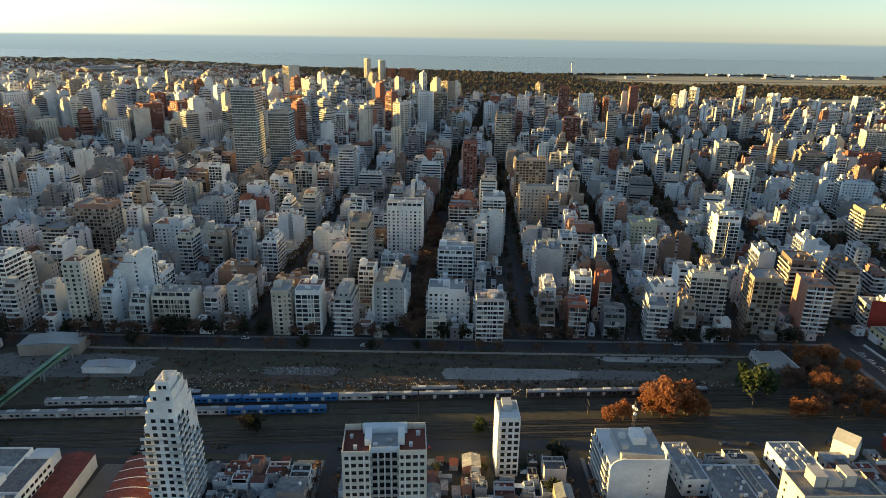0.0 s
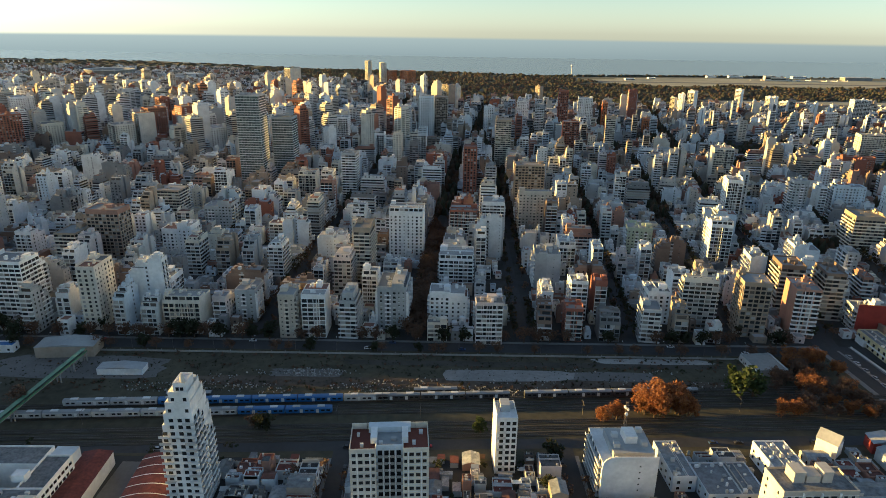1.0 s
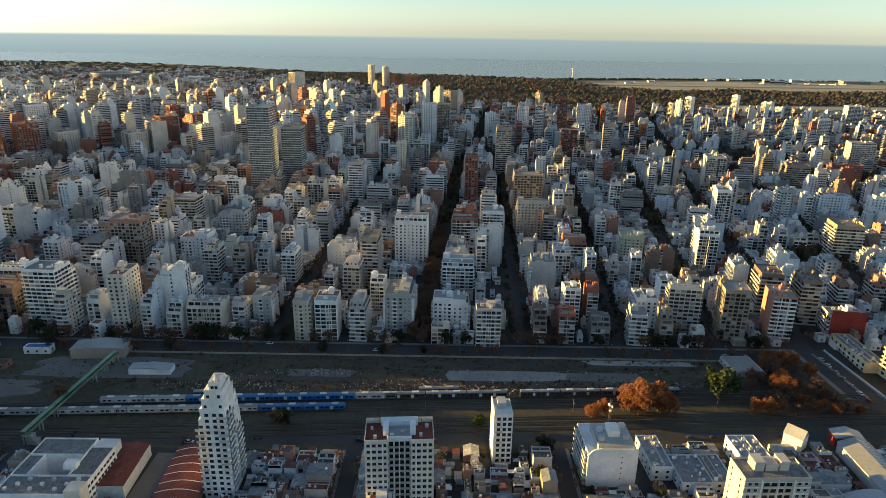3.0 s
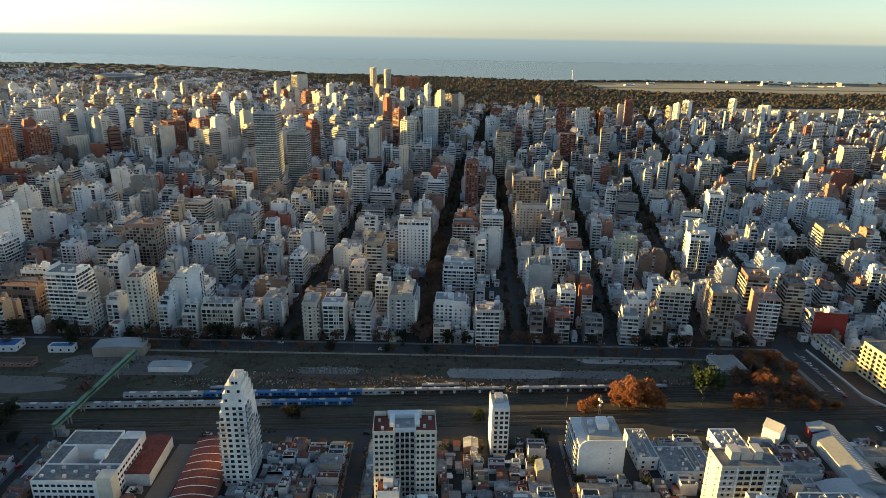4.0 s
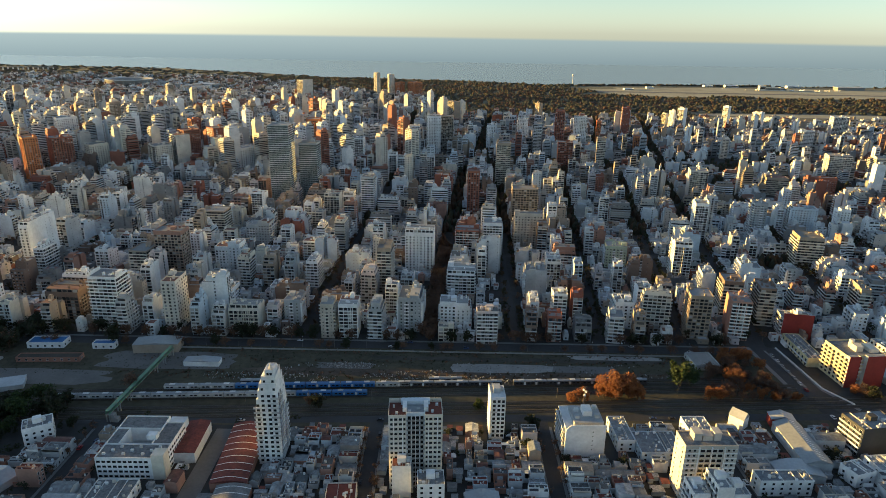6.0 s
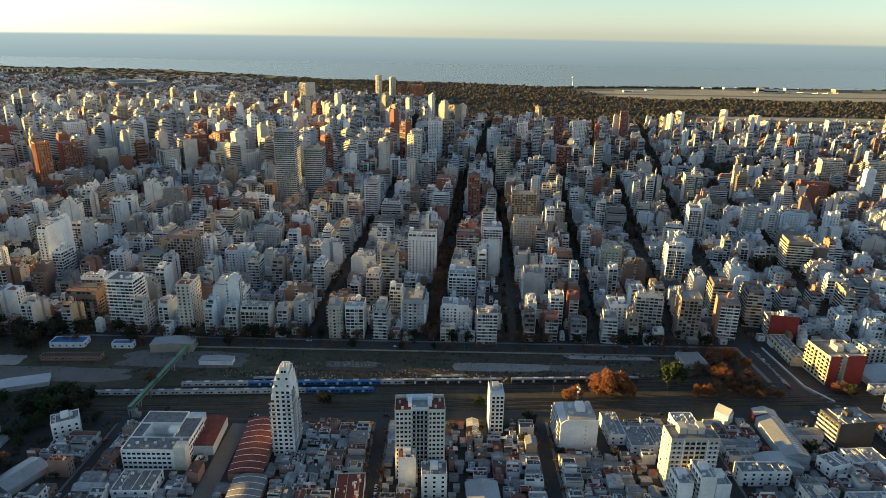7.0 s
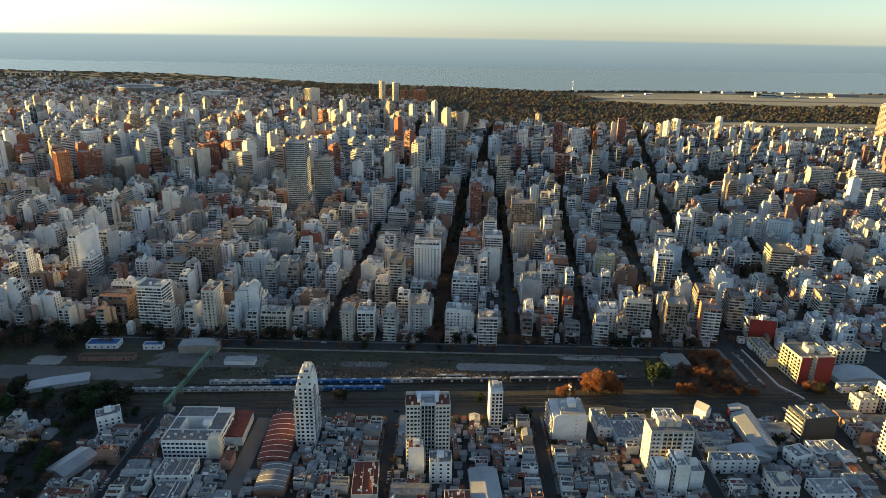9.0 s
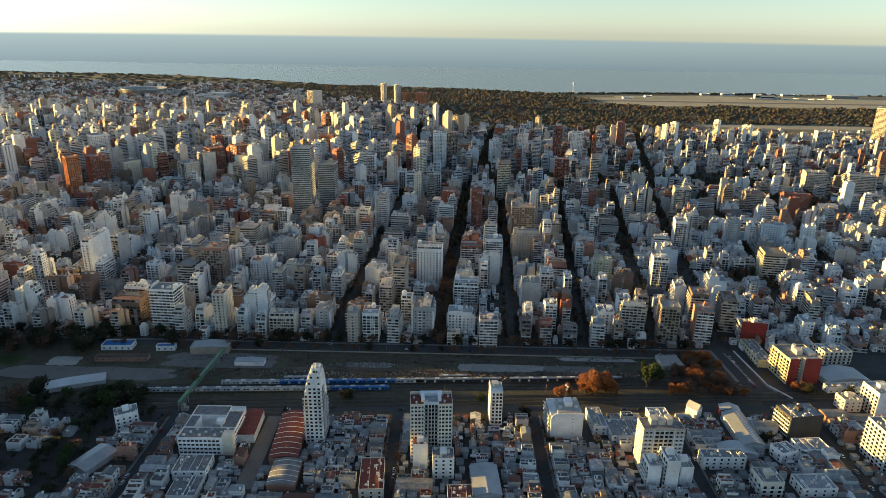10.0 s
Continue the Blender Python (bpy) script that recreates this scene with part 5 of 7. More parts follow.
gable("shed", "grey barrel-roofed shed with pale skylights", "shed", 188.5, 186, 24, 13, 4, 2.5, WALL["grey"], SHEET, 2, arch=True, skylights=5)
simple("building", "white factory building with flat roof", "building", 173.5, 174, 28, 9, 9, "win", "white", 2)


def avenue_block():
    """Yellow balcony block with red party walls."""
    t = thing("apartment_building", "yellow balcony apartment block with red side walls", "apartment building", at(280, 293, 0, 5))
    W, D, H = 27, 26, 22
    part("wall", Geo().tray(-W / 2, -D / 2 + 3.4, W / 2, D / 2, H, H + 0.8), WALL["yellow"], t)
    for a, b_ in ((-13.5, -5.6), (-0.6, 13.5)):
        part("front_wing", Geo().tray(a, -D / 2, b_, -D / 2 + 3.4, H, H + 1.0), WALL["cream"], t)
        part("party_wall", Geo().box(a, -D / 2 - 0.2, 0, b_, -D / 2, H + 1.2), WALL["red"], t, "dark red bare party wall")
    part("roof", Geo().poly([(-13.2, -9.3, H + 0.04), (13.2, -9.3, H + 0.04), (13.2, 12.7, H + 0.04), (-13.2, 12.7, H + 0.04)]), OLD_ROOF, t)
    part("roof_house", Geo().box(-3, -4, H, 2, 2, H + 4), WALL["cream"], t)
    part("roof_house", Geo().box(6, -6, H, 12, 4, H + 2.6), WALL["cream"], t)
    part("water_tank", Geo().tube((-1, 4, H), (-1, 4, H + 5.5), 1.7, 1.7, 14), WALL["cream"], t)
    for i in range(7):
        z = 1.5 + i * 2.85
        balcony(t, "W", W, D, -12.8, -1.5, z, 1.5, WALL["yellow"])
        balcony(t, "W", W, D, 1.5, 12.8, z, 1.5, WALL["yellow"])
        for u in (-10.5, -6.3, -2.1, 2.1, 6.3, 10.5):
            window(t, "W", W, D, u, z + 0.15, 2.4, 2.0)
        balcony(t, "S", W, D - 6.8, -5.4, -0.8, z, 1.2)
        window(t, "S", W, D - 6.8, -3.1, z + 0.15, 2.4, 2.0)
    take(280, 293, 36, 30)


avenue_block()
simple("depot", "low depot with a pale concrete flat roof", "building", 182.5, 308, 18, 19, 3.6, "none", "grey", 4, roof=CONCRETE, busy=False)
simple("building", "long low yellow arcade building beside the avenue", "building", 264, 326, 12, 40, 6.5, "side", "yellow", -2)
simple("apartment_building", "pale yellow apartment block with flat roof", "apartment building", 328, 322, 25, 16, 12, "bal", "cream", 5)
gable("warehouse", "wide warehouse with grey barrel roof", "warehouse", 317, 288, 36, 21, 5, 3, WALL["grey"], SHEET, 6, arch=True)
simple("building", "long white low building beside the warehouse", "building", 309, 271, 29, 7, 5, "win", "white", 5)
simple("building", "cream low building with flat roof", "building", 298, 246, 14, 11, 10, "win", "cream", 5)
simple("apartment_building", "white apartment block with bare walls", "apartment building", 318, 243, 16, 18, 20, "side", "white", 5)
simple("apartment_building", "pale apartment block with bands of balconies", "apartment building", 284, 182, 16, 22, 27, "bal", "bluewhite", 2)
simple("apartment_building", "white balcony apartment block with flat roof", "apartment building", 192, 151, 14, 14, 11, "bal", "cream", 2)
simple("building", "white building with flat terraces", "building", 222, 152, 22, 14, 6, "win", "white", 3)
simple("building", "white terraced building with flat roofs", "building", 118, 205, 24, 20, 6, "win", "bluewhite", 2)
simple("building", "pale workshop with flat roof", "building", 100, 216, 10, 24, 7, "none", "bluewhite", 2)
simple("building", "white building with roof terraces", "building", 146, 218, 14, 20, 8, "win", "white", 2)


take(-132.5, 179, 10, 78)
# ---------------------------------------------------------------- the low houses round the towers
low = random.Random(21)
LOW_ROOF = {
    "flat": mat("flat_house_roof", [(0.11, 0.115, 0.12), (0.16, 0.165, 0.17), (0.075, 0.075, 0.08), (0.22, 0.225, 0.23), (0.13, 0.125, 0.12), (0.055, 0.055, 0.058), (0.30, 0.305, 0.31), (0.09, 0.095, 0.10)], rough=0.85, spread=0.4, stain=0.35, grain=1.4),
    "terrace": mat("tiled_terrace", [(0.15, 0.045, 0.032), (0.10, 0.045, 0.035), (0.18, 0.06, 0.04), (0.12, 0.07, 0.055)], rough=0.85, spread=0.32, stain=0.35),
    "sheet": mat("sheet_house_roof", [(0.26, 0.28, 0.30), (0.17, 0.18, 0.19), (0.12, 0.13, 0.135), (0.36, 0.37, 0.38), (0.13, 0.06, 0.045), (0.20, 0.21, 0.22)], rough=0.55, metal=0.2, spread=0.4, stain=0.35),
}
LOW_PAINT = ("white",) * 2 + ("chalk",) * 4 + ("palegrey",) * 5 + ("bluewhite",) * 2 + ("grey",) * 5 + ("beige", "tan", "tan", "brick", "brick", "darkgrey", "darkgrey", "brown", "pinkish")


def pitched(g, x0, y0, x1, y1, z, rise, along_x):
    n = len(g.v)
    if along_x:
        m = (y0 + y1) / 2
        g.v += [(x0, y0, z), (x1, y0, z), (x1, m, z + rise), (x0, m, z + rise), (x0, y1, z), (x1, y1, z)]
    else:
        m = (x0 + x1) / 2
        g.v += [(x0, y1, z), (x0, y0, z), (m, y0, z + rise), (m, y1, z + rise), (x1, y1, z), (x1, y0, z)]
    g.f += [(n, n + 1, n + 2, n + 3), (n + 3, n + 2, n + 5, n + 4), (n, n + 3, n + 4), (n + 1, n + 5, n + 2)]
    g.m += [1, 1, 0, 0]


def plot(x, y, width, length, s, rng):
    """One narrow city plot: a street house, then patios, wings and sheds towards the middle of the block. s is +1 or -1 along x."""
    def clear(b0, b1):
        xa, xb = sorted((x + s * b0, x + s * b1))
        return is_free((xa + xb) / 2, y, xb - xa - 0.3, width - 0.3)

    colour = rng.choice(LOW_PAINT)
    segs, b = [], 0.0
    hall = rng.random() < 0.12
    while b < length - 2.5:
        dep = min(rng.uniform(6, 11) if not segs else rng.uniform(3.5, 8), length - b)
        if hall:
            dep = min(rng.uniform(14, 24), length - b)
        if clear(b, b + dep):
            segs.append((b, b + dep, "hall" if hall and dep > 9 else "body"))
        b += dep
        gap = rng.choice((1.0, 1.4, 2.0, 2.8, 3.8)) if not hall else 1.6
        if clear(b, min(b + gap, length)) and b + gap < length:
            segs.append((b, b + gap, "patio"))
        b += gap
    if not any(k != "patio" for _, _, k in segs):
        return None
    first = rng.choice(("flat", "flat", "flat", "terrace", "sheet") if x < 60 else ("flat", "flat", "terrace", "sheet", "sheet"))
    words = {"flat": "flat grey roofs", "terrace": "tiled red roof terraces", "sheet": "pale sheet-metal roofs"}[first]
    t = thing("house", f"low {COLOUR_WORDS.get(colour, colour)} row house with {words} and patios", "house", at(x, y, 0, 0 if s > 0 else 180), "low houses")
    extra = Geo()
    storeys = rng.choice((1, 1, 1, 2, 2, 2, 3)) if not hall else 2
    h2 = width / 2 - 0.06
    for q, (b0, b1, kind) in enumerate(segs):
        if kind == "patio":
            side = rng.choice((-1, 1))
            ya, yb = sorted((side * h2, side * (h2 - 0.2)))
            part("patio_wall", Geo().box(b0, ya, 0, b1, yb, rng.uniform(2.2, 3.4)), WALL[colour], t)
            if rng.random() < 0.4 and b1 - b0 > 2.2:  # an awning or passage roof over a part of the patio
                hz = rng.uniform(2.4, 3.0)
                ya, yb = sorted((-side * h2, -side * h2 * rng.uniform(0.0, 0.5)))
                extra.box(b0 + 0.02, ya, hz, b1 - 0.02, yb, hz + 0.12)
            continue
        n = storeys if q == 0 else rng.choice((1, 1, 1, 1, 2))
        H = n * 2.95 + rng.uniform(0.1, 0.9)
        roof = first if q == 0 else rng.choice(("flat", "flat", "terrace", "terrace", "sheet", "sheet"))
        lo, hi = -h2, h2
        if q and rng.random() < 0.35:
            lo, hi = rng.choice(((-h2, h2 * 0.35), (-h2 * 0.35, h2)))
        g = Geo()
        name = "street_house" if q == 0 else ("hall" if kind == "hall" else "rear_wing")
        paint = WALL[colour if q == 0 else rng.choice((colour, colour, "palegrey", "grey", "brick"))]
        if kind == "hall" or (roof == "sheet" and b1 - b0 > 4):
            g.box(b0, lo, 0, b1, hi, H)
            pitched(g, b0 - 0.15, lo - 0.02, b1 + 0.15, hi + 0.02, H + 0.02, rng.uniform(0.4, 1.5), b1 - b0 > hi - lo)
            part(name, g, [paint, LOW_ROOF["sheet"]], t)
            if rng.random() < 0.7:
                c = rng.uniform(b0 + 1, b1 - 1)
                extra.box(c - 0.5, lo + 0.6, H, c + 0.5, lo + 1.6, H + rng.uniform(0.9, 1.7))
            continue
        cut = lo + (hi - lo) * rng.uniform(0.35, 0.65)
        for ya, yb, up in ((lo, cut, 0.0), (cut, hi, rng.choice((0.0, -0.5, 0.6, 1.2, -0.9)))):
            par = rng.uniform(0.3, 0.9)
            g.tray(b0, ya, b1, yb, H + up, H + up + par, 0.18)
            g.poly([(b0 + 0.2, ya + 0.2, H + up + 0.05), (b1 - 0.2, ya + 0.2, H + up + 0.05), (b1 - 0.2, yb - 0.2, H + up + 0.05), (b0 + 0.2, yb - 0.2, H + up + 0.05)], 1)
            for _ in range(rng.randint(1, 3)):
                e = rng.uniform(0.2, 0.6)
                if yb - ya > 2.2 * e + 0.8:
                    c, ay = rng.uniform(b0 + 1.0, b1 - 1.0), rng.uniform(ya + e + 0.3, yb - e - 0.3)
                    extra.box(c - e, ay - e * 0.7, H + up + 0.06, c + e, ay + e * 0.7, H + up + rng.uniform(0.4, 1.6))
        part(name, g, [paint, LOW_ROOF[roof if roof != "sheet" else "flat"]], t)
        if rng.random() < 0.4 and b1 - b0 > 4.5:  # a room or stair head on the roof
            L = rng.uniform(2.0, min(4.0, b1 - b0 - 1.5))
            c = rng.uniform(b0 + 0.3, b1 - L - 0.3)
            ya, yb = (lo, cut - 0.3) if rng.random() < 0.5 else (cut + 0.3, hi)
            part("roof_room", Geo().box(c, ya + 0.02, H - 0.8, c + L, yb - 0.02, H + rng.uniform(2.3, 2.8)).poly([(c + 0.1, ya + 0.1, H + 2.85), (c + L - 0.1, ya + 0.1, H + 2.85), (c + L - 0.1, yb - 0.1, H + 2.85), (c + 0.1, yb - 0.1, H + 2.85)], 1), [paint, LOW_ROOF["flat"]], t)
        if rng.random() < 0.35:  # the party wall between two plots stands higher
            sd = rng.choice((-1, 1))
            extra.box(b0 + 0.4, (lo if sd < 0 else hi - 0.2), H + 0.2, b1 - 0.2, (lo + 0.2 if sd < 0 else hi), H + rng.uniform(1.0, 2.4))
    if extra.v:
        tagged(part("roof_clutter", extra, WALL["mixed"], t), kind="stuff")
    b0, b1, kind = segs[0]
    if b0 == 0 and kind == "body":
        for i in range(storeys):
            for u in (-width * 0.24, width * 0.24):
                window(t, "W", 0, width, u, i * 2.95 + 0.8, 1.2, 1.5)
        if rng.random() < 0.4:
            z = 2.9 * storeys
            part("water_tank", Geo().tube((b0 + 2, 0.5, z - 0.5), (b0 + 2, 0.5, z + 2.2), 0.62, 0.58, 10), WALL["bluewhite"], t)
    for b0, b1, kind in segs:
        if kind != "patio":
            xa, xb = sorted((x + s * b0, x + s * b1))
            take((xa + xb) / 2, y, xb - xa, width, 0.0)
    return t


for xa, xb in ((-392, -307), (-299, -211), (-199, -50), (-38, 50), (62, 149), (161, 250), (269, 350)):
    mid = (xa + xb) / 2
    for s, x in ((1, xa), (-1, xb)):
        y = 112.0
        while True:
            wd = low.choice((6.2, 7.4, 8.66, 8.66, 8.66, 10.2))
            if y + wd > 231 + 0.042 * x - 8:
                break
            if xa > -205 or low.random() < 0.62:
                plot(x, y + wd / 2, wd - 0.06, (xb - xa) / 2 - (low.uniform(0.2, 5) if xa > -205 else low.uniform(4, 20)), s, low)
            y += wd

# lean-tos, patio roofs and sheds in what is left of the yards
lean = {k: Geo() for k in LOW_ROOF}
lean_walls = Geo()
for _ in range(6500):
    x, y = low.uniform(-392, 350), low.uniform(114, 234)
    if y > 231 + 0.042 * x - 8 or any(abs(x - q) < 6.5 for q in (-205, -44, 56, 155, 259)) or x < -205:
        continue
    w, d, h = low.uniform(2.2, 7), low.uniform(2.0, 6), low.choice((2.2, 2.4, 2.6, 2.8))
    if is_free(x, y, w, d):
        take(x, y, w, d, -0.2)
        lean_walls.add(Geo().box(-w / 2, -d / 2, 0, w / 2, d / 2, h), at(x, y))
        lean[low.choice(("flat", "flat", "terrace", "sheet"))].add(Geo().box(-w / 2 - 0.15, -d / 2 - 0.15, h, w / 2 + 0.15, d / 2 + 0.15, h + 0.12), at(x, y))
setting("backyard_sheds", lean_walls, WALL["grey"], "small plastered backyard sheds and lean-tos", "sheds", kind="stuff")
for k, g in lean.items():
    setting("shed_roofs", g, LOW_ROOF[k], f"small {dict(flat='grey', terrace='red-brown', sheet='sheet-metal')[k]} shed roofs in the yards", "roofs", kind="stuff")


# ---------------------------------------------------------------- trees
def crown_geo(rng, r, h, z0, leaves, size, blobs=9):
    g = Geo()
    cs = []
    for _ in range(blobs):
        a, q = rng.uniform(0, 6.283), rng.uniform(0.05, 0.85)
        cs.append((math.cos(a) * r * q, math.sin(a) * r * q, z0 + h * rng.uniform(0.2, 0.8), r * rng.uniform(0.22, 0.5)))
    for i in range(leaves):
        cx, cy, cz, cr = cs[i % blobs]
        d = Vector((rng.gauss(0, 1), rng.gauss(0, 1), rng.gauss(0, 0.8))).normalized() * cr * rng.uniform(0.55, 1.05)
        p = Vector((cx, cy, cz)) + d
        u = Vector((rng.gauss(0, 1), rng.gauss(0, 1), rng.gauss(0, 0.6))).normalized()
        w = u.cross(Vector((rng.gauss(0, 1), rng.gauss(0, 1), rng.gauss(0, 1)))).normalized()
        s = size * rng.uniform(0.6, 1.3)
        g.poly([p - u * s, p + w * s * 0.7, p + u * s, p - w * s * 0.7])
    return g


def trunk_geo(rng, r, z0, h):
    g = Geo()
    g.tube((0, 0, 0), (0.1, 0, z0 * 0.7), 0.32, 0.24)
    for k in range(5):
        a = 6.283 * k / 5 + rng.uniform(-0.4, 0.4)
        mid = (math.cos(a) * r * 0.3, math.sin(a) * r * 0.3, z0 + h * 0.2)
        g.tube((0.1, 0, z0 * 0.65), mid, 0.17, 0.1, 5)
        g.tube(mid, (math.cos(a + 0.3) * r * 0.65, math.sin(a + 0.3) * r * 0.65, z0 + h * 0.62), 0.1, 0.03, 5)
    return g


TREES = {}


def tree(kind, x, y, s=1.0, where="on a street"):
    words = {"orange": "plane tree with orange autumn leaves", "brown": "street tree with brown autumn leaves", "green": "dense dark green tree", "dark": "dark evergreen tree"}[kind]
    rng = random.Random(int(x * 7 + y * 13))
    variant = (kind, rng.randint(0, 1))
    m = at(x, y, 0, rng.uniform(0, 360)) @ Matrix.Diagonal((s, s, s * rng.uniform(0.9, 1.1), 1))
    if variant not in TREES:
        r2 = random.Random(str(variant))
        n, sz = {"orange": (2500, 0.32), "brown": (700, 0.38), "green": (1500, 0.45), "dark": (800, 0.52)}[kind]
        top = thing("tree", f"{words}, {where}", "tree", m, "trees")
        part("trunk", trunk_geo(r2, 4.2, 3.2, 6.5), BARK, top)
        part("crown", crown_geo(r2, 4.2, 7.2, 1.6, n, sz, 26), LEAF[kind], top)
        TREES[variant] = top
        return top
    ob = copy_thing(TREES[variant], m)
    ob.scale = (s, s, s)
    ob["label"] = f"{words}, {where}"
    return ob


tr = random.Random(5)
PLANTED = []
for k, y in [(k, y) for k in sorted(range(len(STREET_X)), key=lambda q: abs(STREET_X[q])) for y in range(342, 620, 12)]:
    x = street_at(k, y)
    if abs(x) > 0.7 * (y + 180):
        continue
    kind = {-18: "brown", 50: "dark", -113: "dark", 115: "dark", 178: "dark", 235: "dark"}.get(STREET_X[k], "brown")
    for side in (-1, 1):
        if len(PLANTED) < 36 and tr.random() < (0.95 if STREET_X[k] == -18 else 0.3):
            PLANTED.append(1)
            tree(kind if tr.random() < 0.8 else "brown", x + side * 3.6, y + tr.uniform(-3, 3), tr.uniform(0.8, 1.1) * (1.4 if STREET_X[k] == -18 else 1))
for x in range(-330, 215, 9):
    if tr.random() < 0.7:
        tree(tr.choice(("brown", "brown", "brown", "dark")), x + tr.uniform(-3, 3), 334.8, tr.uniform(0.9, 1.4), "beside the avenue")
    if tr.random() < 0.45:
        tree(tr.choice(("brown", "brown", "brown", "dark")), x + tr.uniform(-3, 3), 320.6, tr.uniform(0.7, 1.1), "beside the avenue")
# the grove beside the yard
for dx, dy, q in ((0, 0, 2.1), (-8, 2, 1.7), (8, 1, 1.8), (3, 6, 1.9), (-4, -3, 1.5), (13, -2, 1.4)):
    tree("orange", 109 + dx, 260 + dy, q, "by the rail yard")
tree("orange", 101, 260, 1.1, "by the rail yard")
tree("orange", 118, 260, 1.3, "by the rail yard")
tree("orange", 86, 255, 1.15, "by the rail yard")
tree("orange", 79, 253, 0.95, "by the rail yard")
tree("green", 156, 276, 2.1, "in the grove")
tree("green", 163, 278, 1.6, "in the grove")
tree("orange", 170, 260, 1.2, "in the grove")
for x in range(177, 230, 7):
    tree("orange" if tr.random() < 0.6 else "brown", x, 261 + tr.uniform(-2, 2), tr.uniform(0.85, 1.1), "beside the road")
for _ in range(44):
    x, y, q = tr.uniform(174, 226), tr.uniform(268, 318), tr.uniform(0.8, 1.25)
    if is_free(x, y, 6, 6):
        tree(tr.choice(("orange", "brown", "brown", "brown")), x, y, q, "in the grove")
for _ in range(26):
    x, y = tr.uniform(266, 400), tr.uniform(262, 272)
    if is_free(x, y, 4, 4):
        tree(tr.choice(("brown", "brown", "dark", "orange")), x, y, tr.uniform(0.7, 1.1), "beside the tracks")
tree("green", 18.5, 243, 0.9, "beside the tracks")
tree("dark", -82, 241, 1.2, "beside the tracks")
tree("brown", -88, 243, 1.0, "beside the tracks")
tree("brown", -208, 259, 1.4, "beside the sheds")
for _ in range(34):
    tree(tr.choice(("dark", "dark", "dark", "green", "brown")), tr.uniform(-400, -236), tr.uniform(220, 240), tr.uniform(1.1, 1.8), "beside the tracks")
for _ in range(26):
    tree(tr.choice(("dark", "dark", "brown")), tr.uniform(-420, -250), tr.uniform(324, 344), tr.uniform(1.0, 1.7), "beside the avenue")

for x, y, q in ((46, 212, 1.1), (49, 221, 1.2), (44, 203, 0.9), (64, 190, 0.8), (-60, 206, 1.0), (-36, 200, 0.8), (-47, 150, 0.9), (-39, 170, 0.8), (-50, 188, 0.9), (150, 196, 0.9), (214, 199, 1.0), (218, 193, 0.8), (95, 190, 0.8)):
    tree("brown" if x < 0 else "dark", x, y, q, "between low houses")
for _ in range(64):
    x, y = tr.uniform(-345, -206), tr.uniform(122, 218)
    if is_free(x, y, 3, 3) and abs(x + 205) > 5:
        tree(tr.choice(("dark", "dark", "green", "brown")), x, y, tr.uniform(0.7, 1.2), "between low houses")

for _ in range(18):
    tree(tr.choice(("dark", "dark", "brown")), tr.uniform(-400, -315), tr.uniform(302, 322), tr.uniform(1.2, 1.9), "beside the yard")
# bushes and small trees in the backyards
g = Geo()
yards = random.Random(31)
for _ in range(1500):
    x, y = yards.uniform(-380, 380), yards.uniform(116, 226)
    if (x > -205 and yards.random() < 0.72) or not is_free(x, y, 2, 2) or any(abs(x - q) < 5 for q in (-205, -44, 56, 155, 259)):
        continue
    r = yards.uniform(1.4, 3.2)
    g.add(crown_geo(yards, r, r * 1.6, 0.5 + r * 0.4, 46, 0.6, 5), at(x, y))
setting("backyard_greenery", g, LEAF["dark"], "dark bushes and small trees in backyards", "bushes", kind="stuff")

g, poles = Geo(), Geo()
for q, share in ((-205, 0.4), (-44, 0.7), (56, 0.5), (155, 0.3), (259, 0.15)):
    for y in range(118, 222, 8):
        for side in (-4.6, 4.6):
            if yards.random() < share:
                x, r = q + side + yards.uniform(-0.5, 0.5), yards.uniform(1.8, 3.0)
                g.add(crown_geo(yards, r, r * 1.7, 2.2, 90, 0.5, 7), at(x, y))
                poles.tube((x, y, 0), (x, y, 4.2), 0.16, 0.1, 5)
setting("street_greenery", g, LEAF["brown"], "thin brown autumn crowns along the side streets", "trees", kind="stuff")
setting("tree_stems", poles, BARK, "slim dark stems of the side street trees", "trees", kind="stuff")

# trees that close over the city streets behind the avenue
planes, stems = {"dark": Geo(), "brown": Geo(), "street": Geo()}, Geo()
for k in range(len(STREET_X)):
    for y in range(345, 640, 9):
        x0 = street_at(k, y)
        if abs(x0) > 0.72 * (y + 190) or any(-12 < y - c < -1 for c in CROSS_Y):
            continue
        for side in (-1, 1):
            if yards.random() < (0.8 if STREET_X[k] > -30 else 0.6):
                x, r = x0 + side * (HALF.get(STREET_X[k], 7.0) - 3.2) + yards.uniform(-0.6, 0.6), yards.uniform(2.6, 4.2)
                kind = yards.choice(("brown", "brown", "street") if STREET_X[k] in (-18, -113) else ("dark", "street", "street", "brown"))
                planes[kind].add(crown_geo(yards, r, r * 2.0, 2.8, 95, 0.75, 9), at(x, y + yards.uniform(-2, 2)))
                stems.tube((x, y, 0), (x, y, 5.5), 0.22, 0.12, 5)
for kind, g in planes.items():
    setting("street_trees", g, LEAF[kind], f"rows of {dict(dark='dark green', brown='thin brown', street='olive')[kind]} trees closing over narrow streets", "trees", kind="stuff")
setting("street_tree_stems", stems, BARK, "slim dark stems of the street trees", "trees", kind="stuff")

# far woods, and the trees of the far streets
g = Geo()
wood = random.Random(9)
blob = [(math.cos(a) * c, math.sin(a) * c, z) for z, c in ((0.0, 1.0), (0.65, 0.78)) for a in (0, 1.2566, 2.5133, 3.7699, 5.0265)] + [(0, 0, 1.0)]
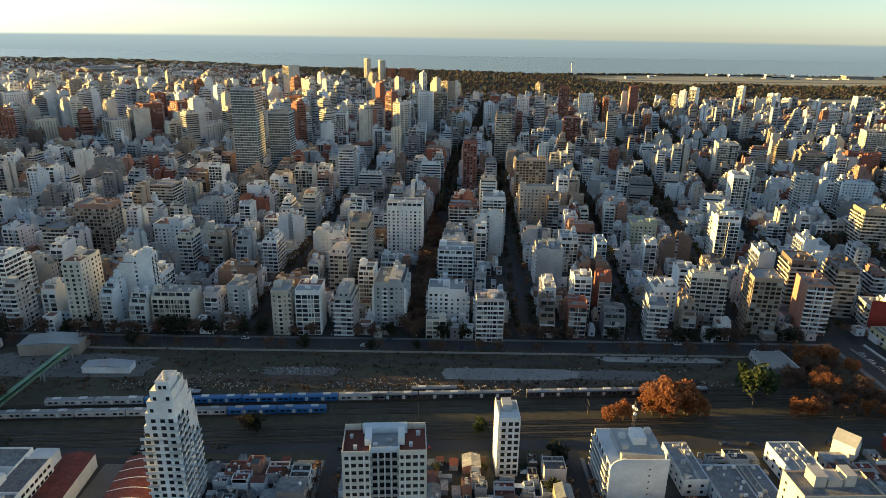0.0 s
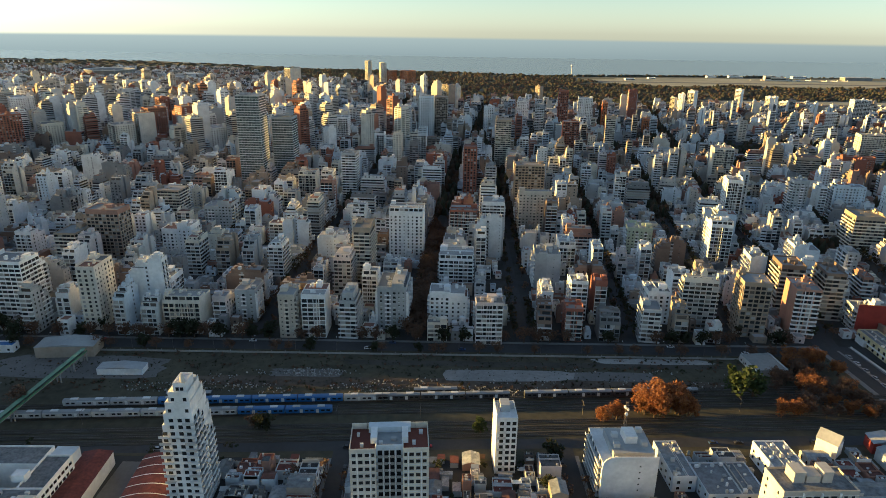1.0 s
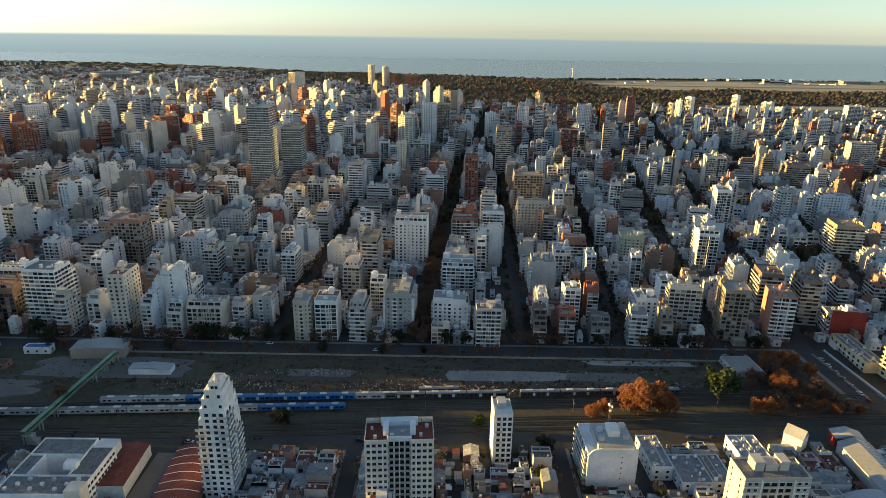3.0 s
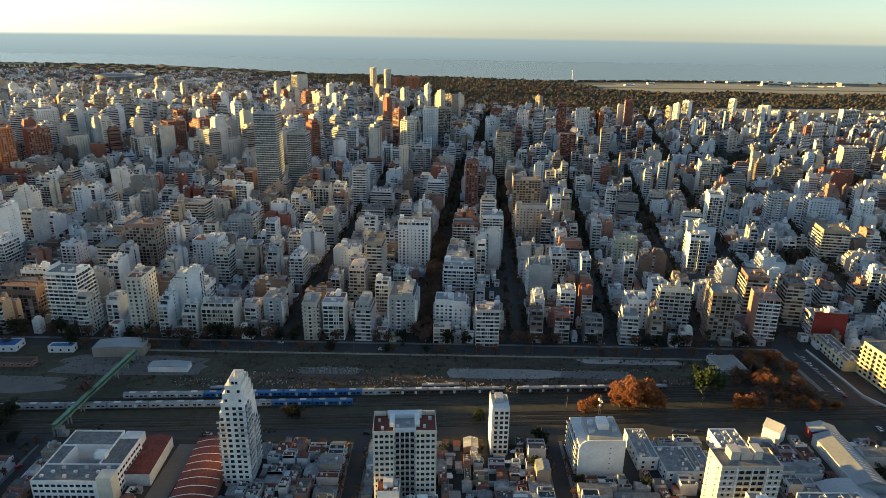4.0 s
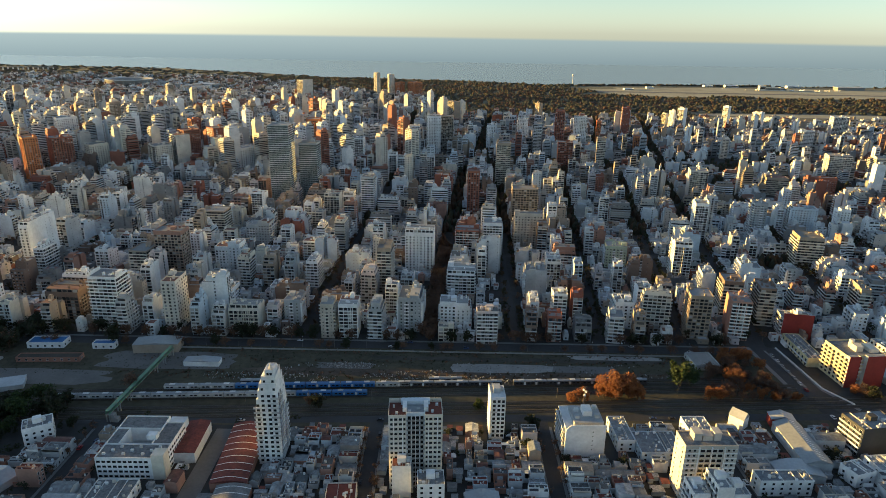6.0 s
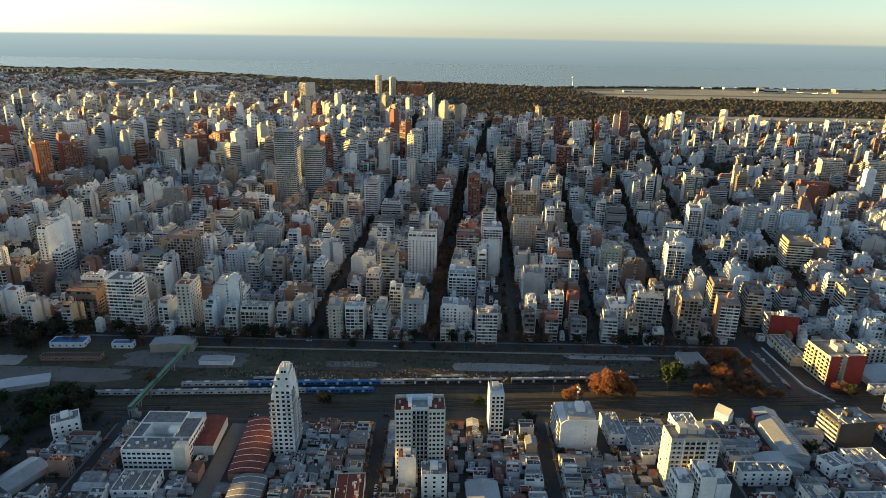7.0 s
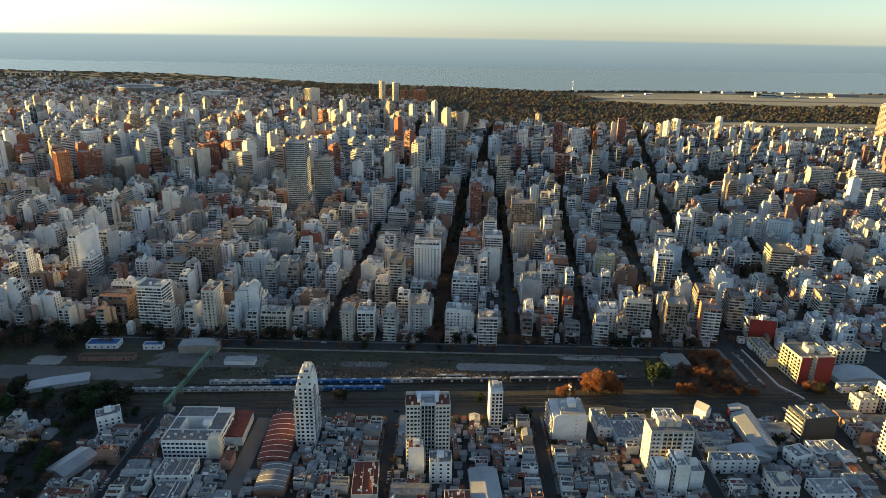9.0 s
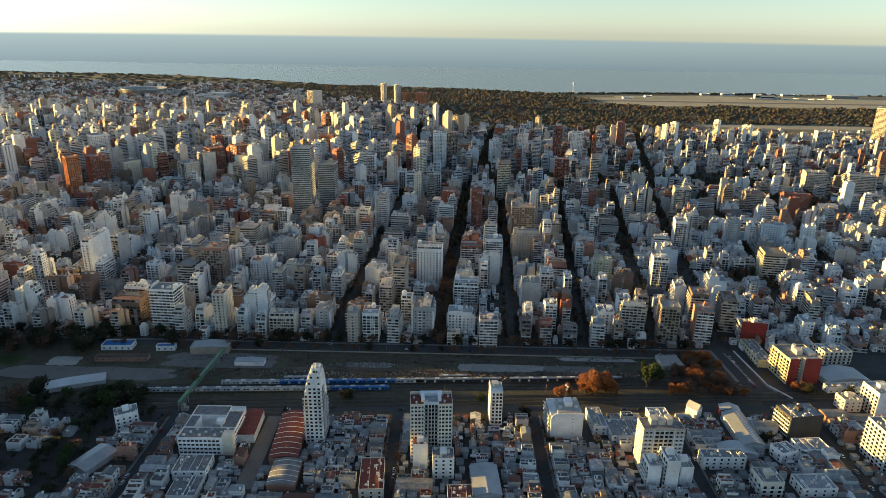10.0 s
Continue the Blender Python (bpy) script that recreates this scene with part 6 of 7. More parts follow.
bf = [(i, (i + 1) % 5, 5 + (i + 1) % 5, 5 + i) for i in range(5)] + [(5 + i, 5 + (i + 1) % 5, 10) for i in range(5)]



def clump(g, x, y, r, h):
    for _ in range(2):
        n = len(g.v)
        ox, oy, q, a = wood.uniform(-0.5, 0.5) * r, wood.uniform(-0.5, 0.5) * r, r * wood.uniform(0.5, 0.8), wood.uniform(0, 6.28)
        ca, sa, hz = math.cos(a), math.sin(a), h * wood.uniform(0.7, 1.1)
        g.v += [(x + ox + (px * ca - py * sa) * q * wood.uniform(0.7, 1.2), y + oy + (px * sa + py * ca) * q * wood.uniform(0.7, 1.2), pz * hz * wood.uniform(0.85, 1.1)) for px, py, pz in blob]
        g.f += [tuple(i + n for i in f) for f in bf]
        g.m += [0] * len(bf)


def is_wood(x, y):
    if y > shore(x) - 25 or (y < wood_edge(x) + 6 and not (x < -280 and y > 2250 and wood.random() < 0.6)):
        return False
    if x > 560 + 60 * math.sin(y * 0.02) and y > 2395 + 40 * math.sin(x * 0.013) and y < shore(x) - 40:
        return False  # the airfield
    if 720 < x < 1660 and y < 1890:
        return False  # the racecourse
    return True


for _ in range(17500):
    y = wood.uniform(1500, 3100)
    x = wood.uniform(-1.0, 0.95) * (0.75 * y + 300)
    if is_wood(x, y) and (x > -200 or wood.random() < 0.75):
        clump(g, x, y, wood.uniform(6, 12), wood.uniform(5, 10))
for _ in range(1300):
    y = wood.uniform(2900, 3750)
    x = wood.uniform(-3200, -300)
    if y < shore(x) - 10:
        clump(g, x, y, wood.uniform(12, 26), wood.uniform(3, 8))
for _ in range(230):  # a row of trees along the shore
    x = wood.uniform(480, 1500)
    clump(g, x, shore(x) - wood.uniform(8, 22), wood.uniform(8, 14), wood.uniform(6, 10))
ob = setting("far_woods", g, LEAF["wood"], "distant woods paled for haze, with autumn patches, before the river", "woods", kind="stuff")
ob.data.polygons.foreach_set("use_smooth", [True] * len(ob.data.polygons))
g = Geo()
for k in range(len(STREET_X)):
    for y in range(620, 2200, 14):
        x = street_at(k, y)
        for side in (-5, 5):
            if abs(x) < 0.75 * (y + 200) and wood.random() < (0.75 if STREET_X[k] > -30 else 0.4) and y < wood_edge(x):
                clump(g, x + side, y, wood.uniform(5, 7.5), wood.uniform(9, 15))
for gx, gy, a, c in GREENS:
    for _ in range(int(a * c / 16)):
        clump(g, gx + wood.uniform(-a, a), gy + wood.uniform(-c, c), wood.uniform(4, 7), wood.uniform(7, 13))
for _ in range(1500):  # trees in the yards of the blocks
    y = wood.uniform(620, 1900)
    x = wood.uniform(-0.75, 0.75) * (y + 200)
    if is_free(x, y, 7, 7) and y < wood_edge(x):
        clump(g, x, y, wood.uniform(3.5, 6.5), wood.uniform(6, 12))
ob = setting("street_tree_tops", g, LEAF["street"], "rows of street trees between far houses", "trees", kind="stuff")
ob.data.polygons.foreach_set("use_smooth", [True] * len(ob.data.polygons))


# ---------------------------------------------------------------- railway yard
TRACK = math.atan(0.06)
RAILZ = math.degrees(TRACK)


def track_y(y0, x):
    """A track's line: y0 is its place at x = 0."""
    return y0 + 0.06 * x


def track(y0, xa, xb):
    t = thing("railway_track", "long rusty railway track on dark ballast", "railway track", at(0, y0, 0, RAILZ), "tracks")
    part("ballast", Geo().prism([(xa, -1.9), (xb, -1.9), (xb, 1.9), (xa, 1.9)], 0.02, 0.22), SOIL, t)
    for s in (-0.84, 0.84):
        part("rail", Geo().box(xa, s - 0.05, 0.3, xb, s + 0.05, 0.46), STEEL, t)
    g = Geo()
    x = xa
    while x < xb:
        g.box(x, -1.3, 0.2, x + 0.3, 1.3, 0.32)
        x += 1.6
    tagged(part("sleeper_bed", g, SOIL, t), kind="stuff")


for y0, xa, xb in ((239.5, -420, 420), (244.5, -420, 420), (249.5, -420, 400), (260.5, -420, 235), (265.5, -330, 235), (270.6, -300, 220), (275.5, -60, 215)):
    track(y0, xa, xb)

COACH = {}


def coach(x, y0, livery, group):
    """A commuter coach: body, roof, windows, doors and bogies."""
    m = at(x, track_y(y0, x), 0.46, RAILZ)
    if livery not in COACH:
        words = {"silver": "silver commuter train coach with pale roof", "blue": "blue and white commuter train coach", "grey": "old grey railway coach with pale roof"}[livery]
        t = thing("train_coach", f"{words} standing on the track", "train coach", m, group)
        body = {"silver": WALL["grey"], "blue": BLUE, "grey": DARK}[livery]
        L, w = 22.4, 1.5
        prof = [(-w, 0.75), (w, 0.75), (w + 0.05, 2.9), (w * 0.9, 3.35), (-w * 0.9, 3.35), (-w - 0.05, 2.9)]
        g = Geo()
        n = len(prof)
        g.v += [(-L / 2, p, z) for p, z in prof] + [(L / 2, p, z) for p, z in prof]
        g.f += [tuple(range(n)), tuple(range(2 * n - 1, n - 1, -1))] + [(i, (i + 1) % n, (i + 1) % n + n, i + n) for i in range(n)]
        g.m += [0] * (n + 2)
        part("body", g, body, t)
        g = Geo()
        arc = [(w * 0.98 * math.cos(a), 3.3 + 0.5 * math.sin(a)) for a in (0, 0.5, 1.0, 1.57, 2.14, 2.64, 3.1416)]
        for (ya, za), (yb, zb) in zip(arc, arc[1:]):
            g.poly([(-L / 2, yb, zb), (-L / 2, ya, za), (L / 2, ya, za), (L / 2, yb, zb)])
        for xx in (-L / 2, L / 2):
            g.poly([(xx, p, z) for p, z in arc])
        part("roof", g, BLUE_ROOF if livery == "blue" else COACH_ROOF, t)
        for xx in (-6, 6):
            part("air_conditioner", Geo().box(xx - 1.8, -0.8, 3.7, xx + 1.8, 0.8, 4.05), TRIM, t)
        for k in range(8):
            if k not in (2, 5):
                part("window", Geo().box(-9.6 + k * 2.6, -w - 0.075, 1.7, -7.9 + k * 2.6, -w - 0.03, 2.6), PANE, t)
            else:
                part("door", Geo().box(-9.5 + k * 2.6, -w - 0.08, 0.9, -8.1 + k * 2.6, -w - 0.03, 2.9), TRIM, t)
        for xx in (-7.6, 7.6):
            part("bogie", Geo().box(xx - 1.7, -1.1, 0.3, xx + 1.7, 1.1, 0.75).tube((xx - 1.1, -0.9, 0.42), (xx - 1.1, 0.9, 0.42), 0.42, 0.42, 10).tube((xx + 1.1, -0.9, 0.42), (xx + 1.1, 0.9, 0.42), 0.42, 0.42, 10), DARK, t)
        COACH[livery] = t
        return t
    return copy_thing(COACH[livery], m)


COACH_ROOF = mat("coach_roof", [(0.30, 0.31, 0.32), (0.24, 0.25, 0.26)], rough=0.6)
BLUE_ROOF = mat("blue_coach_roof", [(0.07, 0.15, 0.34)], rough=0.5, spread=0.1)
BLUE = mat("blue_livery", [(0.03, 0.12, 0.34)], rough=0.4, spread=0.06)
for k in range(9):
    coach(-248 + 22.9 * k, 260.5, "silver" if k < 7 else "blue", "long train")
for k in range(7):
    coach(-175.5 + 22.9 * k, 270.6, "blue" if 1 < k < 6 else "silver", "yard train")
for k in range(3):
    coach(-22 + 22.9 * k, 270.6, "grey", "stored coaches")
for k in range(4):
    coach(54 + 22.9 * k, 270.6, "grey", "stored coaches")
coach(-3, 275.5, "grey", "stored coaches")
coach(-128, 275.9, "grey", "stored coaches")

KERB = mat("kerb_paving", [(0.20, 0.20, 0.195)], rough=0.9, spread=0.2)
# worn ground, gravel and rubble
yard = random.Random(3)


def patch(name, x0, y0, x1, y1, material, label, z=0.05):
    """A ragged flat patch of ground."""
    ring = []
    for k in range(28):
        a = 6.2832 * k / 28
        c, s = math.cos(a), math.sin(a)
        q = 1 / max(abs(c), abs(s)) ** 0.8 * yard.uniform(0.86, 1.04)
        ring.append(((x0 + x1) / 2 + c * q * (x1 - x0) / 2, (y0 + y1) / 2 + s * q * (y1 - y0) / 2))
    setting(name, Geo().prism(ring, -0.2, z), material, label, "ground")


patch("weed_strip", -150, 281, 190, 292, WEEDS, "band of dry brown weeds across the yard", 0.055)
setting("gravel_strip", Geo().prism([(2.5, 289.6), (30, 289.1), (60, 290), (72, 292.5), (74, 299), (66, 301.2), (30, 301.5), (3, 300.8), (0.5, 296)], -0.2, 0.09), GRAVEL, "smooth pale gravel strip across the yard", "ground")
patch("gravel_patch", 66, 291, 118, 301, PAVING, "worn gravel strip across the yard", 0.07)
patch("gravel_patch", -95, 291, -55, 300, PAVING, "pale rubble-strewn clearing in the yard", 0.07)
patch("dirt_track", -60, 305, 170, 311, SOIL, "brown dirt track along the fence", 0.06)
patch("yard_paving", -250, 285, -150, 312, PAVING, "worn paved yard round the sheds", 0.06)
patch("yard_road", -380, 262, -228, 284, PAVING, "pale curving yard road", 0.075)
patch("concrete_apron", -345, 284, -318, 300, CONCRETE, "pale concrete apron", 0.09)
patch("concrete_strip", 86, 310, 158, 316.5, CONCRETE, "pale concrete strip beside the fence", 0.08)
patch("sports_court", -395, 282, -366, 300, LEAF["green"], "green sports court", 0.09)


def heap(x, y, r, n, label, h=0.5):
    g = Geo()
    for _ in range(n):
        a, q = yard.uniform(0, 6.283), yard.random() ** 0.5
        px, py, s = x + math.cos(a) * q * r * 2.2, y + math.sin(a) * q * r * 0.6, yard.uniform(0.12, 0.45)
        z = max(0, h * (1 - q)) * yard.random()
        g.add(Geo().box(-s, -s * 0.7, -s * 0.6, s, s * 0.7, s * 0.6), pose(px, py, z + 0.25, yard.uniform(0, 90), yard.uniform(0, 90), yard.uniform(0, 180)))
    tagged(new("rubble", g.mesh("rubble", RUBBLE)), label, "rubble", kind="stuff")


heap(-70, 296, 8, 260, "heap of broken pale rubble on the grass", 1.2)
for x in (-150, -120, -95, -40, -10, 20, 48):
    heap(x, 279 + yard.uniform(-1, 2), 9, 85, "scattered building rubble beside the tracks", 0.9)
for x in range(-120, 170, 22):
    heap(x, 288 + yard.uniform(-3, 14), 5, 18, "loose stones on the rough grass", 0.3)


# tufts and bushes
g = Geo()
for _ in range(2400):
    x, y = yard.uniform(-330, 225), yard.uniform(277, 320)
    s = yard.uniform(0.15, 0.5)
    for _ in range(3):
        a = yard.uniform(0, 6.283)
        g.poly([(x - math.cos(a) * s, y - math.sin(a) * s, 0), (x + math.cos(a) * s, y + math.sin(a) * s, 0), (x + math.cos(a) * s * 0.6, y + math.sin(a) * s * 0.6 + 0.2, s), (x - math.cos(a) * s * 0.7, y - math.sin(a) * s * 0.7, s * 0.8)])
setting("scrub", g, LEAF["dark"], "dry brown scrub over the yard", "scrub", kind="stuff")

# brambles and young trees in bands across the yard
briars = {"brown": Geo(), "dark": Geo()}
for _ in range(420):
    x = yard.uniform(-230, 200)
    y = yard.choice((281 + 0.03 * x, 286 + 0.02 * x, 303 + 0.01 * x, 313.5)) + yard.gauss(0, 1.4)
    if 289 < y < 302 and 0 < x < 75:
        continue
    r = yard.uniform(0.5, 1.5)
    briars[yard.choice(("brown", "brown", "dark"))].add(crown_geo(yard, r, r * 1.3, 0.05, 26, 0.4, 4), at(x, y))
for kind, g in briars.items():
    setting("brambles", g, LEAF[kind], f"low {kind} brambles in bands across the yard", "bushes", kind="stuff")

# the boundary wall along the avenue
w = thing("boundary_wall", "low pale concrete boundary wall with posts", "wall", at(0, 0))
for k in range(51):
    x = -235 + k * 8.0
    p = part("panel", Geo().box(x, 317.2, 0, x + 7.8, 317.4, 1.2), CONCRETE, w)
    part("post", Geo().box(x + 7.8, 317.1, 0, x + 8.0, 317.5, 1.9), CONCRETE, w)

# sheds in the yard
gable("shed", "long white shed with pale sheet roof", "shed", -174.5, 294, 24.5, 7.5, 3.6, 1.0, WALL["white"], SHEET, 1)
gable("club_house", "two-storey club house with pale gabled sheet roof", "building", -215, 315, 32, 13, 6.6, 1.3, WALL["tan"], SHEET, 5)
gable("shed", "long low shed with blue-grey sheet roof", "shed", -305, 253, 52, 13, 3.2, 1.0, WALL["grey"], SHEET, 24)
simple("low_shed", "long brick ruin with open rooms", "shed", -284, 296, 44, 7, 3, "none", "brick", 3, roof=SOIL, busy=False)
simple("kiosk", "blue-roofed pavilion with white walls", "building", -298, 318, 26, 11, 4, "none", "white", 3, roof=BLUE, busy=False)
simple("kiosk", "small white shed with blue roof", "building", -255, 316, 16, 6, 4, "none", "white", 3, roof=BLUE, busy=False)

# the footbridge over the tracks, roofed with green sheeting
GREEN_SHEET = mat("green_roof_sheet", [(0.13, 0.24, 0.13)], rough=0.35, spread=0.3, grain=0.3, stain=0.12)
fb = thing("footbridge", "long covered footbridge with green translucent sheet roof", "footbridge", at(-204.6, 222, 0, -2.6))
part("deck", Geo().box(-1.2, 0, 5.2, 1.2, 84, 5.5), CONCRETE, fb)
for k in range(14):
    part("roof_sheet", Geo().box(-1.3, k * 6 + 0.04, 7.7, 1.3, k * 6 + 5.94, 7.8), GREEN_SHEET, fb)
for sx in (-1.15, 1.15):
    part("railing", Geo().box(sx - 0.05, 0, 5.5, sx + 0.05, 84, 6.6), GREEN_SHEET, fb)
for k in range(8):
    yy = 0.4 + k * 11.8
    for sx in (-1.1, 1.1):
        part("post", Geo().box(sx - 0.07, yy - 0.07, 6.5, sx + 0.07, yy + 0.07, 7.72), STEEL, fb)
    if k not in (3, 4):
        part("pier", Geo().box(-1.2, yy - 0.3, 0, -0.7, yy + 0.3, 5.22).box(0.7, yy - 0.3, 0, 1.2, yy + 0.3, 5.22).box(-1.4, yy - 0.35, 4.9, 1.4, yy + 0.35, 5.21), CONCRETE, fb)
part("stair", Geo().prism([(-5.5, 80), (-1.5, 80), (-1.5, 83.5), (-5.5, 83.5)], 0.0, 2.6).prism([(-3.5, 80), (-1.5, 80), (-1.5, 83.5), (-3.5, 83.5)], 2.6, 5.2), CONCRETE, fb)
part("stair", Geo().prism([(1.5, 0.4), (5.5, 0.4), (5.5, 3.6), (1.5, 3.6)], 0.0, 2.6).prism([(1.5, 0.4), (3.5, 0.4), (3.5, 3.6), (1.5, 3.6)], 2.6, 5.2), CONCRETE, fb)

# catenary masts and lamp posts
for x in range(-250, 230, 40):
    y = track_y(254.8, x)
    p = thing("catenary_mast", "grey steel railway mast with crossarm", "mast", at(x, y), "masts")
    part("pole", Geo().tube((0, 0, 0), (0, 0, 7.5), 0.14, 0.1, 6), STEEL, p)
    part("crossarm", Geo().box(-0.05, -3, 6.6, 0.05, 3, 6.8), STEEL, p)
for x in list(range(-230, 215, 24)):
    p = thing("street_lamp", "grey street lamp beside the avenue", "street lamp", at(x, 321.2), "street lamps")
    part("pole", Geo().tube((0, 0, 0), (0, 0, 8), 0.1, 0.07, 6), STEEL, p)
    part("arm", Geo().tube((0, 0, 7.9), (0, 1.8, 8.2), 0.05, 0.04, 5), STEEL, p)
    part("lamp_head", Geo().box(-0.15, 1.4, 8.1, 0.15, 2.2, 8.25), WALL["white"], p)

# the avenue's pale side walls, and the grass beside the tracks past it
for ring in ([(248.2, 334), (248.7, 334), (252.3, 276), (251.8, 276)], [(251.8, 276), (252.3, 276), (262.8, 257), (262.3, 256.6)]):
    setting("ramp_wall", Geo().prism(ring, 0.0, 1.15), WALL["chalk"], "pale low wall along the avenue's ramp", "wall")
setting("rail_verge", Geo().poly([(264, 258, 0.02), (430, 264, 0.02), (430, 274, 0.02), (262, 266, 0.02)]), GRASS, "rough dark grass beside the tracks", "ground")
# kerbs and verges of the wide avenue
for nm, ring in (("verge", [(247.5, 335), (250, 335), (253.5, 275), (264, 252), (261.5, 250), (250.5, 274)]), ("verge", [(226, 335), (229, 335), (232, 275), (229, 275)]), ("verge", [(237.5, 330), (239, 330), (243, 278), (241, 278)])):
    setting("pavement", Geo().prism(ring, -0.1, 0.19), KERB, "pale paved kerb strip along the avenue", "pavement")
for k, x in enumerate((-205, -44, 56, 155)):
    for sd in (-1, 1):
        a, b_ = sorted((x + sd * 4, x + sd * 5.6))
        setting("pavement", Geo().box(a, 100, -0.1, b_, 224 + x * 0.042, 0.18), KERB, "worn pavement beside a side street", "pavement")
setting("pavement", Geo().box(-520, 333.2, -0.1, 226, 335.4, 0.18), KERB, "worn pavement along the avenue fronts", "pavement")

# ---------------------------------------------------------------- cars
CAR_PAINT = {"white": [(0.7, 0.7, 0.7)], "silver": [(0.4, 0.41, 0.42)], "dark": [(0.03, 0.03, 0.035)], "red": [(0.3, 0.02, 0.02)], "blue": [(0.03, 0.06, 0.16)]}
CARS = {}


def car(colour, x, y, rz):
    m = at(x, y, 0.08, rz)
    if colour in CARS:
        return copy_thing(CARS[colour], m)
    t = thing("car", f"{colour} parked car at the kerb", "car", m, "parked cars")
    paint = mat("car_" + colour, CAR_PAINT[colour], rough=0.3, bump=0, spread=0.02)
    prof = [(-2.1, 0.35), (2.1, 0.35), (2.15, 0.75), (1.2, 0.95), (-1.9, 0.98), (-2.15, 0.8)]
    g = Geo()
    n = len(prof)
    g.v += [(a, -0.86, b_) for a, b_ in prof] + [(a, 0.86, b_) for a, b_ in prof]
    g.f += [tuple(range(n)), tuple(range(2 * n - 1, n - 1, -1))] + [(i, (i + 1) % n, (i + 1) % n + n, i + n)[::-1] for i in range(n)]
    g.m += [0] * (n + 2)
    part("body", g, paint, t)
    g = Geo()
    a, b_ = [(-1.85, 0.97), (1.1, 0.95)], [(-1.3, 1.48), (0.35, 1.48)]
    ring = [(-1.85, -0.8, 0.97), (1.15, -0.8, 0.94), (1.15, 0.8, 0.94), (-1.85, 0.8, 0.97), (-1.35, -0.66, 1.46), (0.35, -0.66, 1.46), (0.35, 0.66, 1.46), (-1.35, 0.66, 1.46)]
    g.v += ring
    g.f += [(0, 1, 5, 4), (1, 2, 6, 5), (2, 3, 7, 6), (3, 0, 4, 7), (4, 5, 6, 7)]
    g.m += [0] * 5
    part("cabin", g, PANE, t, "dark glass cabin")
    part("roof", Geo().box(-1.3, -0.64, 1.45, 0.3, 0.64, 1.5), paint, t)
    for xx in (-1.3, 1.35):
        for s in (-0.8, 0.8):
            part("wheel", Geo().tube((xx, s - 0.1, 0.32), (xx, s + 0.1, 0.32), 0.32, 0.32, 9), DARK, t)
    CARS[colour] = t
    return t


cars = random.Random(8)
for x in range(-240, 210, 7):
    if cars.random() < 0.22:
        car(cars.choice(list(CAR_PAINT)), x, cars.choice((324.2, 331.5)), 0)
for sx in (-205, -44, 56, 155):
    for y in range(125, 222, 6):
        for s in (-3, 3):
            if cars.random() < 0.13:
                car(cars.choice(list(CAR_PAINT)), sx + s, y, 90)
for y in range(130, 330, 8):
    if cars.random() < 0.4:
        car(cars.choice(list(CAR_PAINT)), 260 if y < 215 else 240, y, 92)
for x in range(-150, 230, 12):
    if cars.random() < 0.4:
        car(cars.choice(list(CAR_PAINT)), x, 231.5 + 0.0417 * x, 2.4)

# ---------------------------------------------------------------- far things
t = thing("stadium", "far oval concrete stadium before the river woods", "stadium", at(-1318, 2560) @ Matrix.Diagonal((0.9, 0.9, 0.85, 1)))
ring = [(math.cos(6.2832 * k / 28), math.sin(6.2832 * k / 28)) for k in range(28)]
g = Geo()
n = 28
for q, h, sx, sy in ((0, 0, 88, 92), (0, 24, 98, 104), (0, 25, 84, 88), (0, 4, 52, 58)):
    g.v += [(c * sx, s * sy, h) for c, s in ring]
for k in range(3):
    g.f += [(k * n + i, k * n + (i + 1) % n, (k + 1) * n + (i + 1) % n, (k + 1) * n + i) for i in range(n)]
g.m += [0] * (3 * n)
part("stand", g, CONCRETE, t)
rim = Geo()
for (c0, s0), (c1, s1) in zip(ring, ring[1:] + ring[:1]):
    rim.poly([(c0 * 100, s0 * 106, 27), (c1 * 100, s1 * 106, 27), (c1 * 84, s1 * 88, 25.3), (c0 * 84, s0 * 88, 25.3)])
    rim.poly([(c0 * 100, s0 * 106, 24), (c1 * 100, s1 * 106, 24), (c1 * 100, s1 * 106, 27), (c0 * 100, s0 * 106, 27)])
part("roof_ring", rim, WALL["palegrey"], t, "thin pale rim round the stands")
for k in range(0, n, 2):
    c, s_ = ring[k]
    part("pylon", Geo().tube((c * 101, s_ * 107, 0), (c * 96, s_ * 102, 30), 1.3, 0.6, 5), WALL["cream"], t)
part("pitch", Geo().prism([(c * 51, s * 57) for c, s in ring], 0, 4.2), GRASS, t)

for x, y, w, h in ((1190, 2930, 40, 7), (1300, 2935, 60, 8), (1590, 2945, 60, 9), (880, 2790, 30, 6), (760, 2690, 40, 6)):
    t = thing("airport_hall", "long white airport hall at the river's edge", "airport building", at(x, y))
    part("wall", Geo().tray(-w / 2, -12, w / 2, 12, h, h + 1), WALL["white"], t)
    part("window_band", Geo().box(-w / 2 + 2, -12.2, h * 0.4, w / 2 - 2, -12, h * 0.75), PANE, t)
patch("runway", 350, 2560, 2600, 2610, PAVING, "pale runway of the riverside airfield", 0.2)
patch("airfield", 560, 2395, 2900, 2880, FIELD, "flat dry airfield grass", 0.12)
# the racecourse: a long oval of pale sand round a lawn
oval = [(1190 + 440 * math.cos(6.2832 * k / 48), 1835 + 48 * math.sin(6.2832 * k / 48)) for k in range(48)]
inner = [(1190 + 415 * math.cos(6.2832 * k / 48), 1835 + 34 * math.sin(6.2832 * k / 48)) for k in range(48)]
g = Geo()
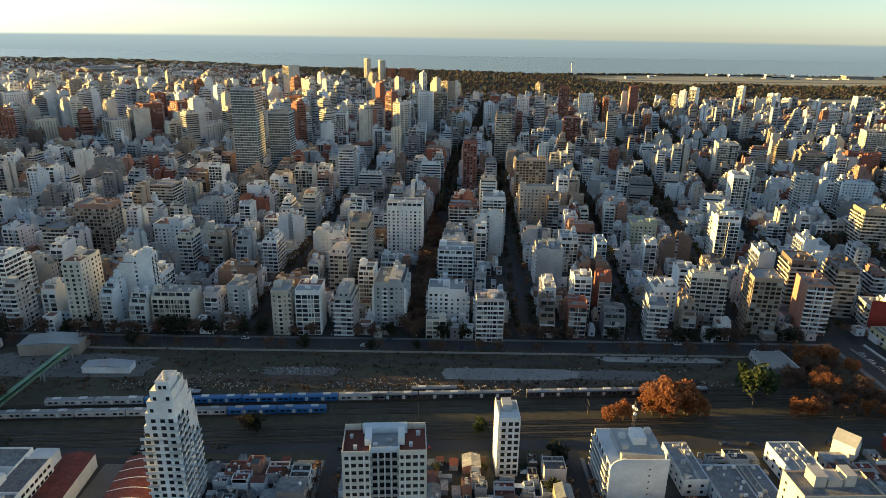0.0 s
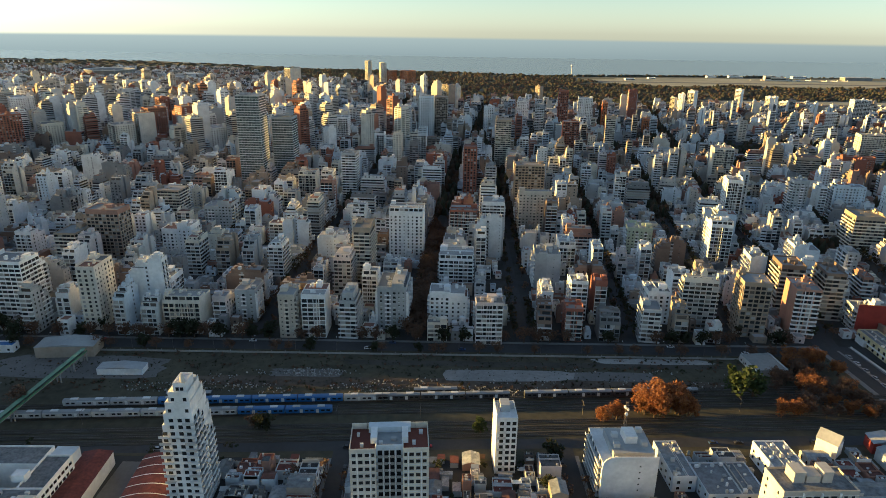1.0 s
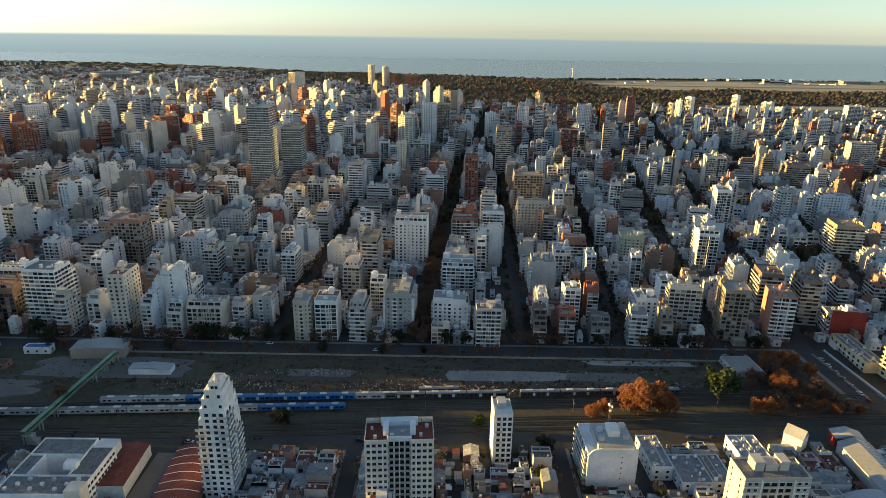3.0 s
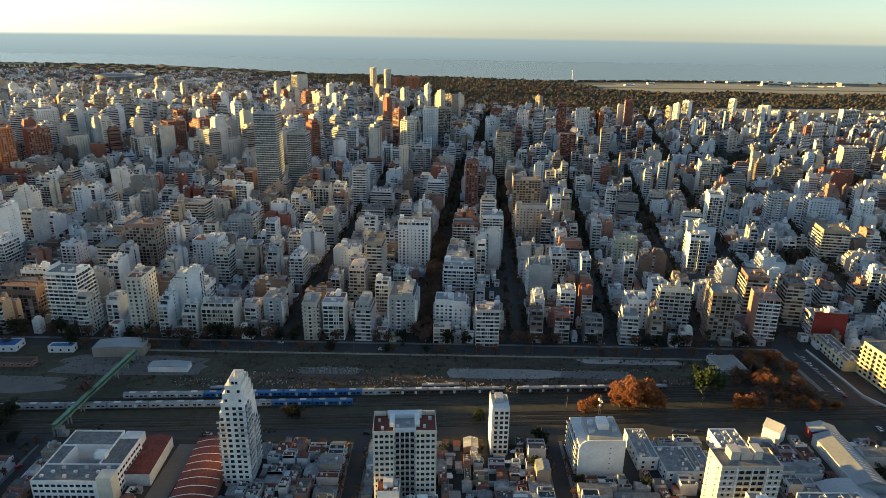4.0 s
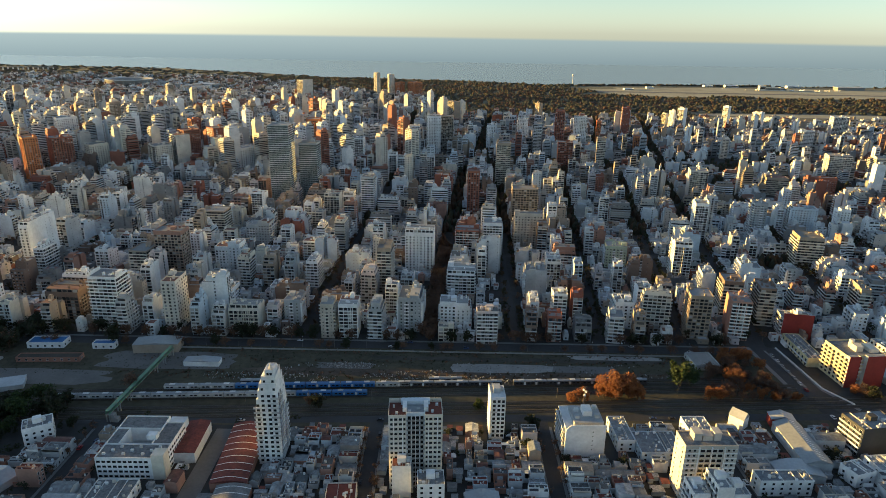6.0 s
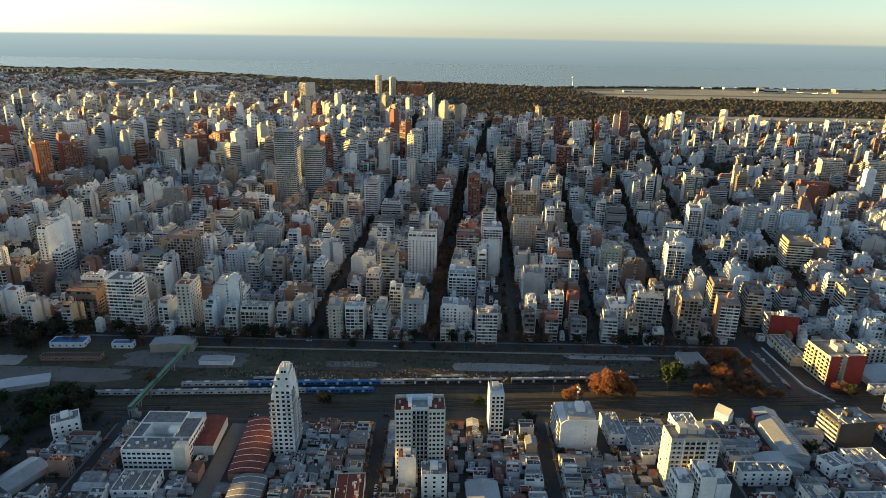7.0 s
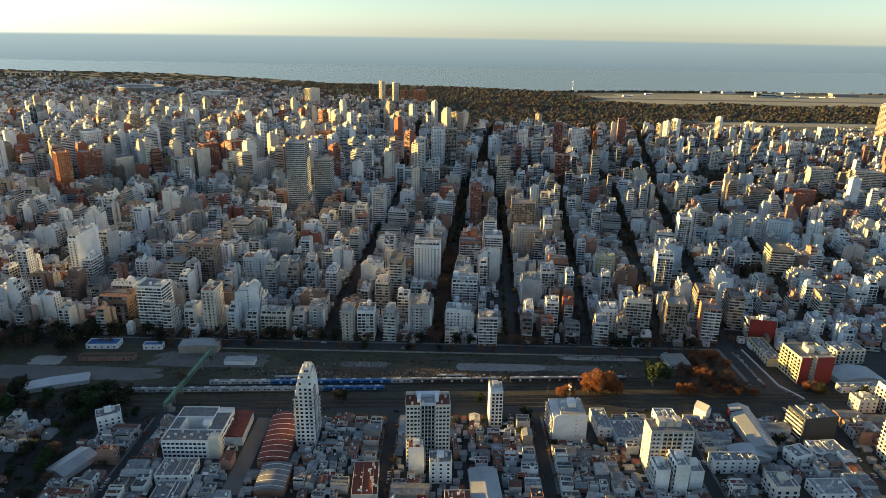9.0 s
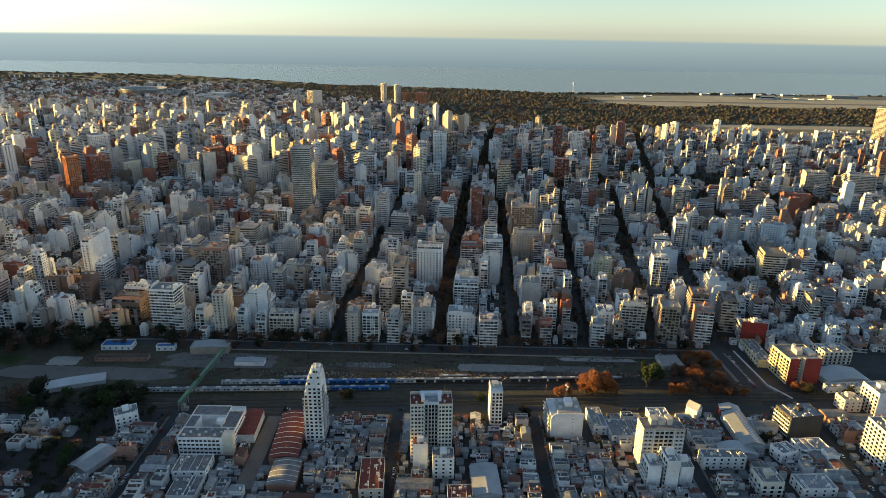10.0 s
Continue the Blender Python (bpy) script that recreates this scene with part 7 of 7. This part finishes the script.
for k in range(48):
    (x0, y0), (x1, y1), (x2, y2), (x3, y3) = oval[k], oval[(k + 1) % 48], inner[(k + 1) % 48], inner[k]
    g.poly([(x0, y0, 0.3), (x1, y1, 0.3), (x2, y2, 0.3), (x3, y3, 0.3)])
setting("race_track", g, GRAVEL, "pale oval sand track of the racecourse", "ground")
setting("racecourse_lawn", Geo().poly([(x, y, 0.28) for x, y in inner]), FIELD, "dry lawn inside the race track", "ground")
t = thing("sports_hall", "low white hall with a curved blue-grey roof", "hall", at(-990, 2440, 0, -8))
part("wall", Geo().box(-52, -28, 0, 52, 28, 11), WALL["white"], t)
part("roof", Geo().prism([(-53, -29), (53, -29), (53, 29), (-53, 29)], 11, 12.2), SHEET, t)
part("upper_roof", Geo().prism([(-20, 5), (58, 10), (58, 70), (-20, 70)], 0, 16), SHEET, t)
t = thing("viaduct", "long pale concrete bridge on piers in the far park", "bridge", at(-2250, 3330, 0, 12))
part("deck", Geo().box(-150, -6, 13, 150, 6, 16), CONCRETE, t)
for k in range(13):
    part("pier", Geo().box(-146 + k * 24, -4, 0, -142 + k * 24, 4, 13), WALL["white"], t)
for k, (x, y, w, d, h) in enumerate(((1404, 2775, 80, 24, 14), (1455, 2785, 46, 20, 9), (1365, 2770, 26, 20, 20))):
    t = thing("airport_terminal", "white airport terminal with flat roof and glazed front", "airport building", at(x, y))
    part("wall", Geo().tray(-w / 2, -d / 2, w / 2, d / 2, h, h + 1), WALL["cream"], t)
    part("window_band", Geo().box(-w / 2 + 2, -d / 2 - 0.2, h * 0.4, w / 2 - 2, -d / 2, h * 0.75), PANE, t)
t = thing("hangar", "long dark hangar at the river's edge", "hangar", at(1805, 2870))
part("wall", Geo().box(-60, -20, 0, 60, 20, 12), WALL["darkgrey"], t)
part("roof", Geo().prism([(-62, -22), (62, -22), (62, 22), (-62, 22)], 12, 13.5), WALL["palegrey"], t)
for k in range(9):
    t = thing("airliner", "white parked airliner on the airfield", "airliner", at(1290 + k * 52, 2760 + (k % 3) * 14, 0, 70 + k * 9) @ Matrix.Scale(0.75, 4), "airliners")
    part("fuselage", Geo().tube((-16, 0, 3.5), (13, 0, 3.5), 1.9, 1.9, 10).tube((13, 0, 3.5), (18, 0, 3.4), 1.9, 0.4, 10), WALL["white"], t)
    part("wing", Geo().prism([(3, 0), (-4, 16), (-6, 16), (-3, 0), (-6, -16), (-4, -16)], 2.6, 3.0), WALL["grey"], t)
    part("tail_fin", Geo().box(-16, -0.15, 5, -12.5, 0.15, 10.5), WALL["white"], t)
    part("undercarriage", Geo().box(-2, -2.2, 0, -1, 2.2, 2.2), DARK, t)
t = thing("radar_tower", "white radar ball on a slim tower by the river", "tower", at(574, 2980))
part("shaft", Geo().tube((0, 0, 0), (0, 0, 38), 1.6, 1.0, 8), WALL["white"], t)
g = Geo()
for z0, z1, r0, r1 in ((36, 38, 2, 4.5), (38, 42, 4.5, 4.8), (42, 45, 4.8, 2.2)):
    g.tube((0, 0, z0), (0, 0, z1), r0, r1, 12)
part("radome", g, WALL["white"], t)
